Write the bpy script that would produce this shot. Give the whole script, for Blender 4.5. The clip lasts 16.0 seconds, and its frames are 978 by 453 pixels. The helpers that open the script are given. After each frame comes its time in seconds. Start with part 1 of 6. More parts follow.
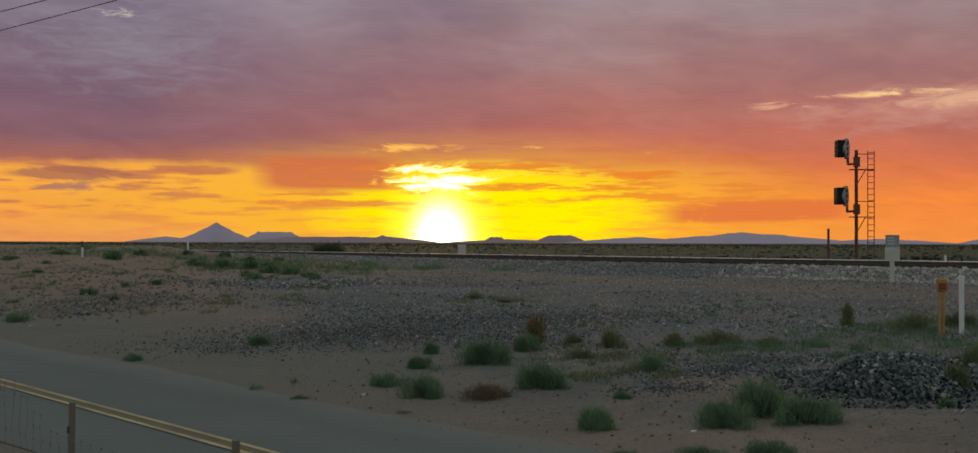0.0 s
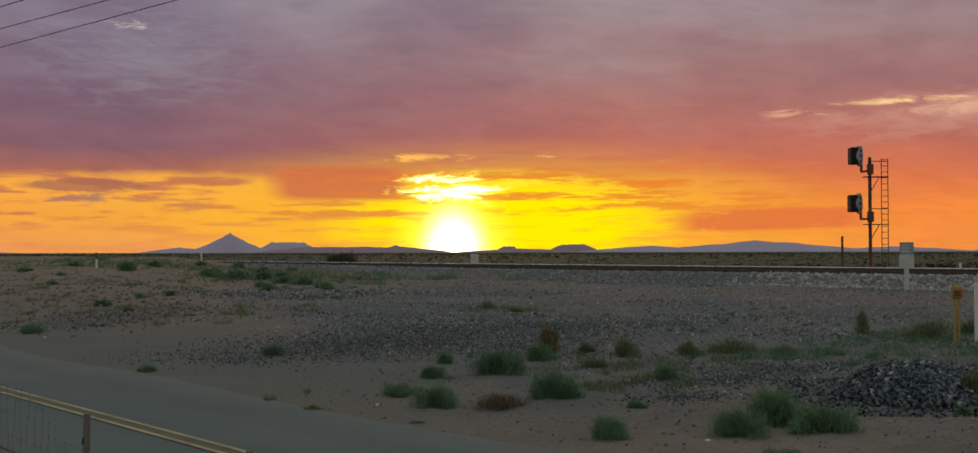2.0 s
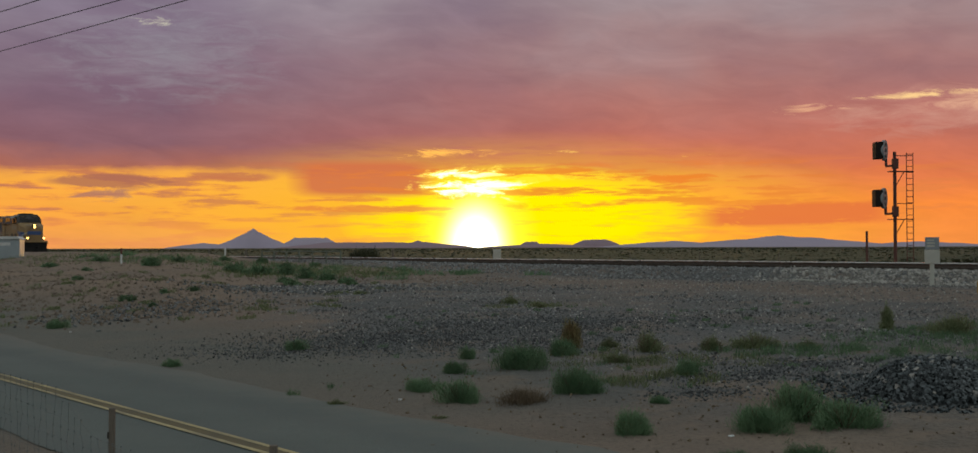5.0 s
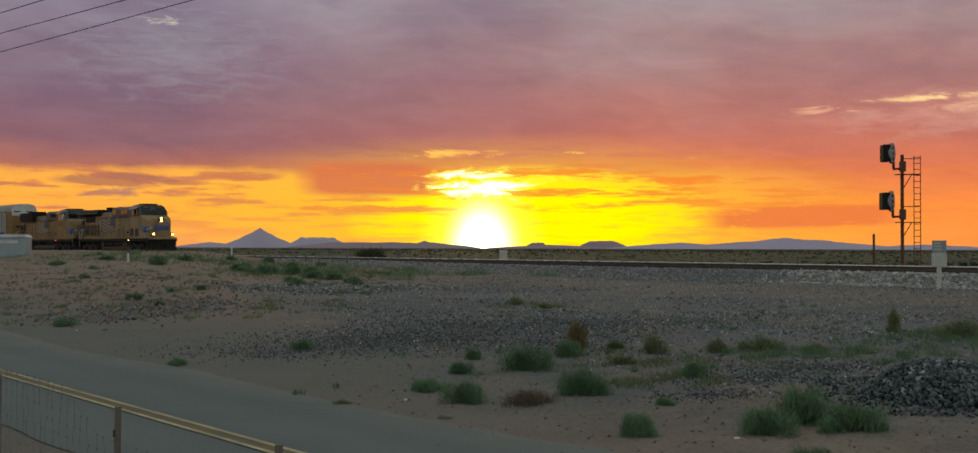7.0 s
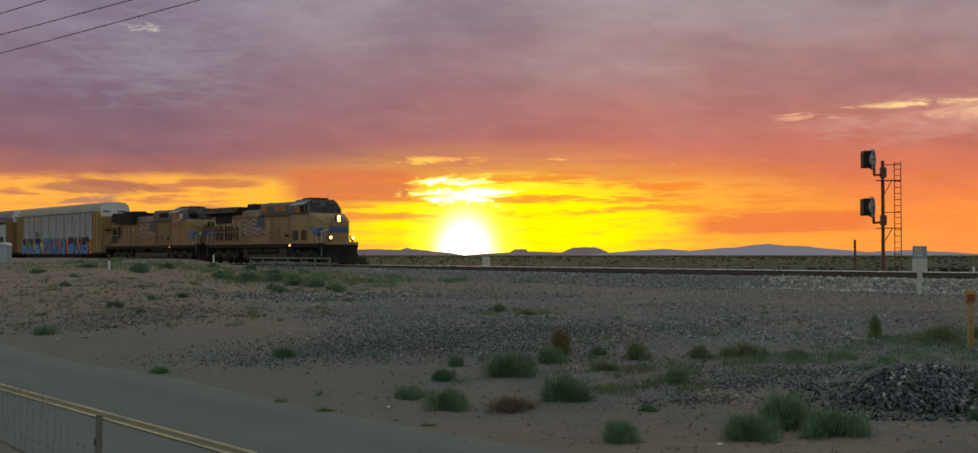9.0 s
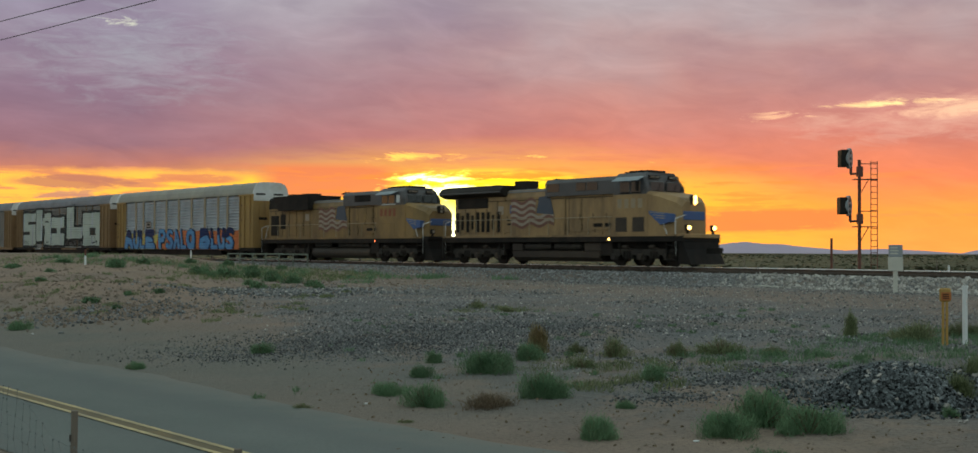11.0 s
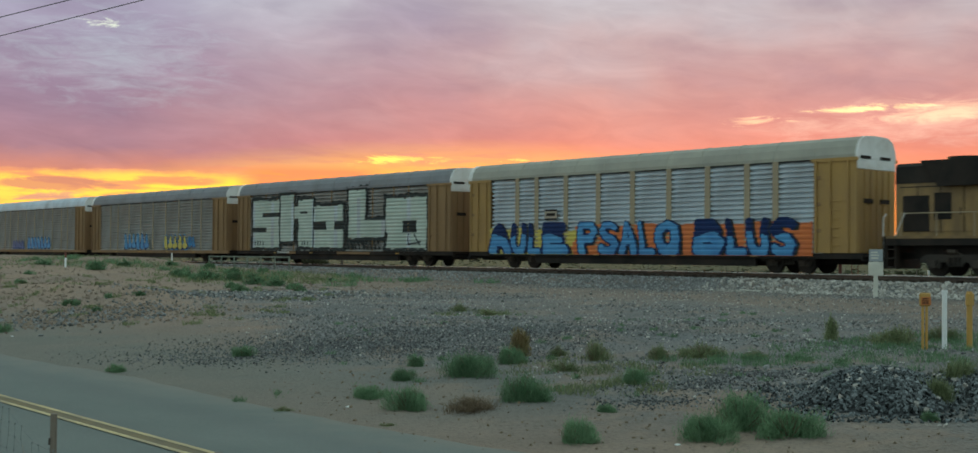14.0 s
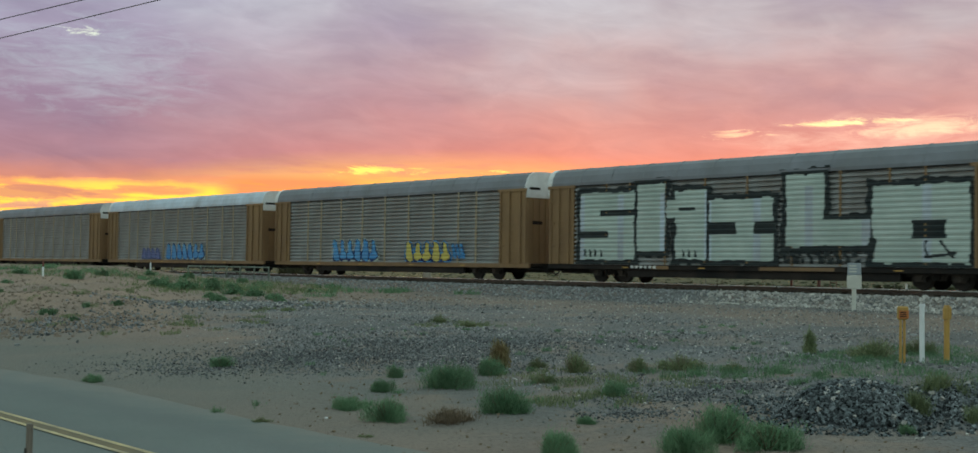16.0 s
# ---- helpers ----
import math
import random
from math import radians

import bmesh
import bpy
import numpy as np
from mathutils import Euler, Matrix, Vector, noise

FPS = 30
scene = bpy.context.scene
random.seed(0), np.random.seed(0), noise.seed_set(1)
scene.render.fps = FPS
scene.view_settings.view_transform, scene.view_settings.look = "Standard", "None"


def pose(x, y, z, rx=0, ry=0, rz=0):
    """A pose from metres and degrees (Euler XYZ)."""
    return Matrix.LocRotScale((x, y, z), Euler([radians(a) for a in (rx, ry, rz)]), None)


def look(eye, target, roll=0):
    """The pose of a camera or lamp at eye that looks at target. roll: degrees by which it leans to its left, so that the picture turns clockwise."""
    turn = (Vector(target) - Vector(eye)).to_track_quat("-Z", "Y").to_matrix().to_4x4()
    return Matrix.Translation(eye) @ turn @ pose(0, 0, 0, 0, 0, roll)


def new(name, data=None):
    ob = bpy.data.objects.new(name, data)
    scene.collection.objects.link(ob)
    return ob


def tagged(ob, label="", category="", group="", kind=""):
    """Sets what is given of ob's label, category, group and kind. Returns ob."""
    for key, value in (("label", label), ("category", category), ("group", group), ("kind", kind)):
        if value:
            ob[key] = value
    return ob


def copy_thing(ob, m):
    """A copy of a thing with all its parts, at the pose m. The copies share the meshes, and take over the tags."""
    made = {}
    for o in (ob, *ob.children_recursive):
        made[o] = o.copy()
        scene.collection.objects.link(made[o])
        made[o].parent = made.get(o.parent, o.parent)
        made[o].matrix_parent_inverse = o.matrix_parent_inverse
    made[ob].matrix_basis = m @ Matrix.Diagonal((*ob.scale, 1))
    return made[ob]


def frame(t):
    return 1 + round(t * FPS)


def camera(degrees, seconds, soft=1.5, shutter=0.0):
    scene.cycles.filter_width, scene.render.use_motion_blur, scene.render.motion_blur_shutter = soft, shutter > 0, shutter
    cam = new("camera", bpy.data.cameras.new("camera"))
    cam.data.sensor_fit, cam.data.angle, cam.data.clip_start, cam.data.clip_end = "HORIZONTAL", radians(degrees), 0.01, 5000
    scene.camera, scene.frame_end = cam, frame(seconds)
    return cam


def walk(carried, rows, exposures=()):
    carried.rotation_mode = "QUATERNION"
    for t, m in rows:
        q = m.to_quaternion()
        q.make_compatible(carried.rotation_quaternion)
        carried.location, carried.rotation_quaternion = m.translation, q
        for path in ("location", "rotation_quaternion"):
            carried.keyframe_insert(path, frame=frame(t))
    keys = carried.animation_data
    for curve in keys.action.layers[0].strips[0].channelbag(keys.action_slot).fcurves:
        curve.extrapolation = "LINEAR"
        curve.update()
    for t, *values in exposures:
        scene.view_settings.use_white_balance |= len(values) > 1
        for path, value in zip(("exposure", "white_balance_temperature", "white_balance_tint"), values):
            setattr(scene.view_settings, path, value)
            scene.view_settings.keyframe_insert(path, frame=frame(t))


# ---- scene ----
# ---------------------------------------------------------------- camera
EYE_Z = 2.4
cam = camera(44.2, 16.0, shutter=0.2)
PATH = [  # seconds, pitch, roll, yaw: a phone held in two palms on one spot
    (0.0, 0.76, -0.17, 0.00), (0.5, 0.97, -0.20, 0.47), (1.0, 1.23, 0.00, 0.58), (1.5, 1.24, -0.09, 0.36),
    (2.0, 1.21, 0.12, 0.61), (2.5, 1.32, -0.01, 0.70), (3.0, 1.20, -0.29, 0.79), (3.5, 1.09, -0.07, 0.98),
    (4.0, 1.05, 0.16, 1.43), (6.5, 0.93, 0.00, 1.90), (7.0, 1.02, -0.18, 1.98), (7.5, 1.14, 0.07, 1.74),
    (8.0, 1.22, 0.11, 1.05), (8.5, 1.36, 0.14, 1.07), (9.0, 1.34, -0.03, 1.16), (11.5, 1.18, -0.30, 0.03),
    (12.0, 1.35, -0.24, 0.12), (12.5, 1.25, -0.21, 0.09), (13.0, 1.14, -0.27, -0.34), (13.5, 1.24, -0.41, -0.73),
    (14.0, 1.36, -0.46, -0.71), (14.5, 1.50, -0.42, -0.54), (15.0, 1.60, -0.45, -0.60), (15.5, 2.04, -0.47, -1.02),
    (16.0, 1.91, -0.78, -1.65)]
EXPOSE = [(0.0, 0.03, 6500, 5), (4.2, 0.04, 6500, 5), (6.4, 0.20, 6500, 3), (9.2, 0.23, 6450, 2), (11.4, 0.72, 6200, -8), (12.1, 0.73, 6100, -10), (13.0, 0.98, 6000, -12), (16.0, 1.02, 5950, -13)]
walk(cam, [(t, pose(0, 0, EYE_Z, 90 + p, r, y)) for t, p, r, y in PATH], EXPOSE)

# ---------------------------------------------------------------- plan: track and road run side by side
TH = radians(40)
ALONG = Vector((math.sin(TH), -math.cos(TH), 0))   # the way the train runs
OUT = Vector((math.cos(TH), math.sin(TH), 0))      # from the camera out to the track
RAIL_Z = 1.65
TRACK_D = 48.55
HEADING = -50.0


def at(s, d, z=0.0):
    """A place: s metres along the track, d metres out from the camera, z up."""
    return ALONG * s + OUT * d + Vector((0, 0, z))


def along_pose(s, d, z=0.0, turn=0.0):
    p = at(s, d, z)
    return pose(p.x, p.y, p.z, 0, 0, HEADING + turn)


def smooth(a, b, x):
    t = min(1.0, max(0.0, (x - a) / (b - a)))
    return t * t * (3 - 2 * t)


def ground_z(s, d):
    """Height of the ground: road, rising lot, sandy mound, ballast bed, plain."""
    z = 0.50 * smooth(10.5, 25, d) + 0.30 * smooth(25, 44, d) - 0.12 * (1 - smooth(2.0, 4.4, d))
    m = smooth(-50, -88, s) * smooth(13, 40, d) * (1 - 0.6 * smooth(42, 46.5, d))
    z += 0.75 * m
    p = at(s, d)
    z += 0.50 * smooth(14.5, 20, d) * smooth(1, -7, p.x + 0.22 * p.y) * (1 - smooth(42, 46.5, d)) * (1 - smooth(-140, -170, s))
    z += 0.52 * smooth(44.5, 46.6, d) * (1 - smooth(50.6, 53, d)) * (1 - 0.85 * m)
    if 14 < d < 36 and s < -30:   # wheel ruts that curve up on to the mound
        for k in (20.5, 22.3, 26.0):
            z -= 0.07 * math.exp(-((d - k - 0.0022 * (s + 60) ** 2 * (1 if k < 25 else -0.6)) / 0.35) ** 2)
        z += 0.30 * smooth(14.5, 18, d) * smooth(1, -7, p.x + 0.22 * p.y) * noise.noise(Vector((s * 0.30, d * 0.42, 4.0)))
    if d > 9 and d < 46:
        z += 0.05 * noise.noise(Vector((s * 0.35, d * 0.35, 1.0))) * smooth(9, 13, d)
        z += 0.09 * noise.noise(Vector((s * 0.11, d * 0.13, 7.0))) * smooth(9, 15, d)
    return z


def on_ground(x, y):
    p = Vector((x, y, 0))
    return ground_z(p.dot(ALONG), p.dot(OUT))

# ---------------------------------------------------------------- sky and sun
SUN_AZ = radians(2.3)     # to the left of straight ahead
SUN_EL = radians(0.7)


class Nodes:
    """Small helper to write node trees as expressions."""

    def __init__(self, tree):
        self.tree = tree

    def add(self, kind):
        return self.tree.nodes.new(kind)

    def link(self, a, b):
        self.tree.links.new(a, b)

    def put(self, socket, value):
        if hasattr(value, "links"):
            self.link(value, socket)
        else:
            socket.default_value = value

    def math(self, op, a, b=0.0, c=0.0, clamp=False):
        n = self.add("ShaderNodeMath")
        n.operation, n.use_clamp = op, clamp
        for i, v in enumerate((a, b, c)):
            self.put(n.inputs[i], v)
        return n.outputs[0]

    def ramp(self, fac, stops, mode="LINEAR"):
        n = self.add("ShaderNodeValToRGB")
        n.color_ramp.interpolation = mode
        e = n.color_ramp.elements
        while len(e) < len(stops):
            e.new(0.5)
        for i, (p, c) in enumerate(stops):
            e[i].position = p
            e[i].color = (c, c, c, 1) if isinstance(c, (int, float)) else (*c, 1)
        self.put(n.inputs[0], fac)
        return n.outputs[0]

    def mix(self, fac, a, b, mode="MIX"):
        n = self.add("ShaderNodeMix")
        n.data_type, n.blend_type = "RGBA", mode
        self.put(n.inputs[0], fac)
        for s, v in ((n.inputs[6], a), (n.inputs[7], b)):
            self.put(s, (*v, 1) if isinstance(v, tuple) and len(v) == 3 else v)
        return n.outputs[2]

    def noise(self, vec, scale, detail=4.0, rough=0.55, distort=0.0):
        n = self.add("ShaderNodeTexNoise")
        self.put(n.inputs["Vector"], vec)
        n.inputs["Scale"].default_value, n.inputs["Detail"].default_value = scale, detail
        n.inputs["Roughness"].default_value, n.inputs["Distortion"].default_value = rough, distort
        return n.outputs[0]

    def vec(self, x, y, z):
        n = self.add("ShaderNodeCombineXYZ")
        for i, v in enumerate((x, y, z)):
            self.put(n.inputs[i], v)
        return n.outputs[0]

    def blob(self, a, e, a0, e0, wa, we):
        """1 at (a0, e0), falling to 0 at an ellipse round it."""
        da = self.math("DIVIDE", self.math("SUBTRACT", a, a0), wa)
        de = self.math("DIVIDE", self.math("SUBTRACT", e, e0), we)
        r = self.math("SQRT", self.math("ADD", self.math("MULTIPLY", da, da), self.math("MULTIPLY", de, de)))
        return self.math("SUBTRACT", 1.0, r, clamp=True)


def lin(r, g, b):
    """Linear colour from 0-255 display values."""
    return tuple((v / 255 / 12.92) if v < 10 else ((v / 255 + 0.055) / 1.055) ** 2.4 for v in (r, g, b))


def make_world():
    world = bpy.data.worlds.new("sunset_sky")
    scene.world = world
    world.use_nodes = True
    t = world.node_tree
    t.nodes.clear()
    N = Nodes(t)
    co = N.add("ShaderNodeTexCoord").outputs["Generated"]
    sep = N.add("ShaderNodeSeparateXYZ")
    N.link(co, sep.inputs[0])
    x, y, z = sep.outputs
    hyp = N.math("SQRT", N.math("ADD", N.math("MULTIPLY", x, x), N.math("MULTIPLY", y, y)))
    el = N.math("ARCTAN2", z, hyp)                       # radians above the horizon
    az = N.math("ARCTAN2", x, y)                         # radians to the right of straight ahead
    D = math.pi / 180
    wob = N.noise(N.vec(N.math("MULTIPLY", az, 9.0), N.math("MULTIPLY", el, 30.0), 2.0), 1.0, 5.0, 0.6)
    wob2 = N.noise(N.vec(N.math("MULTIPLY", az, 5.0), N.math("MULTIPLY", el, 12.0), 9.0), 1.0, 4.0, 0.5)
    ele = N.math("ADD", el, N.math("MULTIPLY", N.math("SUBTRACT", wob, 0.5), 1.6 * D))
    elw = N.math("ADD", el, N.math("MULTIPLY", N.math("SUBTRACT", wob, 0.5), 1.5 * D))
    # cloud deck colours, left and right of the sun, by height
    k = N.math("DIVIDE", elw, 16 * D)
    left = N.ramp(k, [(0.0, lin(228, 142, 86)), (0.10, lin(236, 142, 62)), (0.20, lin(230, 138, 64)), (0.235, lin(168, 102, 88)), (0.30, lin(134, 92, 102)),
                      (0.48, lin(120, 94, 112)), (0.68, lin(132, 118, 136)), (1.0, lin(146, 147, 158))])
    right = N.ramp(k, [(0.0, lin(240, 140, 66)), (0.12, lin(242, 134, 60)), (0.22, lin(212, 112, 76)), (0.34, lin(184, 107, 94)),
                       (0.5, lin(164, 113, 110)), (0.72, lin(146, 121, 126)), (1.0, lin(142, 133, 144))])
    side = N.ramp(N.math("ADD", N.math("DIVIDE", az, 44 * D), 0.5), [(0.12, 0.0), (0.62, 1.0)])
    col = N.mix(side, left, right)
    # soft light and dark drifts high up, and fine wisps through the deck
    high = N.ramp(N.math("DIVIDE", el, 14 * D), [(0.30, 0.0), (0.8, 1.0)])
    soft = N.ramp(wob2, [(0.46, 0.0), (0.74, 1.0)])
    col = N.mix(N.math("MULTIPLY", N.math("MULTIPLY", soft, high), 0.45), col, lin(172, 160, 168))
    dim = N.ramp(wob2, [(0.32, 1.0), (0.54, 0.0)])
    col = N.mix(N.math("MULTIPLY", N.math("MULTIPLY", dim, high), 0.5), col, lin(116, 96, 118))
    tilt = N.math("ADD", el, N.math("MULTIPLY", az, 0.10))
    wisp = N.noise(N.vec(N.math("MULTIPLY", az, 15.0), N.math("MULTIPLY", tilt, 52.0), 6.0), 1.0, 9.0, 0.60, 0.7)
    col = N.mix(1.0, col, N.ramp(wisp, [(0.30, (0.94, 0.94, 0.95)), (0.5, (1.03, 1.04, 1.03)), (0.72, (1.13, 1.15, 1.13))]), "MULTIPLY")
    tear = N.noise(N.vec(N.math("MULTIPLY", az, 26.0), N.math("MULTIPLY", el, 120.0), 3.0), 1.0, 9.0, 0.68, 0.6)
    st = N.noise(N.vec(N.math("MULTIPLY", az, 13.0), N.math("MULTIPLY", el, 120.0), 4.0), 1.0, 7.0, 0.62)

    def slab(base, a0, e0, wa, we, cut, c, gain=7.0, hold=1.0, slope=0.0, blunt=False):
        """A torn cloud or break of colour c within an ellipse, or a blunt-ended bank."""
        e1 = N.math("SUBTRACT", el, N.math("MULTIPLY", N.math("SUBTRACT", az, a0 * D), slope)) if slope else el
        if blunt:
            da = N.math("ABSOLUTE", N.math("DIVIDE", N.math("SUBTRACT", az, a0 * D), wa * D))
            de = N.math("ABSOLUTE", N.math("DIVIDE", N.math("SUBTRACT", e1, e0 * D), we * D))
            r = N.math("POWER", N.math("ADD", N.math("POWER", da, 5.0), N.math("POWER", de, 5.0)), 0.2)
            bl = N.math("SUBTRACT", 1.0, r, clamp=True)
        else:
            bl = N.blob(az, e1, a0 * D, e0 * D, wa * D, we * D)
        m = N.math("ADD", N.math("MULTIPLY", N.math("SUBTRACT", tear, 0.5), 1.9), N.math("MULTIPLY", bl, 0.55))
        m = N.math("SUBTRACT", m, cut - 0.06)
        m = N.math("MULTIPLY", N.math("MULTIPLY", m, gain * 0.6, clamp=True), N.math("MULTIPLY", bl, 3.0, clamp=True))
        return N.mix(N.math("MULTIPLY", m, hold), base, c)

    col = slab(col, -16.6, 8.9, 7.0, 3.2, 0.16, lin(164, 164, 170), 1.4, 0.6)
    col = slab(col, 20.0, 6.1, 8.5, 1.5, 0.10, lin(206, 150, 134), 2.2, 0.75, 0.04)
    # gold band below the deck, broken by small mauve clouds
    band = N.math("MULTIPLY", N.ramp(N.math("DIVIDE", ele, 6 * D), [(0.0, 0.25), (0.25, 0.7), (0.48, 1.0), (0.55, 0.9), (0.63, 0.0)]),
                  N.ramp(N.math("ADD", N.math("DIVIDE", az, 50 * D), 0.5), [(0.0, 0.8), (0.45, 1.0), (0.62, 0.5), (0.8, 0.0)]))
    streak = N.ramp(st, [(0.40, 0.0), (0.52, 1.0)])
    col = N.mix(N.math("MULTIPLY", band, N.math("ADD", 0.08, N.math("MULTIPLY", streak, 0.62))), col, lin(255, 186, 70))
    puff = N.math("MULTIPLY", N.ramp(st, [(0.40, 1.0), (0.48, 0.0)]), N.ramp(N.math("DIVIDE", el, 6 * D), [(0.15, 0.0), (0.30, 0.9), (0.56, 1.0), (0.62, 0.0)]))
    puff = N.math("MULTIPLY", puff, N.ramp(N.math("ADD", N.math("DIVIDE", az, 50 * D), 0.5), [(0.40, 1.0), (0.52, 0.3)]))
    col = N.mix(N.math("MULTIPLY", puff, 0.8), col, lin(184, 114, 88))
    # glow of the low sun
    g1 = N.math("POWER", N.blob(az, el, -SUN_AZ + 1.5 * D, 1.0 * D, 20 * D, 4.6 * D), 1.2)
    col = N.mix(N.math("MULTIPLY", g1, N.math("ADD", 0.65, N.math("MULTIPLY", streak, 0.6)), clamp=True), col, (1.0, 0.52, 0.01))
    g2 = N.math("POWER", N.blob(az, el, -SUN_AZ + 2.4 * D, 1.3 * D, 9.0 * D, 2.7 * D), 0.7)
    col = N.mix(N.math("MULTIPLY", g2, N.math("ADD", 0.7, streak), clamp=True), col, (1.1, 0.84, 0.0))
    # cloud slabs over the band
    col = slab(col, -7.6, 3.25, 3.7, 0.95, -0.25, lin(208, 112, 72), 6.0, 0.92, 0.0, True)
    col = slab(col, -6.5, 1.85, 6.5, 0.22, 0.10, lin(226, 130, 62), 6.0, 0.8)
    col = slab(col, -19.0, 3.05, 3.4, 0.42, 0.02, lin(168, 104, 84), 6.0, 0.8)
    col = slab(col, -14.0, 3.3, 2.6, 0.30, 0.05, lin(190, 112, 80), 6.0, 0.8)
    col = slab(col, 12.6, 1.5, 5.0, 0.62, -0.15, lin(226, 116, 62), 5.0, 0.9, 0.02, True)
    col = slab(col, 6.8, 3.25, 5.0, 0.42, 0.30, lin(236, 128, 48), 6.0, 0.85)
    col = slab(col, -1.0, 1.95, 5.0, 0.30, 0.42, lin(250, 176, 10), 6.0, 0.8)
    col = slab(col, -19.5, 2.45, 2.2, 0.5, 0.24, lin(170, 116, 100), 6.0, 0.8)
    # thin dark lines of cloud across the glow
    lines = N.math("MULTIPLY", N.ramp(st, [(0.41, 1.0), (0.49, 0.0)]), N.ramp(N.math("DIVIDE", el, 6 * D), [(0.22, 0.0), (0.36, 0.8), (0.60, 1.0), (0.72, 0.0)]))
    lines = N.math("MULTIPLY", lines, N.blob(az, el, 3 * D, 2.6 * D, 20 * D, 4 * D))
    col = N.mix(N.math("MULTIPLY", lines, 1.0, clamp=True), col, lin(236, 134, 40))
    # white column of light where the sun stands
    g3 = N.math("POWER", N.blob(az, el, -SUN_AZ, 0.0, 3.4 * D, 4.2 * D), 1.7)
    col = N.mix(g3, col, (2.0, 1.6, 0.2))
    g4 = N.math("POWER", N.blob(az, el, -SUN_AZ, 0.0, 2.1 * D, 2.9 * D), 2.2)
    col = N.mix(g4, col, (6.0, 5.6, 4.2))
    # torn bright cloud just over the sun, and bright edges in the deck
    col = slab(col, -2.3, 3.05, 4.6, 1.25, 0.30, (1.5, 1.2, 0.15), 5.0)
    col = slab(col, -2.4, 3.0, 3.4, 1.0, 0.33, (2.8, 2.5, 1.5), 6.0)
    col = slab(col, 0.5, 3.3, 6.0, 0.45, 0.38, (1.2, 0.8, 0.03))
    col = slab(col, -4.6, 4.45, 4.2, 0.42, 0.36, (1.1, 0.52, 0.10))
    col = slab(col, -17.2, 10.3, 1.7, 0.6, 0.42, lin(204, 196, 176), 5.0, 0.9)
    col = slab(col, 18.2, 6.75, 4.4, 0.34, 0.36, (1.0, 0.64, 0.28), 5.0, 0.9, 0.03)
    col = slab(col, 13.0, 6.25, 2.8, 0.34, 0.34, (0.92, 0.50, 0.28), 5.0, 0.7, 0.06)
    col = slab(col, 1.5, 4.5, 1.6, 0.25, 0.40, (1.0, 0.55, 0.12))
    col = slab(col, 8.8, 4.3, 2.2, 0.3, 0.46, (1.0, 0.5, 0.10))
    col = slab(col, 21.5, 6.5, 4.2, 0.55, 0.05, lin(240, 186, 150), 3.0, 0.6, 0.05)
    # away from the sunset and overhead: dusk blue-grey, with the clear sky's own light behind
    sky = N.add("ShaderNodeTexSky")
    sky.sky_type, sky.sun_disc, sky.sun_elevation, sky.sun_rotation = "NISHITA", False, SUN_EL, -SUN_AZ
    skyc = N.mix(1.0, sky.outputs[0], (0.10, 0.10, 0.10), "MULTIPLY")
    dusk = N.mix(0.8, skyc, (0.400, 0.436, 0.446))
    up = N.ramp(N.math("DIVIDE", el, 90 * D), [(0.15, 0.0), (0.32, 1.0)])
    back = N.ramp(N.math("ADD", N.math("MULTIPLY", y, -0.5), 0.5), [(0.25, 0.0), (0.6, 1.0)])
    away = N.math("MAXIMUM", up, back)
    col = N.mix(away, col, dusk)
    bg = N.add("ShaderNodeBackground")
    N.link(col, bg.inputs[0])
    bg.inputs[1].default_value = SKY_STRENGTH
    N.link(bg.outputs[0], N.add("ShaderNodeOutputWorld").inputs[0])
    world.cycles.sampling_method = "MANUAL"
    world.cycles.sample_map_resolution = 1024


SKY_STRENGTH = 1.0
make_world()
sun_data = bpy.data.lights.new("sun", "SUN")
sun_data.energy, sun_data.angle, sun_data.color = 0.5, radians(2.0), (1.0, 0.55, 0.2)
sun = new("sun", sun_data)
_sd = Vector((-math.sin(SUN_AZ) * math.cos(SUN_EL), math.cos(SUN_AZ) * math.cos(SUN_EL), math.sin(SUN_EL)))
sun.matrix_world = look(_sd * 50, (0, 0, 0))

# ---------------------------------------------------------------- materials
MATS = {}


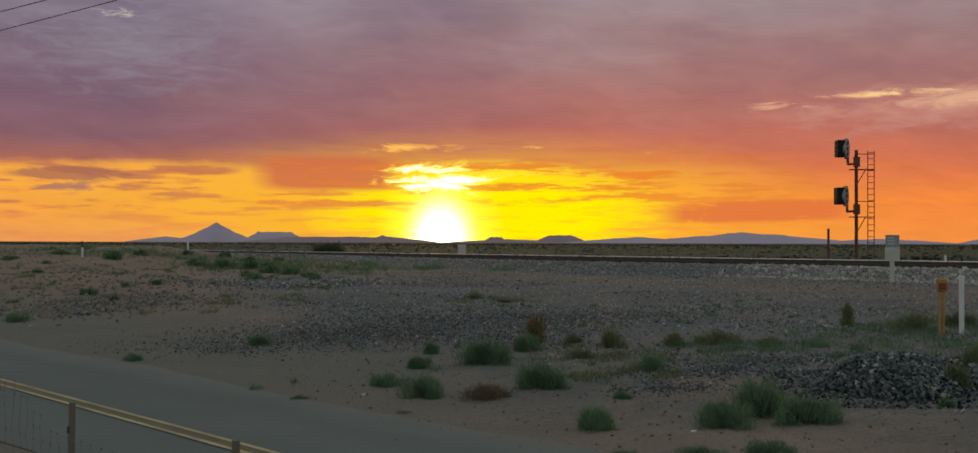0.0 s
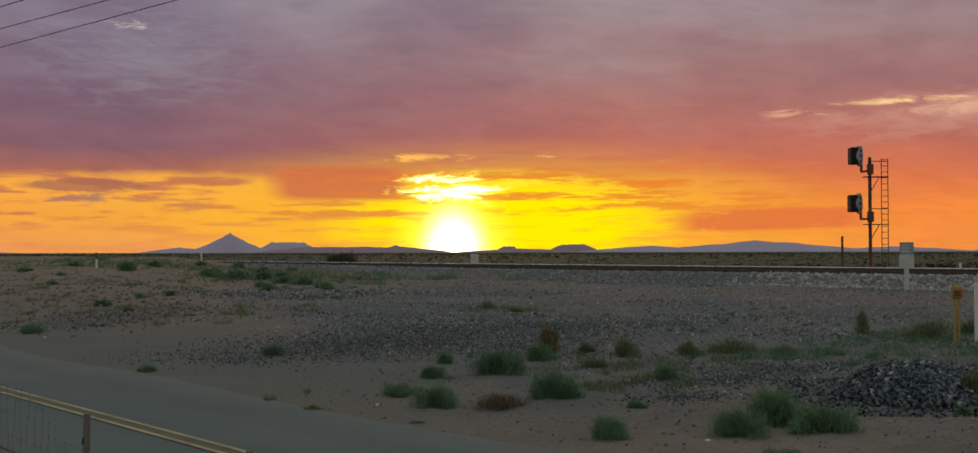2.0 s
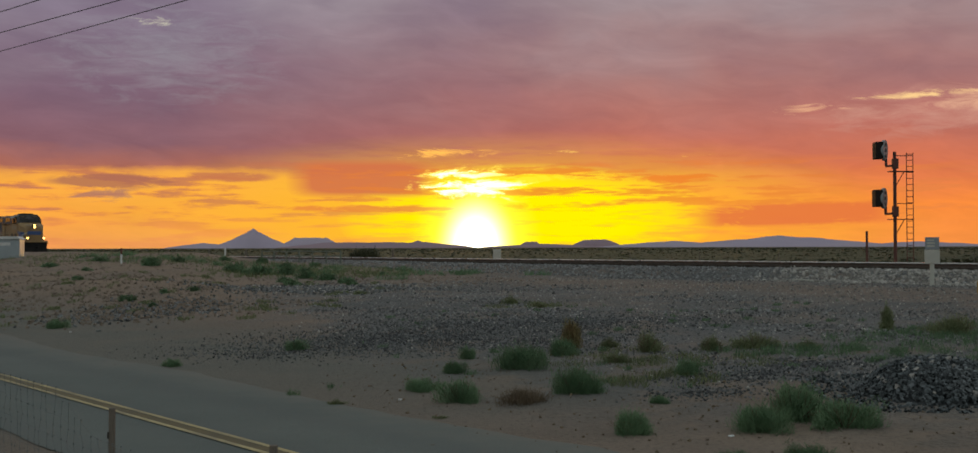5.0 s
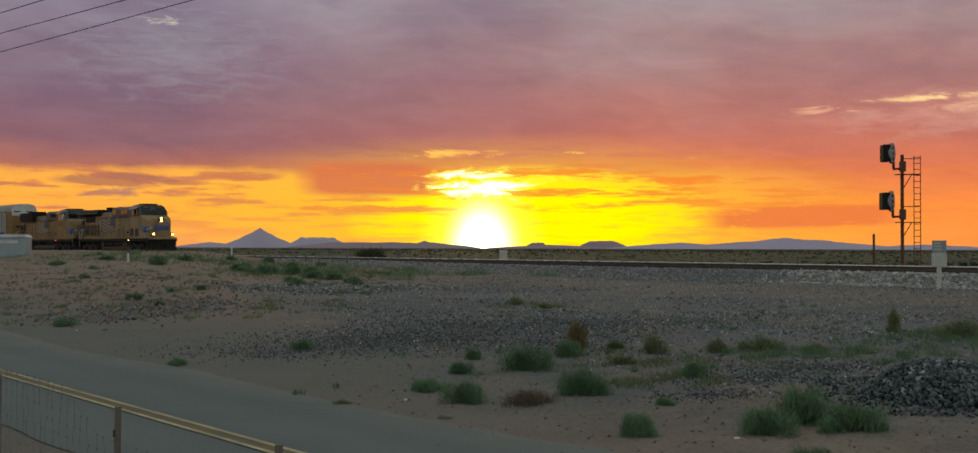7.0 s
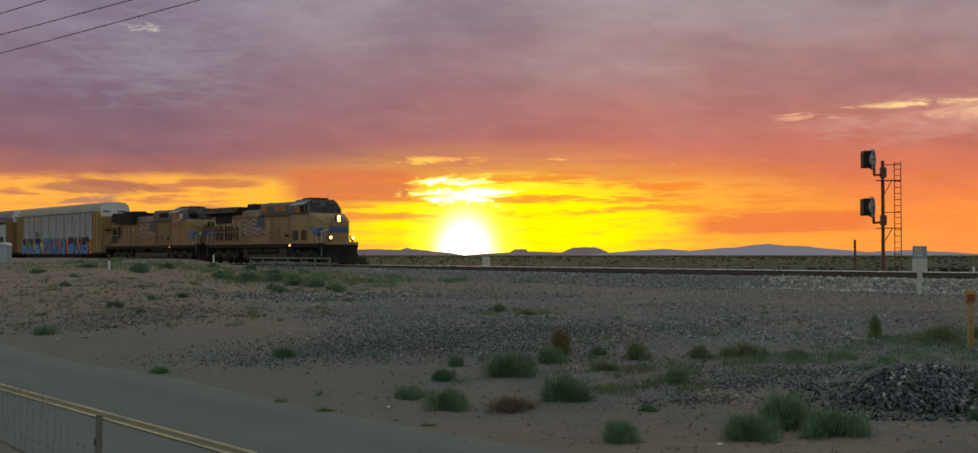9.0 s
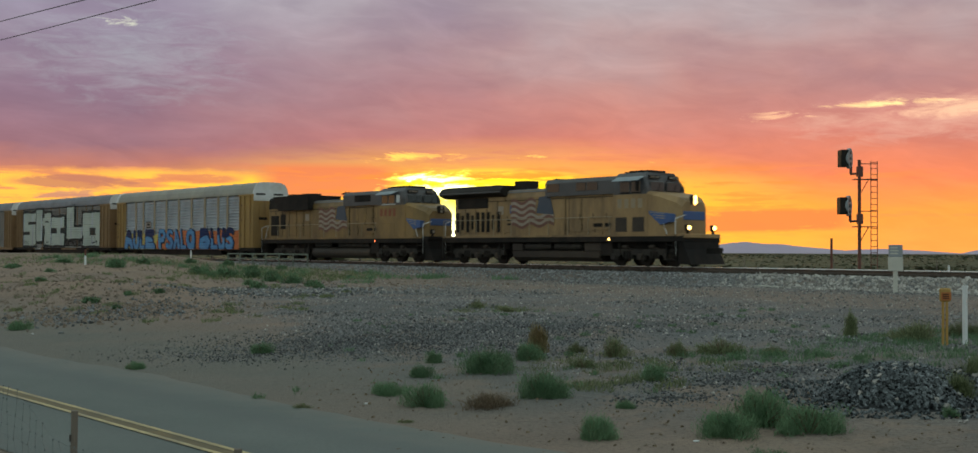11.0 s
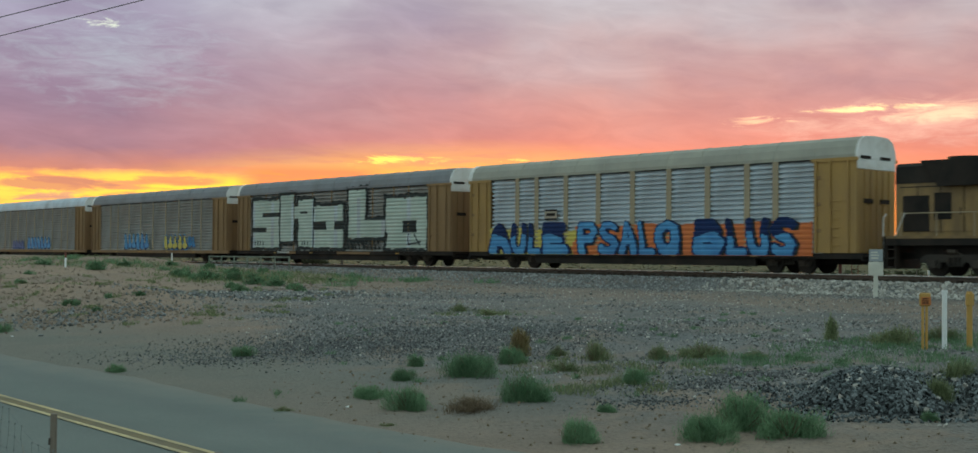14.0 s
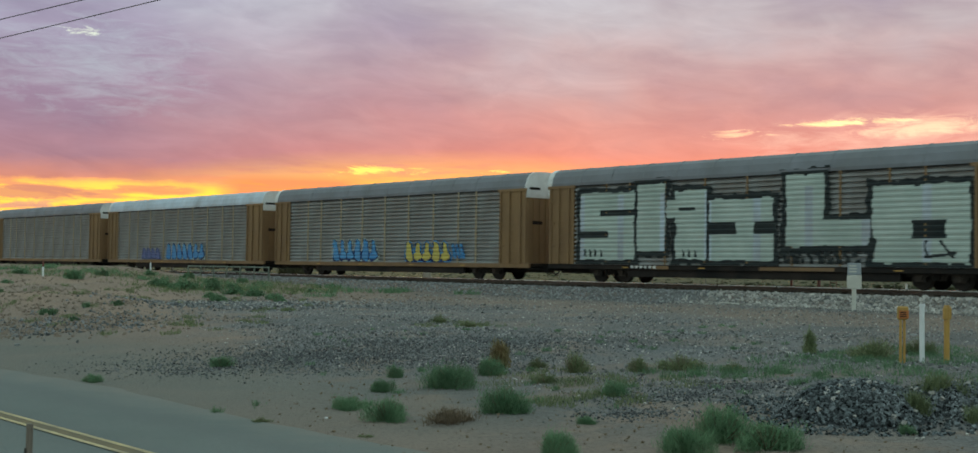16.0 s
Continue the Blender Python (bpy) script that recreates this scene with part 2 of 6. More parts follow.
def surf(name, c1, c2, scale=3.0, rough=0.7, metal=0.0, bump=0.15, bscale=40.0, dirt=None, dirt_amount=0.5, spread=0.0, stretch=(1, 1, 1), shine=0.5):
    """A surface of two colours mixed by large noise, with grain, an optional dirt layer and relief."""
    if name in MATS:
        return MATS[name]
    m = bpy.data.materials.new(name)
    m.use_nodes = True
    t = m.node_tree
    N = Nodes(t)
    p = t.nodes["Principled BSDF"]
    co = N.add("ShaderNodeTexCoord").outputs["Object"]
    mp = N.add("ShaderNodeMapping")
    mp.inputs["Scale"].default_value = stretch
    N.link(co, mp.inputs[0])
    v = mp.outputs[0]
    big = N.noise(v, scale, 5.0, 0.6)
    col = N.mix(N.ramp(big, [(0.35, 0.0), (0.65, 1.0)]), c1, c2)
    fine = N.noise(v, bscale, 4.0, 0.65)
    col = N.mix(N.ramp(fine, [(0.3, 0.0), (0.75, 0.35)]), col, tuple(x * 0.62 for x in c1))
    if dirt:
        d = N.noise(v, scale * 0.45, 7.0, 0.68)
        col = N.mix(N.math("MULTIPLY", N.ramp(d, [(0.42, 0.0), (0.66, 1.0)]), dirt_amount), col, dirt)
    if spread:
        r = N.add("ShaderNodeObjectInfo").outputs["Random"]
        g = N.add("ShaderNodeNewGeometry").outputs["Random Per Island"]
        k = N.math("ADD", N.math("MULTIPLY", N.math("SUBTRACT", g, 0.5), spread), N.math("MULTIPLY", N.math("SUBTRACT", r, 0.5), spread * 0.6))
        hs = N.add("ShaderNodeHueSaturation")
        N.put(hs.inputs["Value"], N.math("ADD", k, 1.0))
        N.link(col, hs.inputs["Color"])
        col = hs.outputs[0]
    N.link(col, p.inputs["Base Color"])
    N.put(p.inputs["Roughness"], N.math("ADD", N.math("MULTIPLY", N.math("SUBTRACT", big, 0.5), 0.25), rough, clamp=True))
    p.inputs["Metallic"].default_value = metal
    p.inputs["Specular IOR Level"].default_value = shine
    if bump:
        b = N.add("ShaderNodeBump")
        b.inputs["Strength"].default_value = bump
        b.inputs["Distance"].default_value = 0.02
        N.link(fine, b.inputs["Height"])
        N.link(b.outputs[0], p.inputs["Normal"])
    MATS[name] = m
    return m


def leafy(m, share=0.38):
    """Let part of the light through thin leaves."""
    t = m.node_tree
    N = Nodes(t)
    p = t.nodes["Principled BSDF"]
    tr = N.add("ShaderNodeBsdfTranslucent")
    N.link(p.inputs["Base Color"].links[0].from_socket, tr.inputs["Color"])
    mx = N.add("ShaderNodeMixShader")
    mx.inputs[0].default_value = share
    N.link(p.outputs[0], mx.inputs[1])
    N.link(tr.outputs[0], mx.inputs[2])
    N.link(mx.outputs[0], t.nodes["Material Output"].inputs["Surface"])
    return m


def glow(name, c, strength):
    if name not in MATS:
        m = bpy.data.materials.new(name)
        m.use_nodes = True
        p = m.node_tree.nodes["Principled BSDF"]
        p.inputs["Base Color"].default_value = (*c, 1)
        p.inputs["Emission Color"].default_value = (*c, 1)
        p.inputs["Emission Strength"].default_value = strength
        MATS[name] = m
    return MATS[name]


def ground_mat():
    """Dry sand, darker gravel spread over the lot, green-grey plain beyond the track."""
    m = bpy.data.materials.new("desert_ground")
    m.use_nodes = True
    t = m.node_tree
    N = Nodes(t)
    p = t.nodes["Principled BSDF"]
    co = N.add("ShaderNodeTexCoord").outputs["Object"]

    def dot(v):
        n = N.add("ShaderNodeVectorMath")
        n.operation = "DOT_PRODUCT"
        N.link(co, n.inputs[0])
        n.inputs[1].default_value = v
        return n.outputs["Value"]

    s, d = dot(ALONG), dot(OUT)
    q = dot((1.0, 0.20, 0.0))
    w = N.noise(co, 0.09, 6.0, 0.62)
    w2 = N.noise(co, 0.5, 6.0, 0.65)
    fine = N.noise(co, 14.0, 5.0, 0.7)
    tiny = N.noise(co, 55.0, 3.0, 0.6)
    sand = N.mix(N.ramp(w2, [(0.35, 0.0), (0.65, 1.0)]), (0.262, 0.203, 0.163), (0.198, 0.152, 0.124))
    sand = N.mix(N.ramp(w, [(0.40, 0.0), (0.60, 0.6)]), sand, (0.295, 0.225, 0.178))
    grav = N.mix(N.ramp(fine, [(0.35, 0.0), (0.65, 1.0)]), (0.105, 0.110, 0.115), (0.225, 0.228, 0.228))
    grav = N.mix(N.ramp(tiny, [(0.60, 0.0), (0.70, 0.6)]), grav, (0.42, 0.41, 0.40))
    grav = N.mix(N.ramp(w, [(0.44, 0.0), (0.58, 0.5)]), grav, (0.085, 0.09, 0.095))
    # where gravel lies: the lot between the sandy verge and the track, thinning to the mound
    dd = N.math("ADD", d, N.math("MULTIPLY", N.math("SUBTRACT", w2, 0.5), 5.0))
    ss = N.math("ADD", s, N.math("MULTIPLY", N.math("SUBTRACT", w, 0.5), 14.0))
    lot = N.ramp(N.math("DIVIDE", dd, 60.0), [(0.24, 0.0), (0.33, 0.75), (0.40, 1.0), (0.86, 1.0), (0.92, 0.0)])
    toward = N.ramp(N.math("DIVIDE", N.math("ADD", ss, 90.0), 90.0), [(0.28, 0.0), (0.52, 0.9)])
    qq = N.math("ADD", q, N.math("MULTIPLY", N.math("SUBTRACT", w2, 0.5), 5.0))
    toward = N.math("MULTIPLY", toward, N.ramp(N.math("ADD", N.math("DIVIDE", qq, 12.0), 0.5), [(0.30, 0.08), (0.72, 1.0)]))
    trail = N.math("SUBTRACT", 1.0, N.math("MULTIPLY", N.ramp(N.math("DIVIDE", N.math("ABSOLUTE", N.math("SUBTRACT", d, 38.5)), 6.0), [(0.2, 1.0), (0.9, 0.0)]), 0.7))
    patch = N.ramp(w2, [(0.38, 0.35), (0.55, 1.0)])
    col = N.mix(N.math("MULTIPLY", N.math("MULTIPLY", lot, toward), N.math("MULTIPLY", patch, trail)), sand, grav)
    near = N.math("MULTIPLY", N.ramp(N.noise(co, 0.42, 7.0, 0.7), [(0.42, 0.0), (0.52, 0.95)]), N.ramp(N.math("DIVIDE", d, 60.0), [(0.16, 0.0), (0.22, 1.0), (0.40, 1.0), (0.45, 0.0)]))
    col = N.mix(N.math("MULTIPLY", near, toward), col, grav)
    tan = N.math("MULTIPLY", N.math("SUBTRACT", 1.0, toward, clamp=True), N.ramp(N.noise(co, 0.22, 6.0, 0.6), [(0.40, 0.15), (0.60, 1.0)]))
    tan = N.math("MULTIPLY", tan, N.ramp(N.math("DIVIDE", dd, 60.0), [(0.24, 0.0), (0.32, 1.0), (0.62, 0.8), (0.72, 0.15)]))
    col = N.mix(N.math("MULTIPLY", tan, 0.9), col, (0.315, 0.228, 0.168))
    verge = N.math("MULTIPLY", N.ramp(N.math("DIVIDE", dd, 60.0), [(0.21, 1.0), (0.285, 0.0)]), N.ramp(N.math("DIVIDE", N.math("ADD", s, 60.0), 60.0), [(0.66, 1.0), (0.82, 0.15)]))
    col = N.mix(N.math("MULTIPLY", verge, 0.9), col, N.mix(N.ramp(w2, [(0.35, 0.0), (0.65, 1.0)]), (0.165, 0.168, 0.150), (0.205, 0.192, 0.165)))
    warm = N.math("MULTIPLY", N.ramp(N.math("DIVIDE", dd, 60.0), [(0.22, 1.0), (0.275, 0.0)]), N.ramp(N.math("DIVIDE", N.math("ADD", s, 60.0), 60.0), [(0.77, 0.0), (0.86, 1.0)]))
    col = N.mix(N.math("MULTIPLY", warm, 0.8), col, N.mix(N.ramp(w2, [(0.4, 0.0), (0.62, 1.0)]), (0.32, 0.245, 0.19), (0.24, 0.185, 0.145)))
    scrub = N.mix(N.ramp(w, [(0.4, 0.0), (0.62, 1.0)]), (0.058, 0.066, 0.032), (0.10, 0.095, 0.052))
    col = N.mix(N.ramp(N.math("DIVIDE", dd, 100.0), [(0.52, 0.0), (0.60, 0.95)]), col, scrub)
    col = N.mix(N.ramp(fine, [(0.28, 0.65), (0.50, 0.0)]), col, (0.065, 0.058, 0.05))
    col = N.mix(N.ramp(tiny, [(0.62, 0.0), (0.72, 0.45)]), col, (0.40, 0.37, 0.33))
    N.link(col, p.inputs["Base Color"])
    p.inputs["Roughness"].default_value = 0.95
    p.inputs["Specular IOR Level"].default_value = 0.15
    b = N.add("ShaderNodeBump")
    b.inputs["Strength"].default_value, b.inputs["Distance"].default_value = 0.9, 0.06
    N.link(N.math("ADD", fine, N.math("MULTIPLY", w2, 0.8)), b.inputs["Height"])
    N.link(b.outputs[0], p.inputs["Normal"])
    return m


def road_mat():
    """Worn asphalt; drifted sand covers it raggedly towards its far edge."""
    m = bpy.data.materials.new("worn_asphalt_road")
    m.use_nodes = True
    t = m.node_tree
    N = Nodes(t)
    p = t.nodes["Principled BSDF"]
    co = N.add("ShaderNodeTexCoord").outputs["Object"]
    n = N.add("ShaderNodeVectorMath")
    n.operation = "DOT_PRODUCT"
    N.link(co, n.inputs[0])
    n.inputs[1].default_value = OUT
    d = n.outputs["Value"]
    big, mid, fine = N.noise(co, 0.25, 6.0, 0.65), N.noise(co, 1.6, 6.0, 0.7), N.noise(co, 45.0, 4.0, 0.7)
    col = N.mix(N.ramp(big, [(0.35, 0.0), (0.65, 1.0)]), (0.138, 0.158, 0.146), (0.170, 0.188, 0.174))
    col = N.mix(N.ramp(fine, [(0.35, 0.5), (0.6, 0.0)]), col, (0.085, 0.09, 0.09))
    col = N.mix(N.ramp(fine, [(0.62, 0.0), (0.72, 0.4)]), col, (0.30, 0.29, 0.27))
    wear = N.ramp(N.math("ABSOLUTE", N.math("SUBTRACT", N.math("MODULO", N.math("SUBTRACT", d, 5.0), 1.75), 0.875)), [(0.25, 0.0), (0.75, 0.35)])
    col = N.mix(wear, col, (0.115, 0.122, 0.12))
    edge = N.math("ADD", N.math("SUBTRACT", d, 9.3), N.math("ADD", N.math("MULTIPLY", N.math("SUBTRACT", mid, 0.5), 2.2), N.math("MULTIPLY", N.math("SUBTRACT", big, 0.5), 1.8)))
    sandy = N.ramp(N.math("ADD", N.math("MULTIPLY", edge, 0.7), 0.5), [(0.05, 0.0), (0.45, 0.35), (0.95, 1.0)])
    col = N.mix(N.math("MULTIPLY", sandy, N.ramp(fine, [(0.3, 1.0), (0.75, 0.75)])), col, (0.188, 0.178, 0.156))
    N.link(col, p.inputs["Base Color"])
    p.inputs["Roughness"].default_value = 0.9
    p.inputs["Specular IOR Level"].default_value = 0.2
    b = N.add("ShaderNodeBump")
    b.inputs["Strength"].default_value, b.inputs["Distance"].default_value = 0.35, 0.01
    N.link(fine, b.inputs["Height"])
    N.link(b.outputs[0], p.inputs["Normal"])
    return m


ASPHALT = road_mat()
LINE = surf("worn_yellow_line", (0.52, 0.42, 0.21), (0.44, 0.36, 0.19), 2.0, 0.8, bscale=30, dirt=(0.2, 0.17, 0.12), dirt_amount=0.7)
LINE_FILL = surf("tarred_line_bed", (0.17, 0.13, 0.06), (0.13, 0.11, 0.07), 2.0, 0.9)
STEEL = surf("rail_steel", (0.10, 0.08, 0.07), (0.14, 0.10, 0.08), 2.0, 0.7, 0.4, shine=0.12)
RAILTOP = surf("polished_railhead", (0.62, 0.60, 0.57), (0.55, 0.53, 0.5), 2.0, 0.28, 0.9, bump=0.02)
TIE = surf("weathered_tie", (0.075, 0.06, 0.05), (0.11, 0.09, 0.075), 1.2, 0.95, spread=0.4, shine=0.12)
STONE = surf("grey_ballast_stone", (0.215, 0.215, 0.22), (0.31, 0.305, 0.30), 1.0, 0.95, bump=0.1, spread=1.0, shine=0.2)
STONE_MID = surf("dark_grey_gravel_stone", (0.125, 0.128, 0.132), (0.20, 0.202, 0.205), 1.0, 0.95, bump=0.1, spread=1.2, shine=0.2)
STONE_PALE = surf("pale_ballast_stone", (0.30, 0.28, 0.26), (0.38, 0.36, 0.33), 1.0, 0.95, bump=0.1, spread=0.9, shine=0.2)
STONE_DARK = surf("dark_crushed_rock", (0.085, 0.096, 0.102), (0.16, 0.17, 0.176), 1.0, 0.9, bump=0.1, spread=1.8, shine=0.12)
# near-black colour puts the shade between the piled stones into the core
ROCK_CORE = surf("shade_between_rocks", (0.05, 0.054, 0.058), (0.075, 0.08, 0.084), 3.0, 0.95, bump=0.5)
SAND = surf("sandy_earth", (0.25, 0.195, 0.15), (0.20, 0.155, 0.125), 1.0, 0.95, bump=0.3)
LEAF = leafy(surf("grey_green_leaves", (0.132, 0.222, 0.118), (0.20, 0.298, 0.172), 2.5, 0.85, bump=0.0, spread=0.6, shine=0.2))
LEAF_OLIVE = leafy(surf("olive_leaves", (0.165, 0.20, 0.10), (0.24, 0.265, 0.14), 2.5, 0.85, bump=0.0, spread=0.7, shine=0.2))
LEAF_RUST = surf("rusty_seed_stalks", (0.22, 0.155, 0.075), (0.18, 0.17, 0.08), 3.0, 0.9, bump=0.0, spread=0.7, shine=0.2)
LEAF_DARK = surf("dark_scrub", (0.06, 0.062, 0.038), (0.10, 0.10, 0.058), 0.3, 0.9, bump=0.0, spread=0.6, shine=0.1)
TWIG = surf("dry_twigs", (0.13, 0.095, 0.06), (0.19, 0.14, 0.09), 5.0, 0.95, spread=0.5)
# violet aerial haze of the distance is mixed into both hill base colours
HILL = surf("haze_tinted_slope", (0.46, 0.39, 0.49), (0.52, 0.44, 0.53), 0.004, 1.0, bump=0.0, shine=0.0)
HILL_LOW = surf("haze_tinted_ridge", (0.34, 0.25, 0.30), (0.40, 0.29, 0.33), 0.004, 1.0, bump=0.0, shine=0.0)
YELLOW = surf("armour_yellow_paint", (0.28, 0.175, 0.055), (0.225, 0.14, 0.05), 0.9, 0.5, bump=0.05, bscale=14, dirt=(0.055, 0.036, 0.02), dirt_amount=0.75, stretch=(1.6, 1, 0.55))
YELLOW_OLD = surf("faded_yellow_paint", (0.37, 0.238, 0.105), (0.30, 0.19, 0.085), 0.9, 0.6, bump=0.05, bscale=14, dirt=(0.10, 0.066, 0.038), dirt_amount=0.75, stretch=(1.6, 1, 0.55))
RACK_YELLOW = surf("autorack_yellow_paint", (0.38, 0.23, 0.06), (0.33, 0.20, 0.065), 0.7, 0.65, bump=0.06, bscale=14, dirt=(0.2, 0.13, 0.07), dirt_amount=0.7, stretch=(1, 1, 0.35))
RACK_BROWN = surf("autorack_ochre_paint", (0.26, 0.155, 0.062), (0.21, 0.125, 0.055), 0.7, 0.7, bump=0.06, bscale=14, dirt=(0.15, 0.09, 0.05), dirt_amount=0.75, stretch=(1, 1, 0.35))
TAN = surf("tan_post_paint", (0.36, 0.29, 0.19), (0.31, 0.25, 0.17), 1.0, 0.7, dirt=(0.18, 0.14, 0.1), dirt_amount=0.5)
GALV = surf("galvanised_panel", (0.56, 0.63, 0.70), (0.44, 0.50, 0.57), 0.6, 0.55, 0.25, bump=0.05, bscale=10, dirt=(0.24, 0.22, 0.22), dirt_amount=0.6, stretch=(1, 1, 0.5))
GALV_DULL = surf("weathered_panel", (0.33, 0.335, 0.335), (0.27, 0.27, 0.265), 0.6, 0.65, 0.2, bump=0.05, bscale=10, dirt=(0.17, 0.14, 0.115), dirt_amount=0.7, stretch=(1, 1, 0.5))
ROOF_BEIGE = surf("beige_roof_sheet", (0.36, 0.345, 0.285), (0.30, 0.29, 0.25), 0.7, 0.6, 0.1, dirt=(0.22, 0.21, 0.19), dirt_amount=0.6)
ROOF_GREY = surf("grey_roof_sheet", (0.21, 0.215, 0.24), (0.17, 0.175, 0.195), 0.7, 0.6, 0.2, dirt=(0.13, 0.13, 0.13), dirt_amount=0.6)
WHITE = surf("white_paint", (0.74, 0.74, 0.74), (0.66, 0.66, 0.65), 1.5, 0.6, dirt=(0.35, 0.32, 0.28), dirt_amount=0.45)
BLACK = surf("grimy_black", (0.012, 0.0115, 0.0115), (0.02, 0.018, 0.017), 1.2, 0.7, dirt=(0.05, 0.038, 0.03), dirt_amount=0.5, shine=0.12)
GRIME = surf("oily_grey_steel", (0.024, 0.022, 0.021), (0.017, 0.016, 0.015), 1.0, 0.65, 0.2, dirt=(0.05, 0.04, 0.032), dirt_amount=0.6, shine=0.12)
TANK = surf("dusty_tank_steel", (0.055, 0.047, 0.042), (0.04, 0.035, 0.032), 0.8, 0.55, 0.2, dirt=(0.085, 0.066, 0.05), dirt_amount=0.6, shine=0.12)
CAB_GREY = surf("grey_cab_paint", (0.085, 0.083, 0.088), (0.065, 0.064, 0.068), 1.0, 0.55, dirt=(0.09, 0.08, 0.075), dirt_amount=0.5)
DARKGLASS = surf("dark_window_glass", (0.012, 0.013, 0.015), (0.018, 0.018, 0.02), 2.0, 0.08, bump=0.0)
TRUCK = surf("dusty_cast_truck_steel", (0.040, 0.036, 0.033), (0.024, 0.022, 0.021), 2.5, 0.75, 0.1, dirt=(0.062, 0.05, 0.04), dirt_amount=0.7, shine=0.2)
FLAG_RED = surf("flag_red_paint", (0.19, 0.085, 0.06), (0.16, 0.075, 0.055), 2.0, 0.6)
FLAG_WHITE = surf("flag_white_paint", (0.36, 0.30, 0.24), (0.30, 0.25, 0.20), 2.0, 0.6)
FLAG_BLUE = surf("flag_blue_paint", (0.055, 0.07, 0.10), (0.07, 0.08, 0.11), 2.0, 0.6)
BLUE = surf("emblem_blue_paint", (0.05, 0.10, 0.28), (0.06, 0.11, 0.25), 2.0, 0.6)
RED_NUM = surf("red_number_paint", (0.24, 0.07, 0.03), (0.22, 0.065, 0.03), 2.0, 0.6)
P_BLACK = surf("spray_black", (0.025, 0.03, 0.032), (0.04, 0.045, 0.045), 1.5, 0.6, shine=0.12)
P_WHITE = surf("spray_pale_green_white", (0.47, 0.525, 0.48), (0.39, 0.45, 0.41), 0.8, 0.6, dirt=(0.28, 0.32, 0.29), dirt_amount=0.6)
P_BLUE = surf("spray_sky_blue", (0.10, 0.31, 0.58), (0.06, 0.20, 0.46), 0.9, 0.55)
P_NAVY = surf("spray_navy", (0.012, 0.025, 0.09), (0.02, 0.04, 0.13), 0.9, 0.55, shine=0.12)
P_ORANGE = surf("spray_orange", (0.56, 0.16, 0.035), (0.50, 0.14, 0.04), 0.9, 0.6)
P_YELLOW = surf("spray_yellow", (0.55, 0.46, 0.09), (0.48, 0.40, 0.10), 0.9, 0.6)
P_VIOLET = surf("spray_violet_blue", (0.13, 0.16, 0.34), (0.10, 0.13, 0.28), 0.9, 0.6)
SIG_RED = surf("rusty_red_mast_paint", (0.16, 0.05, 0.035), (0.12, 0.045, 0.035), 2.0, 0.7, dirt=(0.08, 0.05, 0.04))
SIG_GREY = surf("aluminium_backplate", (0.32, 0.34, 0.36), (0.27, 0.29, 0.31), 2.0, 0.5, 0.3)
PVC = surf("white_plastic_pipe", (0.78, 0.79, 0.80), (0.70, 0.71, 0.72), 2.0, 0.45, bump=0.03)
MARK_Y = surf("marker_yellow_plastic", (0.44, 0.26, 0.05), (0.40, 0.23, 0.05), 2.0, 0.5, dirt=(0.3, 0.2, 0.08), dirt_amount=0.3)
MARK_O = surf("marker_orange_label", (0.45, 0.15, 0.03), (0.40, 0.13, 0.03), 2.0, 0.5)
WOOD = surf("weathered_post_wood", (0.15, 0.13, 0.105), (0.20, 0.17, 0.14), 3.0, 0.95, stretch=(6, 6, 0.6), bump=0.4)
SIGN_PAINT = surf("cream_sign_paint", (0.62, 0.60, 0.54), (0.55, 0.53, 0.47), 2.0, 0.7, dirt=(0.3, 0.27, 0.22), dirt_amount=0.4)
SIGN_GREY = surf("grey_sign_face", (0.32, 0.34, 0.36), (0.28, 0.30, 0.33), 2.0, 0.7)
FENCE_WIRE = surf("galvanised_fence_wire", (0.17, 0.19, 0.19), (0.11, 0.125, 0.125), 5.0, 0.6, 0.3)
WIRE = surf("dull_wire", (0.05, 0.05, 0.05), (0.08, 0.07, 0.06), 5.0, 0.7, 0.3)
SHED = surf("pale_blue_shed_sheet", (0.42, 0.48, 0.52), (0.36, 0.42, 0.46), 0.8, 0.6, dirt=(0.25, 0.25, 0.24), dirt_amount=0.4)
RAILING = surf("grey_green_railing_paint", (0.17, 0.20, 0.16), (0.14, 0.16, 0.13), 2.0, 0.7)
LAMP_WARM = glow("warm_headlamp", (1.0, 0.56, 0.15), 4.5)
# red glow in place of sunset glints under the second locomotive
GLINT_RED = glow("small_red_glint", (1.0, 0.16, 0.05), 2.0)


# ---------------------------------------------------------------- mesh helpers
def part(name, bm, material, parent=None, label="", smooth_faces=False):
    me = bpy.data.meshes.new(name)
    bm.to_mesh(me)
    bm.free()
    me.materials.append(material)
    if smooth_faces:
        for f in me.polygons:
            f.use_smooth = True
    ob = new(name, me)
    if parent:
        ob.parent = parent
    if label:
        ob["label"] = label
    return ob


def again(ob, name, parent, m=None):
    """Another part on the same mesh."""
    o = new(name, ob.data)
    o.parent = parent
    if m is not None:
        o.matrix_basis = m
    return o


def pack(name, verts, faces, material, parent=None, label=""):
    me = bpy.data.meshes.new(name)
    me.from_pydata([tuple(v) for v in verts], [], faces)
    me.materials.append(material)
    ob = new(name, me)
    if parent:
        ob.parent = parent
    if label:
        ob["label"] = label
    return ob


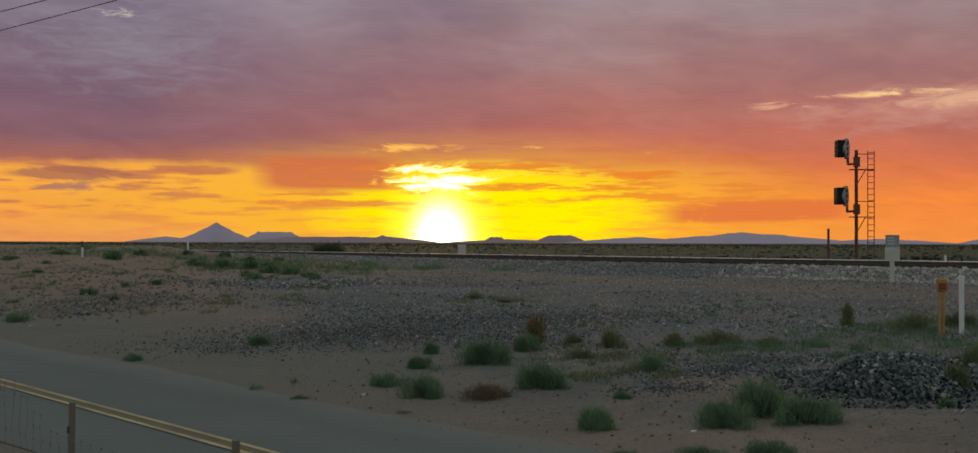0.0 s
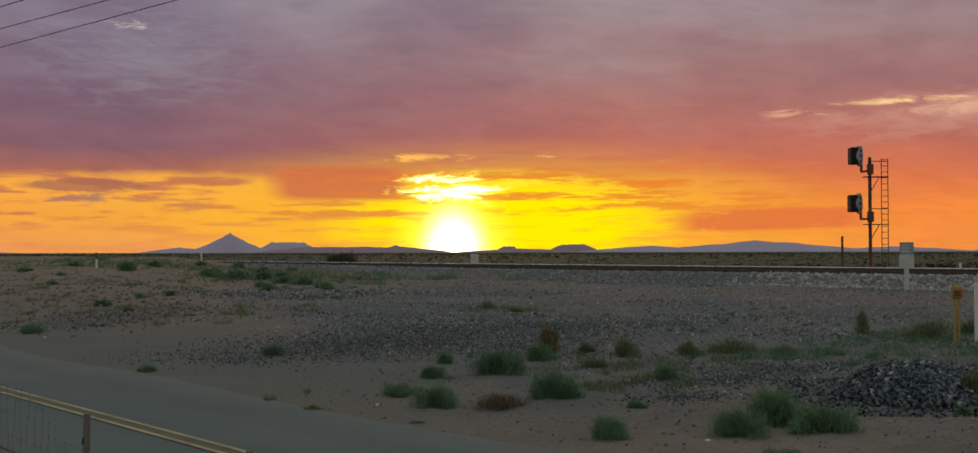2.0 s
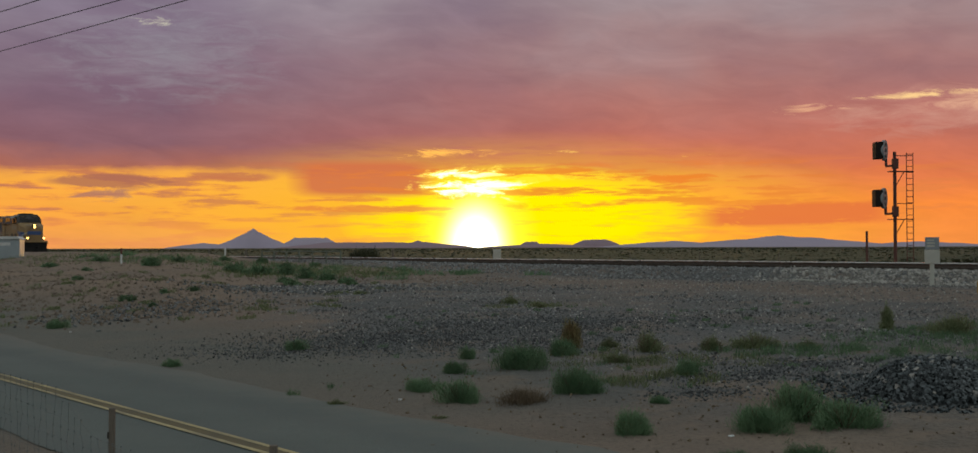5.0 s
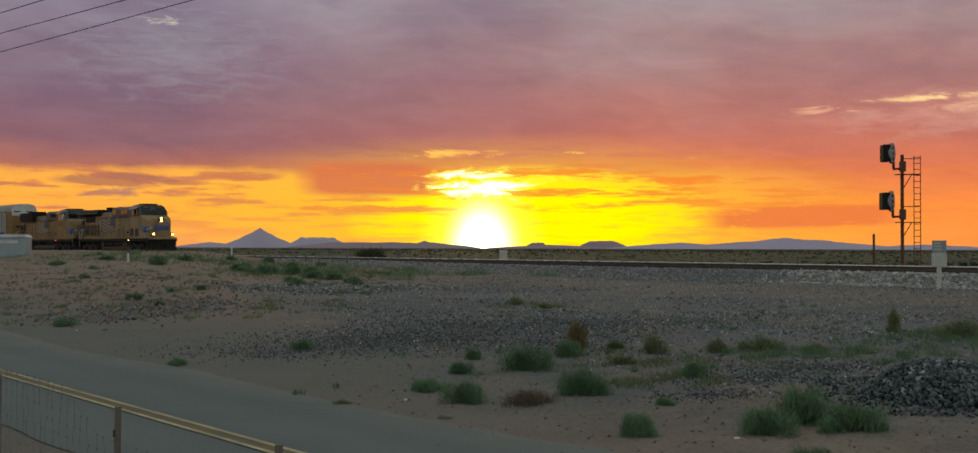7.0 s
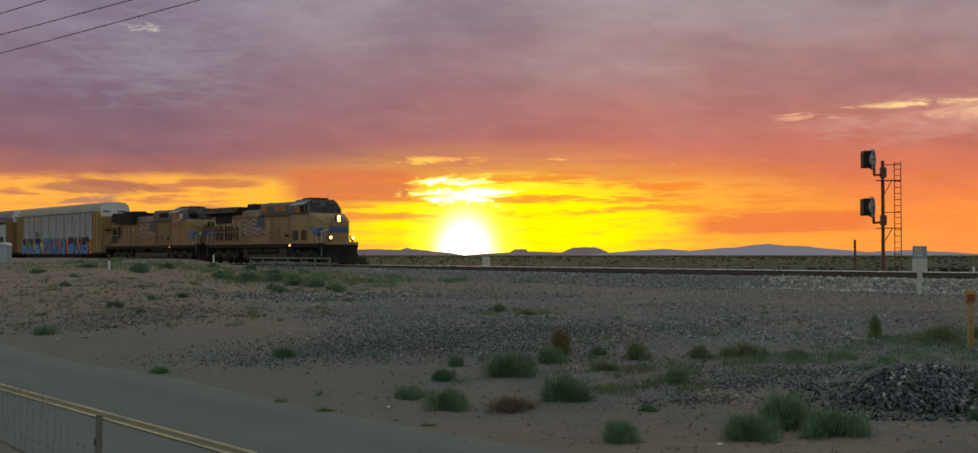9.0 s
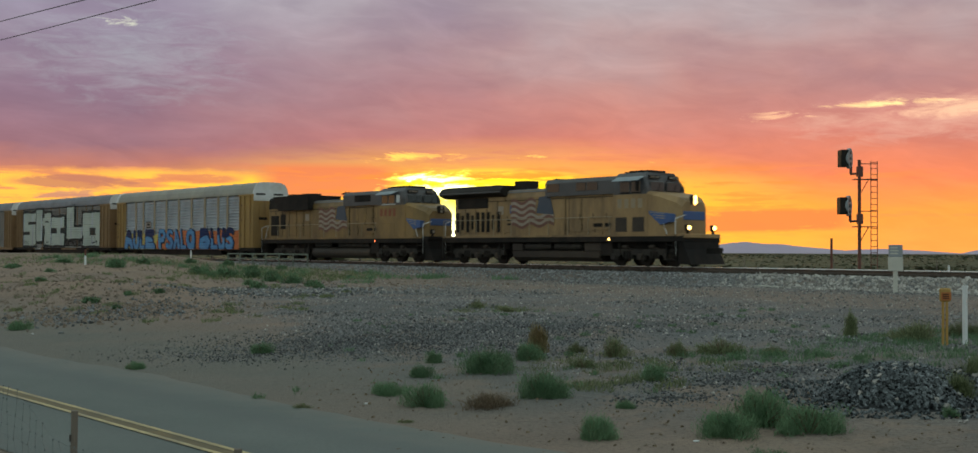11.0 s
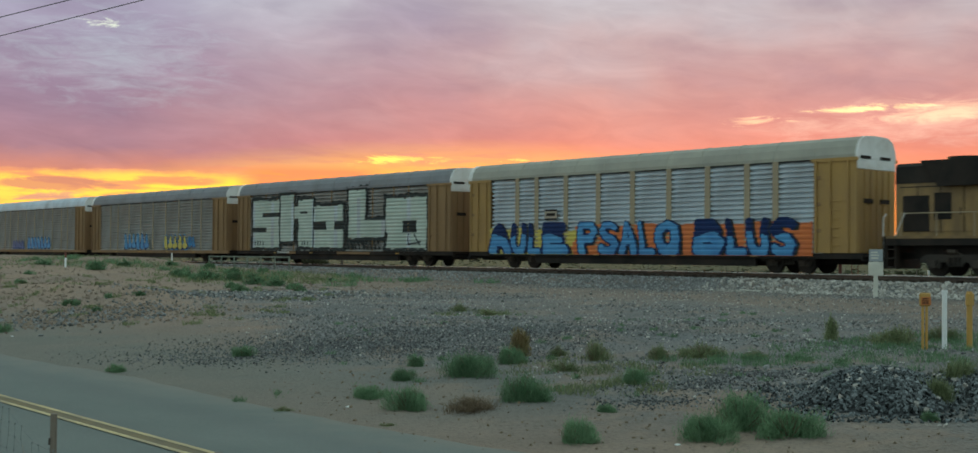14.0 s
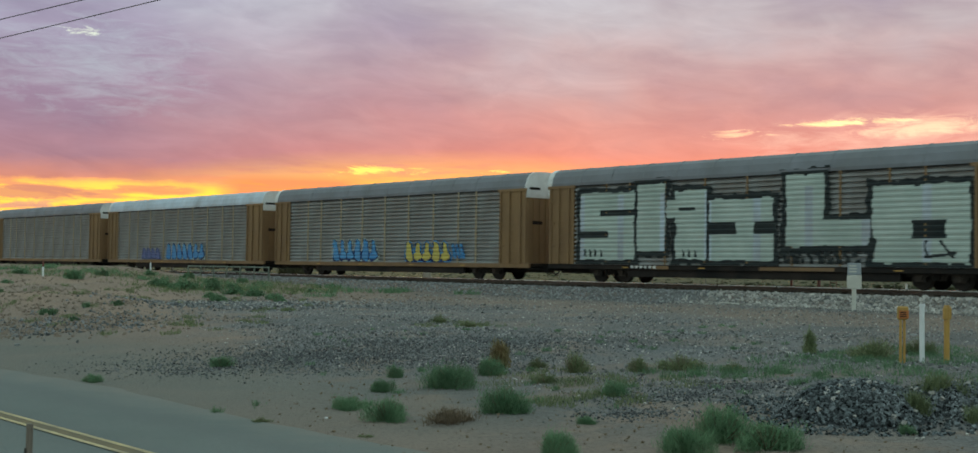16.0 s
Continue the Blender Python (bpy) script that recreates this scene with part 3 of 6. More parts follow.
def root(name, m, label, category, group="", kind=""):
    e = new(name)
    e.empty_display_size = 0.3
    e.matrix_basis = m
    return tagged(e, label, category, group, kind)


def box(bm, x0, x1, y0, y1, z0, z1, bevel=0.0):
    r = bmesh.ops.create_cube(bm, size=1.0, matrix=Matrix.Translation(((x0 + x1) / 2, (y0 + y1) / 2, (z0 + z1) / 2)) @ Matrix.Diagonal((abs(x1 - x0), abs(y1 - y0), abs(z1 - z0), 1)))
    if bevel:
        es = list({e for v in r["verts"] for e in v.link_edges})
        bmesh.ops.bevel(bm, geom=es, offset=bevel, segments=1, affect="EDGES")
    return bm


def boxed(x0, x1, y0, y1, z0, z1, bevel=0.0):
    return box(bmesh.new(), x0, x1, y0, y1, z0, z1, bevel)


def rod(bm, a, b, r, seg=8, r2=None):
    a, b = Vector(a), Vector(b)
    d = b - a
    m = Matrix.Translation((a + b) / 2) @ d.to_track_quat("Z", "Y").to_matrix().to_4x4()
    bmesh.ops.create_cone(bm, cap_ends=True, segments=seg, radius1=r, radius2=r if r2 is None else r2, depth=d.length, matrix=m)
    return bm


def prism(profile, x0, x1, bm=None):
    """A solid from a closed (y, z) outline drawn out along x."""
    bm = bm or bmesh.new()
    a = [bm.verts.new((x0, y, z)) for y, z in profile]
    b = [bm.verts.new((x1, y, z)) for y, z in profile]
    n = len(profile)
    for i in range(n):
        bm.faces.new((a[i], a[(i + 1) % n], b[(i + 1) % n], b[i]))
    bm.faces.new(a[::-1])
    bm.faces.new(b)
    bmesh.ops.recalc_face_normals(bm, faces=bm.faces)
    return bm


def side_prism(profile, y0, y1, bm=None):
    """A solid from a closed (x, z) outline drawn out along y."""
    bm = bm or bmesh.new()
    a = [bm.verts.new((x, y0, z)) for x, z in profile]
    b = [bm.verts.new((x, y1, z)) for x, z in profile]
    n = len(profile)
    for i in range(n):
        bm.faces.new((a[i], a[(i + 1) % n], b[(i + 1) % n], b[i]))
    bm.faces.new(a[::-1])
    bm.faces.new(b)
    bmesh.ops.recalc_face_normals(bm, faces=bm.faces)
    return bm


def loft(sections, bm=None):
    """A solid through closed rings of equal length."""
    bm = bm or bmesh.new()
    rings = [[bm.verts.new(p) for p in s] for s in sections]
    n = len(rings[0])
    for a, b in zip(rings, rings[1:]):
        for i in range(n):
            bm.faces.new((a[i], a[(i + 1) % n], b[(i + 1) % n], b[i]))
    bm.faces.new(rings[0][::-1])
    bm.faces.new(rings[-1])
    bmesh.ops.recalc_face_normals(bm, faces=bm.faces)
    return bm


CUBE = np.array([(x, y, z) for z in (-1, 1) for y in (-1, 1) for x in (-1, 1)], float) * 0.5
CUBE_F = np.array([(0, 2, 3, 1), (4, 5, 7, 6), (0, 1, 5, 4), (2, 6, 7, 3), (0, 4, 6, 2), (1, 3, 7, 5)])


def stones(name, places, sizes, material, seed, parent=None):
    """Many small angular stones in one mesh."""
    rng = np.random.default_rng(seed)
    n = len(places)
    v = CUBE[None] * (1 + rng.uniform(-0.45, 0.3, (n, 8, 1))) + rng.uniform(-0.13, 0.13, (n, 8, 3))
    v *= np.asarray(sizes)[:, None, None] * rng.uniform(0.65, 1.3, (n, 1, 3))
    q = rng.normal(size=(n, 4))
    q /= np.linalg.norm(q, axis=1)[:, None]
    w, x, y, z = q.T
    R = np.stack([1 - 2 * (y * y + z * z), 2 * (x * y - w * z), 2 * (x * z + w * y), 2 * (x * y + w * z), 1 - 2 * (x * x + z * z), 2 * (y * z - w * x),
                  2 * (x * z - w * y), 2 * (y * z + w * x), 1 - 2 * (x * x + y * y)], 1).reshape(n, 3, 3)
    v = np.einsum("nij,nkj->nki", R, v) + np.asarray(places)[:, None, :]
    f = (CUBE_F[None] + (np.arange(n) * 8)[:, None, None]).reshape(-1, 4)
    me = bpy.data.meshes.new(name)
    me.from_pydata(v.reshape(-1, 3).tolist(), [], f.tolist())
    me.materials.append(material)
    ob = new(name, me)
    if parent:
        ob.parent = parent
    return ob


def blades(name, base, tip, width, material, seed, parent=None, bend=0.15):
    """Many narrow leaves, each two quads that bend, in one mesh."""
    rng = np.random.default_rng(seed)
    base, tip = np.asarray(base, float), np.asarray(tip, float)
    n = len(base)
    width = np.broadcast_to(np.asarray(width, float), (n,))
    side = rng.normal(size=(n, 3)) * (1, 1, 0.25)
    side /= np.linalg.norm(side, axis=1)[:, None]
    mid = (base + tip) / 2 + rng.normal(size=(n, 3)) * bend * np.linalg.norm(tip - base, axis=1)[:, None]
    a = side * width[:, None] / 2
    v = np.stack([base - a * 0.7, base + a * 0.7, mid + a, mid - a, tip], 1)
    k = np.arange(n) * 5
    quads = np.stack([k, k + 1, k + 2, k + 3], 1).tolist()
    tris = np.stack([k + 3, k + 2, k + 4], 1).tolist()
    me = bpy.data.meshes.new(name)
    me.from_pydata(v.reshape(-1, 3).tolist(), [], quads + tris)
    me.materials.append(material)
    ob = new(name, me)
    if parent:
        ob.parent = parent
    return ob


# ---------------------------------------------------------------- ground, road, track
def steps(a, b, n):
    return [a + (b - a) * i / n for i in range(n + 1)]


def sheet(name, ss, ds, fz, material):
    vs = [at(s, d, fz(s, d)) for d in ds for s in ss]
    n = len(ss)
    fs = [(j * n + i, j * n + i + 1, (j + 1) * n + i + 1, (j + 1) * n + i) for j in range(len(ds) - 1) for i in range(n - 1)]
    ob = pack(name, vs, fs, material)
    for p in ob.data.polygons:
        p.use_smooth = True
    return ob


def build_land():
    ss = [-4800, -2500, -1200, -600, -350] + steps(-240, -130, 50) + steps(-129.5, 20, 300) + [40, 90, 200, 600, 1500, 4800]
    ds = [-4800, -1500, -400, -60, -10, 0] + steps(2, 12, 40) + steps(12.2, 56, 150) + [65, 80, 120, 250, 600, 1500, 4800]
    tagged(sheet("ground", ss, ds, ground_z, ground_mat()), "dry sandy desert ground with gravel and scrub", "ground", kind="structure")
    # road: crowned strip with a ragged sandy far edge
    ss = steps(-160, 60, 440)
    rows = []
    for s in ss:
        far = 9.75 + 0.28 * noise.noise(Vector((s * 0.16, 3, 0))) + 0.16 * noise.noise(Vector((s * 0.9, 5, 0))) + 0.7 * smooth(-24, -45, s)
        near = 4.85 + 0.10 * noise.noise(Vector((s * 0.5, 8, 0)))
        rows.append([at(s, near + (far - near) * k / 6, 0.012 + 0.03 * (1 - abs(k - 3) / 3)) for k in range(7)])
    vs = [p for r in rows for p in r]
    fs = [(i * 7 + j, (i + 1) * 7 + j, (i + 1) * 7 + j + 1, i * 7 + j + 1) for i in range(len(rows) - 1) for j in range(6)]
    road = pack("road", vs, fs, ASPHALT)
    tagged(road, "worn grey two-lane asphalt road with sandy edges", "road", kind="structure")
    for d, w, m, n, z in ((6.85, 0.085, LINE, "road_line", 0.0455), (6.59, 0.085, LINE, "road_line", 0.0455), (6.72, 0.17, LINE_FILL, "line_bed", 0.0415)):
        vs = [at(s, d + k * w / 2, z) for s in steps(-150, 50, 200) for k in (-1, 1)]
        fs = [(2 * i, 2 * i + 2, 2 * i + 3, 2 * i + 1) for i in range(200)]
        o = pack(n, vs, fs, m, road, "worn yellow centre line" if m is LINE else "darker strip between the lines")


def rail_profile(d):
    return [(d - 0.075, 0), (d + 0.075, 0), (d + 0.075, 0.02), (d + 0.012, 0.04), (d + 0.012, 0.13), (d + 0.037, 0.14), (d + 0.037, 0.172), (d - 0.037, 0.172), (d - 0.037, 0.14), (d - 0.012, 0.13), (d - 0.012, 0.04), (d - 0.075, 0.02)]


def build_track():
    track = root("railway_track", along_pose(-120, TRACK_D, RAIL_Z - 0.172), "single railway track of steel rails on weathered ties", "railway track", kind="structure")
    for d in (-0.755, 0.755):
        r = part("rail", prism(rail_profile(d), -420, 260), STEEL, track)
        part("railhead", prism([(d - 0.041, 0.150), (d - 0.041, 0.160), (d - 0.026, 0.177), (d + 0.03, 0.178), (d + 0.03, 0.173), (d - 0.037, 0.173)], -420, 260), RAILTOP, r, "shiny worn running surface")
    tie = None
    rng = random.Random(4)
    for i in range(280):
        m = pose(140 - i * 0.54 + rng.uniform(-0.03, 0.03), rng.uniform(-0.05, 0.05), -0.004, 0, 0, rng.uniform(-0.6, 0.6))
        if tie is None:
            tie = part("tie", boxed(-0.115, 0.115, -1.3, 1.3, -0.18, 0, 0.012), TIE, track)
            tie.matrix_basis = m
        else:
            again(tie, "tie", track, m)
    vs, fs = [], []
    for i in range(500):
        x = 140 - (280 + i) * 0.54
        k = len(vs)
        vs += [(x + a, b, c) for c in (-0.18, -0.004) for b in (-1.3, 1.3) for a in (-0.115, 0.115)]
        fs += [tuple(k + q for q in f) for f in CUBE_F.tolist()]
    tagged(pack("far_ties", vs, fs, TIE, track), kind="stuff")


def build_stones():
    rng = np.random.default_rng(11)

    def scatter(n, s0, s1, d0, d1, keep):
        s, d = rng.uniform(s0, s1, n), rng.uniform(d0, d1, n)
        out = [(a, b) for a, b in zip(s, d) if rng.random() < keep(a, b)]
        return np.array([tuple(at(a, b, ground_z(a, b) + 0.012)) for a, b in out])

    p = scatter(14000, -110, -14, 44.6, 47.4, lambda s, d: 0.9 if s < -36 else 0.35)
    tagged(stones("ballast_stones", p, rng.uniform(0.04, 0.10, len(p)), STONE, 1), "grey angular ballast along the track", "ballast", kind="stuff")
    p = scatter(3600, -37, -10, 44.2, 47.3, lambda s, d: 1.0 - 0.55 * smooth(-30, -37, s))
    tagged(stones("pale_ballast_stones", p, rng.uniform(0.05, 0.14, len(p)), STONE_PALE, 2), "pale grey fresh ballast beside the track", "ballast", kind="stuff")
    lot = lambda s, d: smooth(-62, -40, s) * (0.06 + 0.94 * smooth(-2.5, 3.5, at(s, d).x + 0.2 * at(s, d).y)) * (0.12 + 0.88 * smooth(0.42, 0.62, 0.5 + 0.7 * noise.noise(Vector((s * 0.16, d * 0.22, 3.0))))) * (1 - 0.75 * math.exp(-((d - 38.5) / 3.0) ** 2))
    p = scatter(60000, -62, -8, 17, 44.5, lot)
    tagged(stones("gravel", p, rng.uniform(0.015, 0.045, len(p)) * (1 + (rng.random(len(p)) < 0.05)), STONE, 3), "loose grey gravel strewn over the lot", "gravel", kind="stuff")
    p = scatter(15000, -62, -8, 15, 44, lambda s, d: 0.5 * smooth(-62, -40, s) * smooth(-2.5, 3.5, at(s, d).x + 0.2 * at(s, d).y))
    tagged(stones("pale_pebbles", p, rng.uniform(0.012, 0.045, len(p)), STONE_PALE, 4), "pale pebbles scattered among gravel", "gravel", kind="stuff")
    spots = [(3.6, 20.6, 1.3, 0.8, 900), (2.8, 18.9, 0.9, 0.6, 500), (5.2, 21.6, 1.4, 0.8, 800), (7.9, 20.6, 1.5, 0.9, 900), (-3.2, 28.4, 3.4, 2.4, 6000), (-6.5, 27.0, 1.6, 1.2, 300), (0.5, 27.5, 2.5, 1.6, 1200), (-0.5, 31.0, 5.0, 2.6, 7000)]
    pts = []
    for x, y, rx, ry, k in spots:
        for i in range(k):
            px, py = x + rng.normal() * rx * 0.6, y + rng.normal() * ry * 0.6
            pts.append((px, py, on_ground(px, py) + 0.006))
    tagged(stones("loose_gravel", pts, rng.uniform(0.010, 0.036, len(pts)), STONE_MID, 7), "scattered grey crushed gravel on sand", "gravel", kind="stuff")
    tagged(stones("dry_debris", [(x, y, on_ground(x, y) + 0.006) for x, y in ((rng.uniform(-3, 7), rng.uniform(12.5, 24)) for i in range(420))], rng.uniform(0.01, 0.035, 420), TWIG, 8), "dry plant bits strewn on sand", "debris", kind="stuff")
    p = scatter(3000, -66, -37, 14, 23, lambda s, d: 0.35 if at(s, d).x + 0.22 * at(s, d).y < -2 else 0.0)
    tagged(stones("bank_rubble", p, rng.uniform(0.03, 0.14, len(p)) ** 1.1, SAND, 9), "earth clods on the mound's bank", "gravel", kind="stuff")
    for name, label, x, y, rx, ry, n, m in (("bank_clods", "broken earth and stones on the mound's bank", -13.2, 41.0, 3.6, 4.2, 700, SAND), ("bank_stones", "dark stones strewn on the mound's bank", -13.0, 41.0, 3.2, 4.0, 700, STONE_MID),
                                             ("crest_stones", "grey rubble below the mound's crest", -9.6, 54.0, 4.6, 3.6, 2200, STONE_MID), ("crest_pebbles", "pale rubble below the mound's crest", -9.0, 55.0, 4.2, 3.6, 900, STONE_PALE)):
        q = [(x + rng.normal() * rx * 0.55, y + rng.normal() * ry * 0.55) for i in range(n)]
        tagged(stones(name, [(a, b, on_ground(a, b) + 0.015) for a, b in q], rng.uniform(0.025, 0.10, n), m, 12), label, "gravel", kind="stuff")
    p = scatter(3200, -100, -45, 13, 40, lambda s, d: 0.6)
    tagged(stones("mound_pebbles", p, rng.uniform(0.03, 0.12, len(p)), SAND, 5), "earth clods and pebbles on sandy mound", "gravel", kind="stuff")
    p = scatter(700, -20, -4, 10.5, 16.5, lambda s, d: 0.5)
    tagged(stones("verge_clods", p, rng.uniform(0.01, 0.032, len(p)), SAND, 6), "small earth clods on the sandy verge", "gravel", kind="stuff")


def pile_height(x, y):
    a = 0.50 * max(0.0, 1 - (x / 1.15) ** 2 - (y / 1.15) ** 2) ** 0.8
    b = 0.34 * max(0.0, 1 - ((x - 1.7) / 1.5) ** 2 - ((y - 0.35) / 0.95) ** 2)
    return max(a, b)


def rock_pile():
    """Low heap of dark crushed rock with a tail to one side."""
    c = Vector((6.2, 18.4, 0))
    m = root("rock_pile", pose(c.x, c.y, on_ground(c.x, c.y)), "low heap of dark crushed rock on sand", "rock pile")

    h = pile_height
    n = 40
    vs = [(x, y, h(x, y) - 0.03 + (on_ground(c.x + x, c.y + y) - on_ground(c.x, c.y))) for y in steps(-1.6, 1.8, n) for x in steps(-1.8, 3.4, n)]
    fs = [(j * (n + 1) + i, j * (n + 1) + i + 1, (j + 1) * (n + 1) + i + 1, (j + 1) * (n + 1) + i) for j in range(n) for i in range(n)]
    # core sheet coloured dark as the shade between stones
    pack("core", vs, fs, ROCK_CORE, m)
    rng = np.random.default_rng(21)
    pts = []
    while len(pts) < 14000:
        x, y = rng.uniform(-1.8, 3.5), rng.uniform(-1.7, 1.8)
        k = h(x, y)
        if k > 0.02 or rng.random() < 0.13:
            z = k + on_ground(c.x + x, c.y + y) - on_ground(c.x, c.y)
            pts.append((x, y, z + rng.uniform(0, 0.03)))
    tagged(stones("crushed_rock", pts, rng.uniform(0.014, 0.047, len(pts)), STONE_DARK, 22, m), kind="stuff")
    first = None
    for i in range(110):
        x, y = rng.uniform(-1.3, 2.9), rng.uniform(-1.2, 1.2)
        if h(x, y) < 0.05:
            continue
        z = h(x, y) + on_ground(c.x + x, c.y + y) - on_ground(c.x, c.y) + 0.02
        k = rng.uniform(0.7, 1.3)
        mm = pose(x, y, z, *rng.uniform(0, 360, 3)) @ Matrix.Diagonal((k, k, k, 1))
        if first is None:
            first = stones("rock", [(0, 0, 0)], [0.055], STONE_PALE, 23, m)
            first.matrix_basis = mm
        else:
            again(first, "rock", m, mm)


# ---------------------------------------------------------------- distance
def hill(name, az, half, el, power, material, dist=4300, flat=0.0, seed=0, label=""):
    """A far hill: az and half-width in degrees, el its height in degrees."""
    rng = random.Random(seed)
    cx, cy = math.sin(radians(az)) * dist, math.cos(radians(az)) * dist
    w, H = dist * math.tan(radians(half)), dist * math.tan(radians(el)) + 1.5
    n, rows = 48, 9
    vs = []
    for j in range(rows):
        v = -1 + 2 * j / (rows - 1)
        for i in range(n + 1):
            u = -1 + 2 * i / n
            r = max(0.0, 1 - abs(u)) ** power * (1 - v * v)
            r = min(r, 0.985)
            if flat:
                r = min(r, flat) / flat
            r *= 1 + 0.13 * noise.noise(Vector((u * 5 + seed, v * 2, seed))) + 0.06 * noise.noise(Vector((u * 17 + seed, v * 4, seed)))
            x, y = u * w, v * w * 0.6
            a = radians(-az)
            vs.append((cx + x * math.cos(a) - y * math.sin(a), cy + x * math.sin(a) + y * math.cos(a), 0.8 + H * r))
    fs = [(j * (n + 1) + i, j * (n + 1) + i + 1, (j + 1) * (n + 1) + i + 1, (j + 1) * (n + 1) + i) for j in range(rows - 1) for i in range(n)]
    o = pack(name, vs, fs, material)
    for f in o.data.polygons:
        f.use_smooth = True
    tagged(o, label or "hazy blue desert hill on the horizon", "mountain", "far hills", kind="structure")


def build_hills():
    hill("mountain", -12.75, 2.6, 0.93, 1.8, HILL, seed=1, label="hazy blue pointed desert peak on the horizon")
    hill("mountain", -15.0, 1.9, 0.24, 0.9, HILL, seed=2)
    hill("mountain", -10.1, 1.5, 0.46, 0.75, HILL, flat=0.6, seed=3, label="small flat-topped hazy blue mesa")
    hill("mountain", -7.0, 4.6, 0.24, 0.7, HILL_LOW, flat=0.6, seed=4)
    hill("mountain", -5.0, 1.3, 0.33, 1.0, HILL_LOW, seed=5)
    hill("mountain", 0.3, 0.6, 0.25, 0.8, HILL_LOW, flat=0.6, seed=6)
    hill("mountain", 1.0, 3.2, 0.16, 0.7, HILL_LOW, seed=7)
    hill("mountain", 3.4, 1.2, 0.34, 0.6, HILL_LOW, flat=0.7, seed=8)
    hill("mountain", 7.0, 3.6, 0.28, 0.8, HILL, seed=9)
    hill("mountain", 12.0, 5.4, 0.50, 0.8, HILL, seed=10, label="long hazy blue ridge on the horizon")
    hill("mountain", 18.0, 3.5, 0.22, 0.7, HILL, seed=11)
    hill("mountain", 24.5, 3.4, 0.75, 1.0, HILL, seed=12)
    hill("mountain", -28.0, 6.0, 0.2, 0.7, HILL, seed=13)


# ---------------------------------------------------------------- plants
def bush(name, label, w, h, material, seed, count=900, twigs=40, dome=0.75, leaf=(0.10, 0.014)):
    """A desert bush of many thin shoots fanning from its foot; real size w by h."""
    rng = np.random.default_rng(seed)
    e = root(name, Matrix(), label, "bush", "desert bushes")
    bm = bmesh.new()
    for i in range(twigs):
        a, r = rng.uniform(0, 6.283), rng.uniform(0.1, 0.95) ** 0.7
        tip = (math.cos(a) * r * w * 0.46, math.sin(a) * r * w * 0.46, h * (0.35 + 0.5 * (1 - r * r)))
        rod(bm, (tip[0] * 0.12, tip[1] * 0.12, -0.03), tip, 0.006, 4, 0.002)
    tagged(part("branchwork", bm, TWIG, e), kind="stuff")
    # uneven clumps, each a fan of shoots with its own height
    n = 11
    ca, cr = rng.uniform(0, 6.283, n), rng.uniform(0.0, 0.66, n)
    cr[0] = 0.08
    size = rng.uniform(0.26, 0.46, n)
    rise = rng.uniform(0.72, 1.22, n) * (1 - 0.45 * cr ** 2)
    which = rng.integers(0, n, count)
    a, r = rng.uniform(0, 6.283, count), rng.uniform(0, 1, count) ** 0.55
    u = rng.uniform(0.04, 1, count) ** 0.62
    cx, cy = np.cos(ca[which]) * cr[which], np.sin(ca[which]) * cr[which]
    x, y = (cx + np.cos(a) * r * size[which]) * w * 0.62, (cy + np.sin(a) * r * size[which]) * w * 0.62
    z = h * rise[which] * (1 - dome + dome * np.sqrt(1 - (r * 0.97) ** 2)) * u
    far = 1 + np.where(rng.random(count) < 0.12, rng.uniform(0.04, 0.26, count), rng.normal(0, 0.04, count))
    tip = np.stack([x * far, y * far, z * far], 1)
    lean = np.stack([x * 0.5 / w + np.cos(a) * r * 0.25, y * 0.5 / w + np.sin(a) * r * 0.25, np.full(count, 0.75)], 1)
    lean /= np.linalg.norm(lean, axis=1)[:, None]
    lean += rng.normal(size=(count, 3)) * 0.33
    base = tip - lean * (leaf[0] * rng.uniform(0.6, 1.6, count))[:, None]
    base[:, 2] = np.maximum(base[:, 2], 0.0)
    blades("foliage", base, tip, leaf[1] * rng.uniform(0.6, 1.4, count), material, seed + 5, e)["kind"] = "stuff"
    return e


# x, y, width, height in metres
GREEN_A = [(0.0, 22.8, 1.12, 0.53), (0.7, 24.8, 0.77, 0.38), (0.8, 19.3, 0.88, 0.50), (-1.3, 22.3, 0.49, 0.28), (-1.2, 24.8, 0.39, 0.28), (-1.7, 20.1, 0.63, 0.27),
           (-1.0, 18.6, 0.72, 0.41), (1.3, 15.5, 0.60, 0.34), (2.0, 18.1, 0.32, 0.16), (3.1, 15.7, 0.82, 0.42), (3.62, 16.4, 1.02, 0.52)]
GREEN_B = [(4.15, 15.8, 1.0, 0.43), (2.8, 21.0, 0.49, 0.35), (-5.2, 27.5, 0.60, 0.28), (-7.2, 24.3, 0.43, 0.21), (-13.9, 35.5, 0.70, 0.33), (2.4, 13.6, 0.64, 0.14),
           (3.2, 13.6, 0.64, 0.25), (1.5, 13.5, 0.36, 0.12), (6.1, 17.6, 0.29, 0.21), (6.4, 16.9, 0.26, 0.19)]
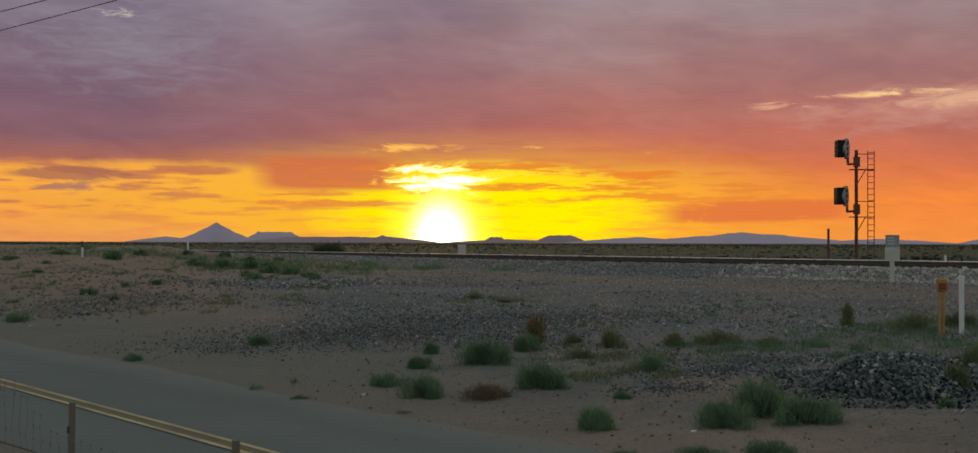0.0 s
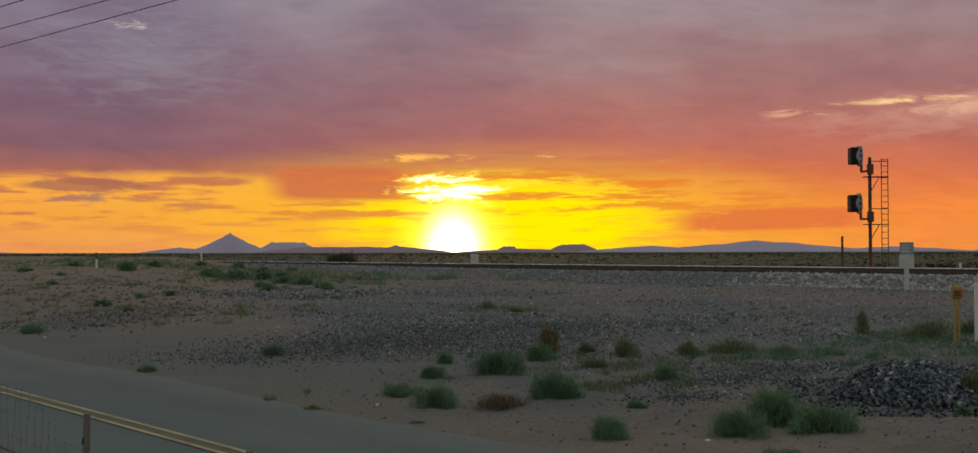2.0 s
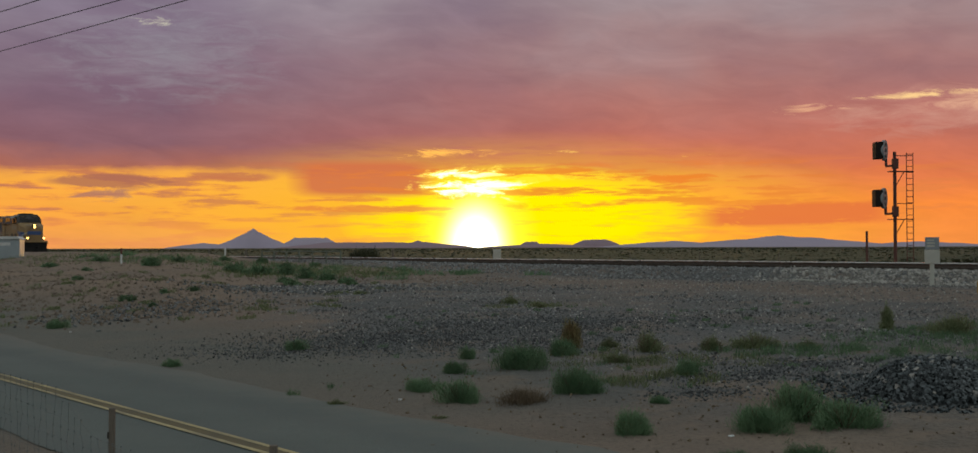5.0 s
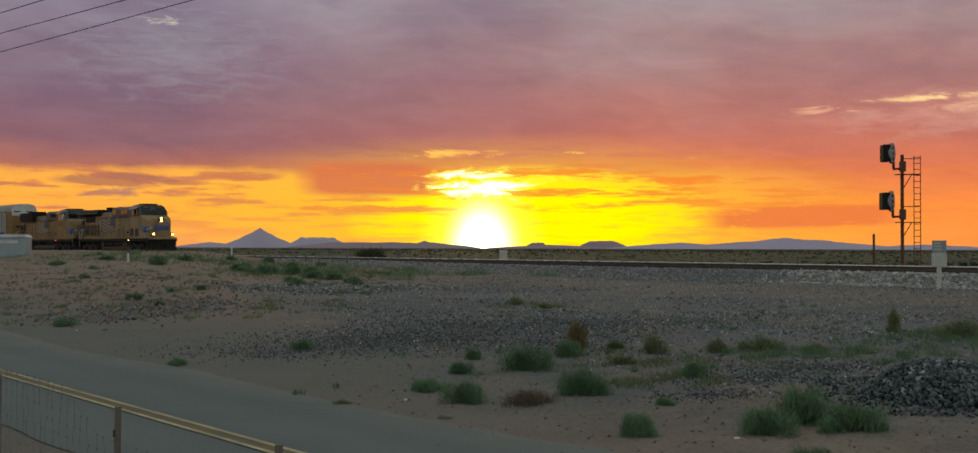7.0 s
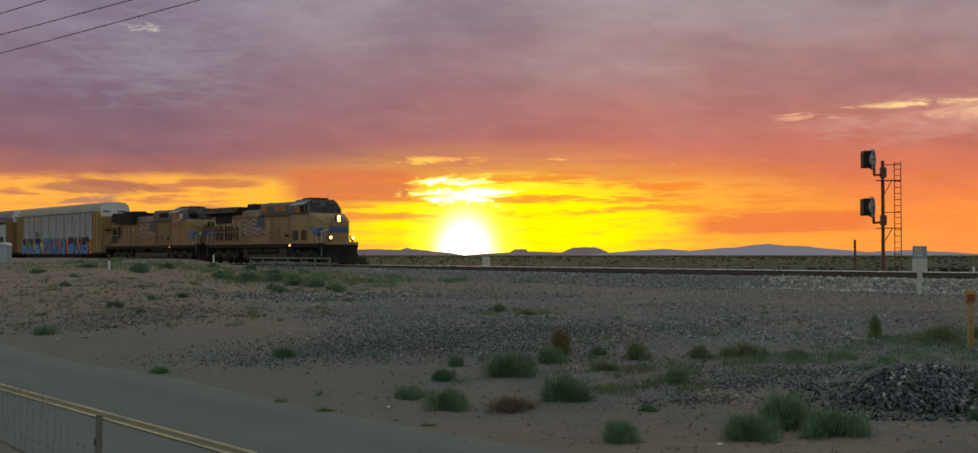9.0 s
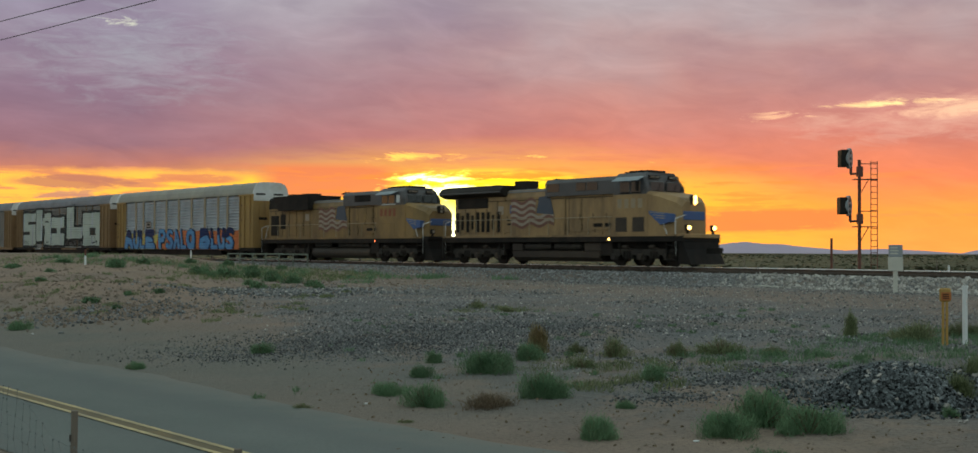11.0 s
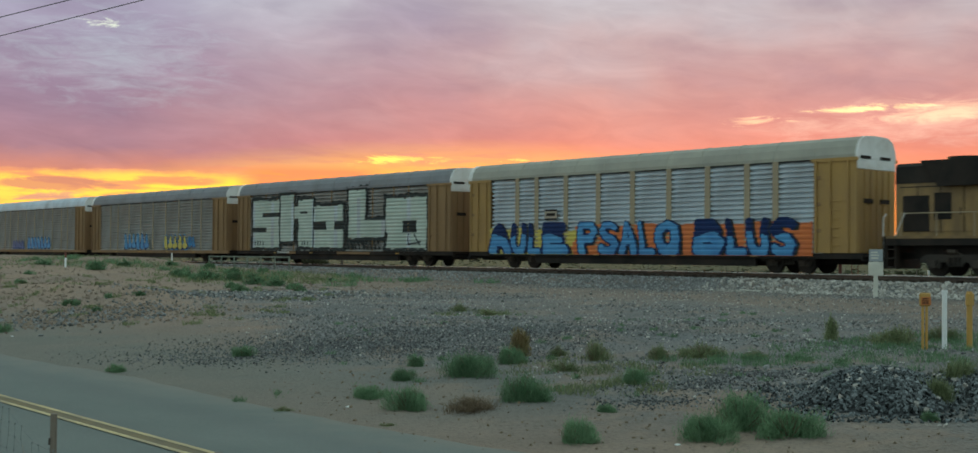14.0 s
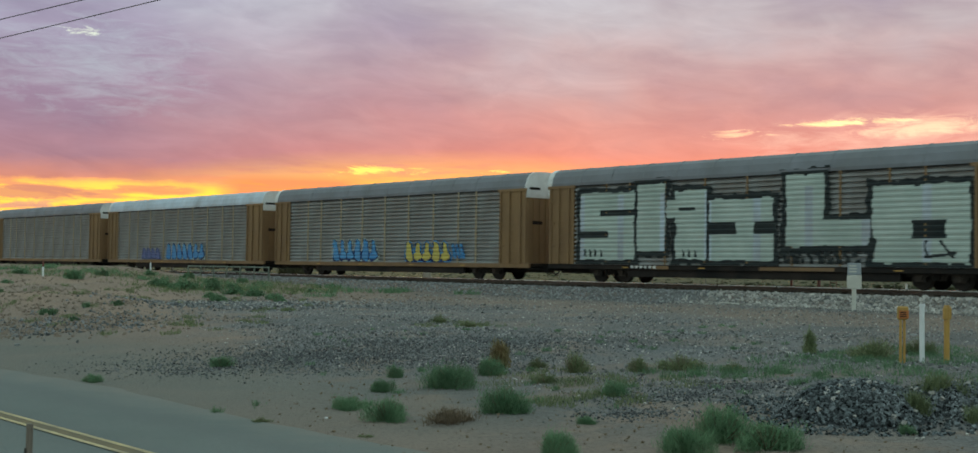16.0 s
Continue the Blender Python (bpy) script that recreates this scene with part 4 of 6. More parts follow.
OLIVE = [(1.8, 25.8, 0.48, 0.29), (2.5, 24.8, 0.71, 0.49), (3.8, 24.5, 0.57, 0.38), (4.7, 24.7, 1.15, 0.36), (7.6, 19.6, 0.52, 0.31), (1.8, 23.2, 0.60, 0.26), (-0.5, 40.9, 0.74, 0.34),
         (0.5, 39.3, 0.92, 0.24), (-1.2, 16.9, 0.26, 0.07), (-2.9, 18.4, 0.36, 0.11), (9.6, 27.2, 1.40, 0.49), (11.1, 28.3, 0.88, 0.44), (5.7, 24.3, 0.76, 0.20)]
MOUND = [(-15.5, 70.0, 1.7, 0.70), (-13.6, 69.0, 1.3, 0.60), (-12.0, 66.0, 1.4, 0.55), (-10.6, 64.0, 1.3, 0.50), (-17.6, 72.0, 1.5, 0.60), (-9.2, 61.0, 1.2, 0.45), (-11.3, 58.5, 1.0, 0.40), (-12.4, 62.0, 0.9, 0.4), (-8.4, 58.0, 0.9, 0.35),
         (-22.9, 73.2, 1.36, 0.68), (-22.4, 77.7, 1.13, 0.52), (-14.8, 44.8, 0.84, 0.32), (-13.9, 46.1, 0.38, 0.24),
         (-13.6, 49.3, 0.66, 0.26), (-17.7, 74.5, 0.85, 0.46), (-13.0, 41.8, 0.35, 0.22), (-25.8, 70.2, 0.87, 0.36), (-20.8, 55.6, 0.58, 0.29), (-18.3, 83.2, 1.12, 0.52), (-15.4, 77.2, 1.20, 0.48),
         (-15.8, 68.7, 0.85, 0.36), (-13.2, 71.9, 0.97, 0.37), (-20.8, 83.0, 1.12, 0.43), (-28.7, 72.5, 1.50, 0.34), (-27.9, 78.6, 1.39, 0.37), (-8.1, 68.5, 0.85, 0.28), (-13.7, 79.1, 0.98, 0.41)]


def plant_all():
    rng = random.Random(8)

    def sow(spots, label, material, variants, **kw):
        made = [bush("bush", label, 0.8, 0.45, material, 30 + 7 * variants + i, **kw) for i in range(3)]
        for i, (x, y, w, h) in enumerate(spots):
            b = made[i % 3]
            if i < 3:
                b.matrix_basis = pose(x, y, on_ground(x, y) - 0.02, 0, 0, 50 * i) @ Matrix.Diagonal((w / 0.8, w / 0.8, h / 0.45, 1))
            else:
                k = pose(x, y, on_ground(x, y) - 0.02, 0, 0, rng.uniform(0, 360))
                o = copy_thing(b, k)
                o.scale = (w / 0.8, w / 0.8, h / 0.45)

    sow(GREEN_A + GREEN_B, "rounded grey-green desert bush on sandy ground", LEAF, 0, count=4200, leaf=(0.12, 0.007))
    sow(OLIVE, "sparse olive desert weed among gravel", LEAF_OLIVE, 1, count=1500, dome=0.7, leaf=(0.14, 0.0075))
    sow(MOUND, "low scrubby bush on the sandy mound", LEAF, 2, count=1000, leaf=(0.13, 0.02))
    for x, y, w, h in ((1.0, 25.8, 0.56, 0.66), (8.3, 27.9, 0.32, 0.52)):
        b = bush("tall_weed", "upright rusty-brown seeding weed on sand", w, h, LEAF_RUST if x < 5 else LEAF_OLIVE, int(x * 10), 1800, 30, 0.35, (0.16, 0.012))
        b.matrix_basis = pose(x, y, on_ground(x, y) - 0.02)
    b = bush("dead_tumbleweed", "flattened dead brown tumbleweed on sand", 1.0, 0.22, TWIG, 77, 1500, 60, 0.6, (0.12, 0.008))
    b.matrix_basis = pose(-0.1, 18.4, on_ground(-0.1, 18.4))
    # grass and small weeds nobody could count
    g = np.random.default_rng(40)

    def grass(name, label, material, n, spots, h, w):
        base, tip = [], []
        while len(base) < n:
            x, y, rx, ry = spots[g.integers(len(spots))]
            a, r = g.uniform(0, 6.283), g.uniform(0, 1) ** 0.6
            px, py = x + math.cos(a) * r * rx, y + math.sin(a) * r * ry
            if noise.noise(Vector((px * 1.5, py * 1.5, 2.0))) < 0.06 and g.random() < 0.93:
                continue
            z = on_ground(px, py) + pile_height(px - 6.2, py - 18.4)
            hh = h * g.uniform(0.4, 1.2)
            base.append((px, py, z))
            tip.append((px + g.normal() * hh * 0.35, py + g.normal() * hh * 0.35, z + hh))
        tagged(blades(name, base, tip, w, material, 41), label, "grass", kind="stuff")

    grass("weedy_grass", "thin green weeds over gravel", LEAF, 6000, [(7.2, 23.2, 2.6, 1.2), (8.6, 25.5, 2.4, 1.8), (10.2, 26.8, 2.0, 1.6), (5.0, 23.8, 1.6, 0.8), (9.5, 22.0, 2.2, 1.0), (11.5, 29, 2, 1.6)], 0.14, 0.012)
    grass("dry_weeds", "dry olive weeds between bushes", LEAF_OLIVE, 4000, [(1.5, 24, 2.2, 1.6), (3.2, 22.5, 1.6, 1.2), (2.2, 20.5, 1.2, 1.0), (0.2, 40, 1.6, 1.2), (7.4, 19.8, 1.0, 0.6)], 0.11, 0.012)
    grass("mound_grass", "pale green weeds over the mound's crest", LEAF_OLIVE, 6500, [(-20, 79, 6, 6), (-13, 76, 4.5, 6), (-28, 82, 7, 6), (-9, 70, 3, 4), (-36, 92, 8, 8), (-15, 70, 4, 5)], 0.22, 0.035)
    crest = [(-34 + 36 * k + g.normal() * 1.5, 88 - 24 * k + g.normal() * 3.0, 0.9, 1.1) for k in g.uniform(0, 1, 34)]
    grass("crest_weeds", "green weeds along the mound's crest", LEAF, 3800, crest, 0.30, 0.03)
    grass("mound_tufts", "small grey-green tufts on the sandy mound", LEAF_OLIVE, 5200, [(g.uniform(-26, -6), g.uniform(36, 68), 0.35, 0.45) for i in range(90)], 0.15, 0.022)
    grass("lot_tufts", "small green tufts in the gravel", LEAF, 4200, [(g.uniform(-4, 10), g.uniform(19, 40), 0.14, 0.14) for i in range(120)], 0.10, 0.010)
    grass("pile_weeds", "green weeds growing through the crushed rock", LEAF_OLIVE, 1500, [(7.5, 18.6, 0.22, 0.18), (8.4, 19.0, 0.35, 0.25), (6.9, 17.7, 0.14, 0.12), (7.7, 17.4, 0.2, 0.15), (8.0, 18.3, 0.25, 0.2)], 0.26, 0.009)
    # far scrub on the plain
    n = 26000
    r = 55 + 900 * g.uniform(0, 1, n) ** 2.2
    a = np.radians(g.uniform(-32, 34, n))
    x, y = np.sin(a) * r, np.cos(a) * r
    keep = [(px, py, q) for px, py, q in zip(x, y, r) if Vector((px, py, 0)).dot(OUT) > 54.5]
    base = np.array([(px, py, 0.78) for px, py, q in keep])
    hh = np.array([0.25 + 0.0006 * q for px, py, q in keep]) * g.uniform(0.4, 1.3, len(keep))
    tip = base + np.stack([g.normal(size=len(keep)) * 0.3, g.normal(size=len(keep)) * 0.3, hh], 1)
    tagged(blades("plain_scrub", base, tip, hh * 2.2, LEAF_DARK, 43), "dark low scrub over the plain", "scrub", kind="stuff")
    # one larger shrub beyond the track
    b = bush("large_shrub", "dark leggy shrub standing beyond the track", 4.2, 1.5, LEAF_DARK, 91, 2200, 40, 0.5, (0.4, 0.07))
    b.matrix_basis = pose(-14.5, 112, 0.75)
    b2 = bush("large_shrub", "dark leggy shrub standing beyond the track", 1.6, 1.7, LEAF_DARK, 92, 260, 20, 0.5, (0.35, 0.06))
    b2.matrix_basis = pose(-15.8, 112.5, 0.75)


# ---------------------------------------------------------------- signal, signs, posts, fence, wires
def signal_mast():
    p = Vector((18.3, 60.0, 0))
    z = on_ground(p.x, p.y)
    e = root("railway_signal", pose(p.x, p.y, z, 0, 0, 0), "rusty red railway signal mast with two dark heads and ladder", "railway signal")
    top = 2.4 + 60 * 150 / 1930 - z
    part("mast", rod(bmesh.new(), (0, 0, 0), (0, 0, top), 0.085, 12), SIG_RED, e)
    bm = boxed(-0.2, 0.2, -0.2, 0.2, 0, 0.35, 0.02)
    part("base", bm, GRIME, e)
    for hz, dx in ((2.4 + 60 * 152 / 1930 - z, 0.0), (2.4 + 60 * 76 / 1930 - z, -0.04)):
        # oval backplate turned away, hood box to the left
        bm = bmesh.new()
        m = Matrix.Translation((-0.52 + dx, -0.05, hz)) @ Matrix.Rotation(radians(-35), 4, "Z") @ Matrix.Rotation(radians(90), 4, "Y")
        r = bmesh.ops.create_cone(bm, cap_ends=True, segments=24, radius1=0.36, radius2=0.36, depth=0.14, matrix=Matrix())
        for v in r["verts"]:
            v.co.x *= 1.42
        bmesh.ops.transform(bm, matrix=m, verts=bm.verts)
        head = part("signal_head", bm, SIG_GREY, e, "grey oval signal housing")
        for k in (-0.28, 0.0, 0.28):
            c = part("cover_plate", rod(bmesh.new(), (0, 0, k), (0.05, 0, k), 0.085, 12), CAB_GREY, head)
            c.matrix_basis = Matrix.Translation((-0.52 + dx, -0.05, hz)) @ Matrix.Rotation(radians(-35), 4, "Z") @ Matrix.Translation((0.055, 0, 0))
        part("hood", boxed(-1.0 + dx, -0.62 + dx, -0.32, 0.32, hz - 0.42, hz + 0.42, 0.03), BLACK, head, "black visor box")
        bm = rod(bmesh.new(), (-0.42 + dx, 0, hz - 0.42), (-0.42 + dx, 0, hz - 0.75), 0.07, 8)
        rod(bm, (-0.45 + dx, 0, hz - 0.78), (0, 0, hz - 0.74), 0.055, 8)
        box(bm, -0.12, 0.16, -0.1, 0.1, hz - 0.9, hz - 0.4)
        part("bracket", bm, SIG_RED, e)
        pf = part("platform", boxed(-0.3, 0.85, -0.25, 0.25, hz - 1.06, hz - 1.02), SIG_RED, e, "small grated service platform")
        part("strut", rod(bmesh.new(), (0.05, 0, hz - 1.75), (0.45, 0, hz - 1.06), 0.022, 6), SIG_RED, pf)
        part("guard_bar", boxed(0.0, 0.85, -0.02, 0.02, hz - 0.28, hz - 0.24), SIG_RED, pf)
    for x in (0.58, 0.90):
        part("ladder_rail", rod(bmesh.new(), (x, 0.02, 0.5), (x, 0.02, top - 0.05), 0.022, 6), SIG_RED, e)
    k = 0.7
    rung = None
    while k < top - 0.05:
        if rung is None:
            rung = part("rung", rod(bmesh.new(), (0.58, 0.02, 0), (0.90, 0.02, 0), 0.016, 6), SIG_RED, e)
            rung.matrix_basis = pose(0, 0, k)
        else:
            again(rung, "rung", e, pose(0, 0, k))
        k += 0.30
    q = (17.05, 60.5)
    tagged(part("stub_post", rod(bmesh.new(), (0, 0, 0), (0, 0, 2.4 - on_ground(*q) + 0.75), 0.06, 8), SIG_RED), "short rusty steel post beside the signal", "post").matrix_basis = pose(*q, on_ground(*q))


def bars(name, m, parent, x0, x1, z0, z1, y, rows, seed=0, fill=0.85):
    """Lines of writing too small to read, as thin bars."""
    rng = random.Random(seed)
    for i in range(rows):
        h = (z1 - z0) / rows
        z = z1 - (i + 0.5) * h
        part(name, boxed(x0, x0 + (x1 - x0) * rng.uniform(0.7, 1) * fill, y - 0.002, y + 0.002, z - h * 0.25, z + h * 0.25), m, parent)


def track_sign():
    e = root("trackside_sign", pose(16.3, 48.7, on_ground(16.3, 48.7), 0, 0, -12), "cream sign boards on a white post beside ballast", "sign")
    part("post", boxed(-0.085, 0.085, -0.05, 0.05, -0.1, 1.75, 0.01), SIGN_PAINT, e)
    part("lower_board", boxed(-0.29, 0.29, -0.09, -0.06, 0.92, 1.46, 0.01), SIGN_PAINT, e)
    b = part("upper_board", boxed(-0.27, 0.27, -0.095, -0.06, 1.47, 1.96, 0.01), SIGN_GREY, e, "small grey sign plate")
    bars("writing", SIGN_PAINT, b, -0.2, 0.22, 1.55, 1.9, -0.098, 3, 3)


def markers():
    for x, y, turn in ((9.67, 25.74, 10), (10.62, 25.7, 35)):
        e = root("cable_marker", pose(x, y, on_ground(x, y), 0, 0, turn), "yellow cable marker post with an orange-brown label", "marker post", "cable markers")
        if turn == 10:
            for dx in (-0.045, 0.045):
                part("leg", boxed(dx - 0.022, dx + 0.022, -0.02, 0.02, -0.1, 0.98, 0.004), MARK_Y, e)
        else:
            part("leg", rod(bmesh.new(), (0, 0, -0.1), (0, 0, 1.25), 0.06, 10), MARK_Y, e)
        h = part("marker_head", boxed(-0.13, 0.13, -0.05, 0.03, 0.93, 1.22, 0.03), MARK_Y, e)
        if turn == 10:
            p = part("label_plate", boxed(-0.115, 0.115, -0.06, -0.052, 0.96, 1.13), MARK_O, h, "orange-brown warning label")
            bars("writing", BLACK, p, -0.09, 0.1, 0.98, 1.11, -0.063, 3, 5)
    e = root("vent_pipe", pose(10.2, 26.0, on_ground(10.2, 26.0)), "white plastic pipe standing between cable markers", "pipe")
    part("pipe", rod(bmesh.new(), (0, 0, -0.1), (0, 0, 1.2), 0.055, 14), PVC, e, smooth_faces=False)
    part("cap", rod(bmesh.new(), (0, 0, 1.2), (0, 0, 1.27), 0.065, 14), PVC, e)
    p = (-26.3, 77.9)
    e = root("delineator_post", pose(*p, on_ground(*p)), "white marker post with red top on the mound", "marker post")
    part("post", boxed(-0.06, 0.06, -0.02, 0.02, -0.1, 0.62, 0.006), PVC, e)
    part("post_top", boxed(-0.06, 0.06, -0.02, 0.02, 0.62, 1.02, 0.006), SIG_RED, e, "dark red top half")
    for x, y, h in ((-23.0, 92, 0.6), (23.5, 62.0, 1.0), (-1.9, 90.0, 0)):
        if h:
            e = root("small_stake", pose(x, y, on_ground(x, y)), "short pale stake in the scrub", "stake")
            part("post", boxed(-0.05, 0.05, -0.03, 0.03, -0.1, h, 0.006), PVC, e)
    e = root("small_notice", pose(-1.9, 84.0, 0.8), "small white notice board beyond the track", "sign")
    part("stake", boxed(-0.04, 0.04, 0.02, 0.06, -0.1, 0.8, 0.006), SIGN_PAINT, e)
    part("board", boxed(-0.28, 0.28, -0.02, 0.015, 0.75, 1.45, 0.01), SIGN_PAINT, e)
    e = root("plank", pose(12.8, 53.6, on_ground(12.8, 53.6) + 0.03, 0, 4, 6), "pale broken plank lying on gravel", "plank")
    part("board", boxed(-0.95, 0.95, -0.09, 0.09, 0, 0.05, 0.008), SIGN_PAINT, e)
    rng = random.Random(3)
    for x, y in ((-12.9, 33.9), (0.18, 18.5), (2.6, 15.3), (-1.95, 18.9)):
        tagged(part("litter", boxed(-0.035, 0.035, -0.025, 0.025, 0, 0.02, 0.005), PVC), "small white scrap of litter on sand", "litter", "scraps of litter").matrix_basis = pose(x, y, on_ground(x, y), 0, 0, rng.uniform(0, 90))


def wire_fence():
    """Posts and sagging woven wire along the near edge of the road."""
    e = root("wire_fence", along_pose(-7.4, 3.3, ground_z(-7.4, 3.3)), "old wire mesh fence on weathered wooden posts", "fence")
    z0 = ground_z(-7.4, 3.3)
    tops = {-1.213: 1.235 - z0, 1.24: 1.275 - z0, -4.15: 1.22 - z0, -6.2: 1.24 - z0, 3.7: 1.25 - z0, 6.2: 1.24 - z0}
    rng = random.Random(12)
    for x, t in tops.items():
        lean = rng.uniform(0.0, 0.05)
        p = part("post", rod(bmesh.new(), (x - lean, 0, -0.15), (x, 0, t), 0.027, 9, 0.024), WOOD, e)
        part("staple_wire", rod(bmesh.new(), (x - 0.005, -0.028, t - 0.22), (x, -0.028, t - 0.17), 0.008, 5), WIRE, p)
    def top(x):
        """Height of the slack upper edge of the mesh."""
        return 1.04 + 0.30 * smooth(-1.3, -2.3, x) - 0.06 * math.sin((x + 6.2) / 2.47 * math.pi) ** 2

    for f in (0.15, 0.32, 0.48, 0.62, 0.75, 0.88, 1.0):
        bm = bmesh.new()
        xs = steps(-6.2, 6.2, 60)
        for a, b in zip(xs, xs[1:]):
            rod(bm, (a, -0.05, f * top(a)), (b, -0.05, f * top(b)), 0.0015, 4)
        part("strand", bm, FENCE_WIRE, e)
    x = -6.1
    while x < 6.2:
        bm = bmesh.new()
        k, px = 0.05, x
        while k < top(x) - 0.03:
            nx = x + rng.uniform(-0.05, 0.05)
            rod(bm, (px, -0.052, k), (nx, -0.052, k + 0.1), 0.0013, 4)
            box(bm, nx - 0.004, nx + 0.004, -0.057, -0.047, k + 0.096, k + 0.104)
            px, k = nx, k + 0.1
        part("stay_wire", bm, FENCE_WIRE, e)
        x += 0.16 + rng.uniform(-0.02, 0.02)


def power_lines():
    for a, b in (((-20.4, 45.5), (-10.3, 36.1)), ((-18.7, 41.6), (-12.45, 36.1)), ((-17.0, 37.9), (-14.9, 36.0))):
        a, b = Vector((*a, 9.9)), Vector((*b, 9.9))
        u = (b - a).normalized()
        p, q = a - u * 70, a + u * 75
        cu = bpy.data.curves.new("power_line", "CURVE")
        cu.dimensions, cu.bevel_depth, cu.bevel_resolution = "3D", 0.014, 1
        s = cu.splines.new("POLY")
        n = 60
        s.points.add(n)
        for i in range(n + 1):
            k = i / n
            v = p.lerp(q, k)
            s.points[i].co = (v.x, v.y, v.z + 0.5 * ((2 * k - 1) ** 2) - 0.02, 1)
        cu.materials.append(WIRE)
        tagged(new("power_line", cu), "dark overhead power wire crossing the sky", "power line", "overhead wires")


def shed():
    e = root("equipment_shed", pose(-43.6, 96.0, on_ground(-43.6, 96.0) - 0.05, 0, 0, 14), "small pale blue sheet-metal shed by the track", "shed")
    part("wall", boxed(-2.9, 2.9, -1.2, 1.2, 0, 1.75, 0.03), SHED, e)
    part("roof", side_prism([(-3.0, 1.75), (3.0, 1.75), (2.7, 1.98), (-2.7, 1.98)], -1.3, 1.3), WHITE, e)
    part("louvre", boxed(0.2, 2.2, -1.23, -1.2, 1.25, 1.5), WHITE, e, "pale louvre strip")
    part("door", boxed(-2.2, -1.2, -1.22, -1.2, 0.05, 1.6), SHED, e)


def culvert_railing():
    """Low two-rail barrier on posts beside the track."""
    e = root("culvert_railing", along_pose(-80.5, 45.3, 1.35), "low grey-green steel railing beside the track", "railing")
    for z in (0.42, 0.78):
        part("bar", boxed(-6, 6, -0.04, 0.04, z - 0.05, z + 0.05, 0.01), RAILING, e)
    for i in range(7):
        x = -6 + i * 2.0
        part("post", boxed(x - 0.05, x + 0.05, -0.05, 0.05, -0.5, 0.84, 0.01), RAILING, e)
    first = None
    for i, (s, h) in enumerate([(-79, 1.15), (-98, 1.0), (-104, 1.1), (-112, 1.05), (-122, 1.1), (-135, 1.1), (-150, 1.1)]):
        p = at(s, 52.8)
        k = root("fence_post", pose(p.x, p.y, 0.95), "dark wooden fence post beyond the track", "fence post", "far fence posts")
        part("post", rod(bmesh.new(), (0, 0, -0.2), (0, 0, h + 0.2), 0.11, 8), WOOD, k)
    for i in range(9):
        p = at(-70 + i * 7.5, 70)
        k = root("fence_stake", pose(p.x, p.y, 0.78), "thin dark fence stake on the plain", "fence post", "right of way fence stakes")
        part("stake", rod(bmesh.new(), (0, 0, -0.1), (0, 0, 1.2), 0.035, 6), WOOD, k)


# ---------------------------------------------------------------- train: local x runs forward, y away from the camera, z up from the railhead
def wheelset_mesh():
    bm = bmesh.new()
    for k in (-1, 1):
        rod(bm, (0, k * 0.76, 0), (0, k * 0.90, 0), 0.50, 20)
        rod(bm, (0, k * 0.73, 0), (0, k * 0.76, 0), 0.54, 20)
        rod(bm, (0, k * 0.90, 0), (0, k * 0.95, 0), 0.14, 10)
    rod(bm, (0, -0.76, 0), (0, 0.76, 0), 0.09, 8)
    return bm


WHEEL = {}
WHEELSETS = []     # each rolling axle with its x on the truck


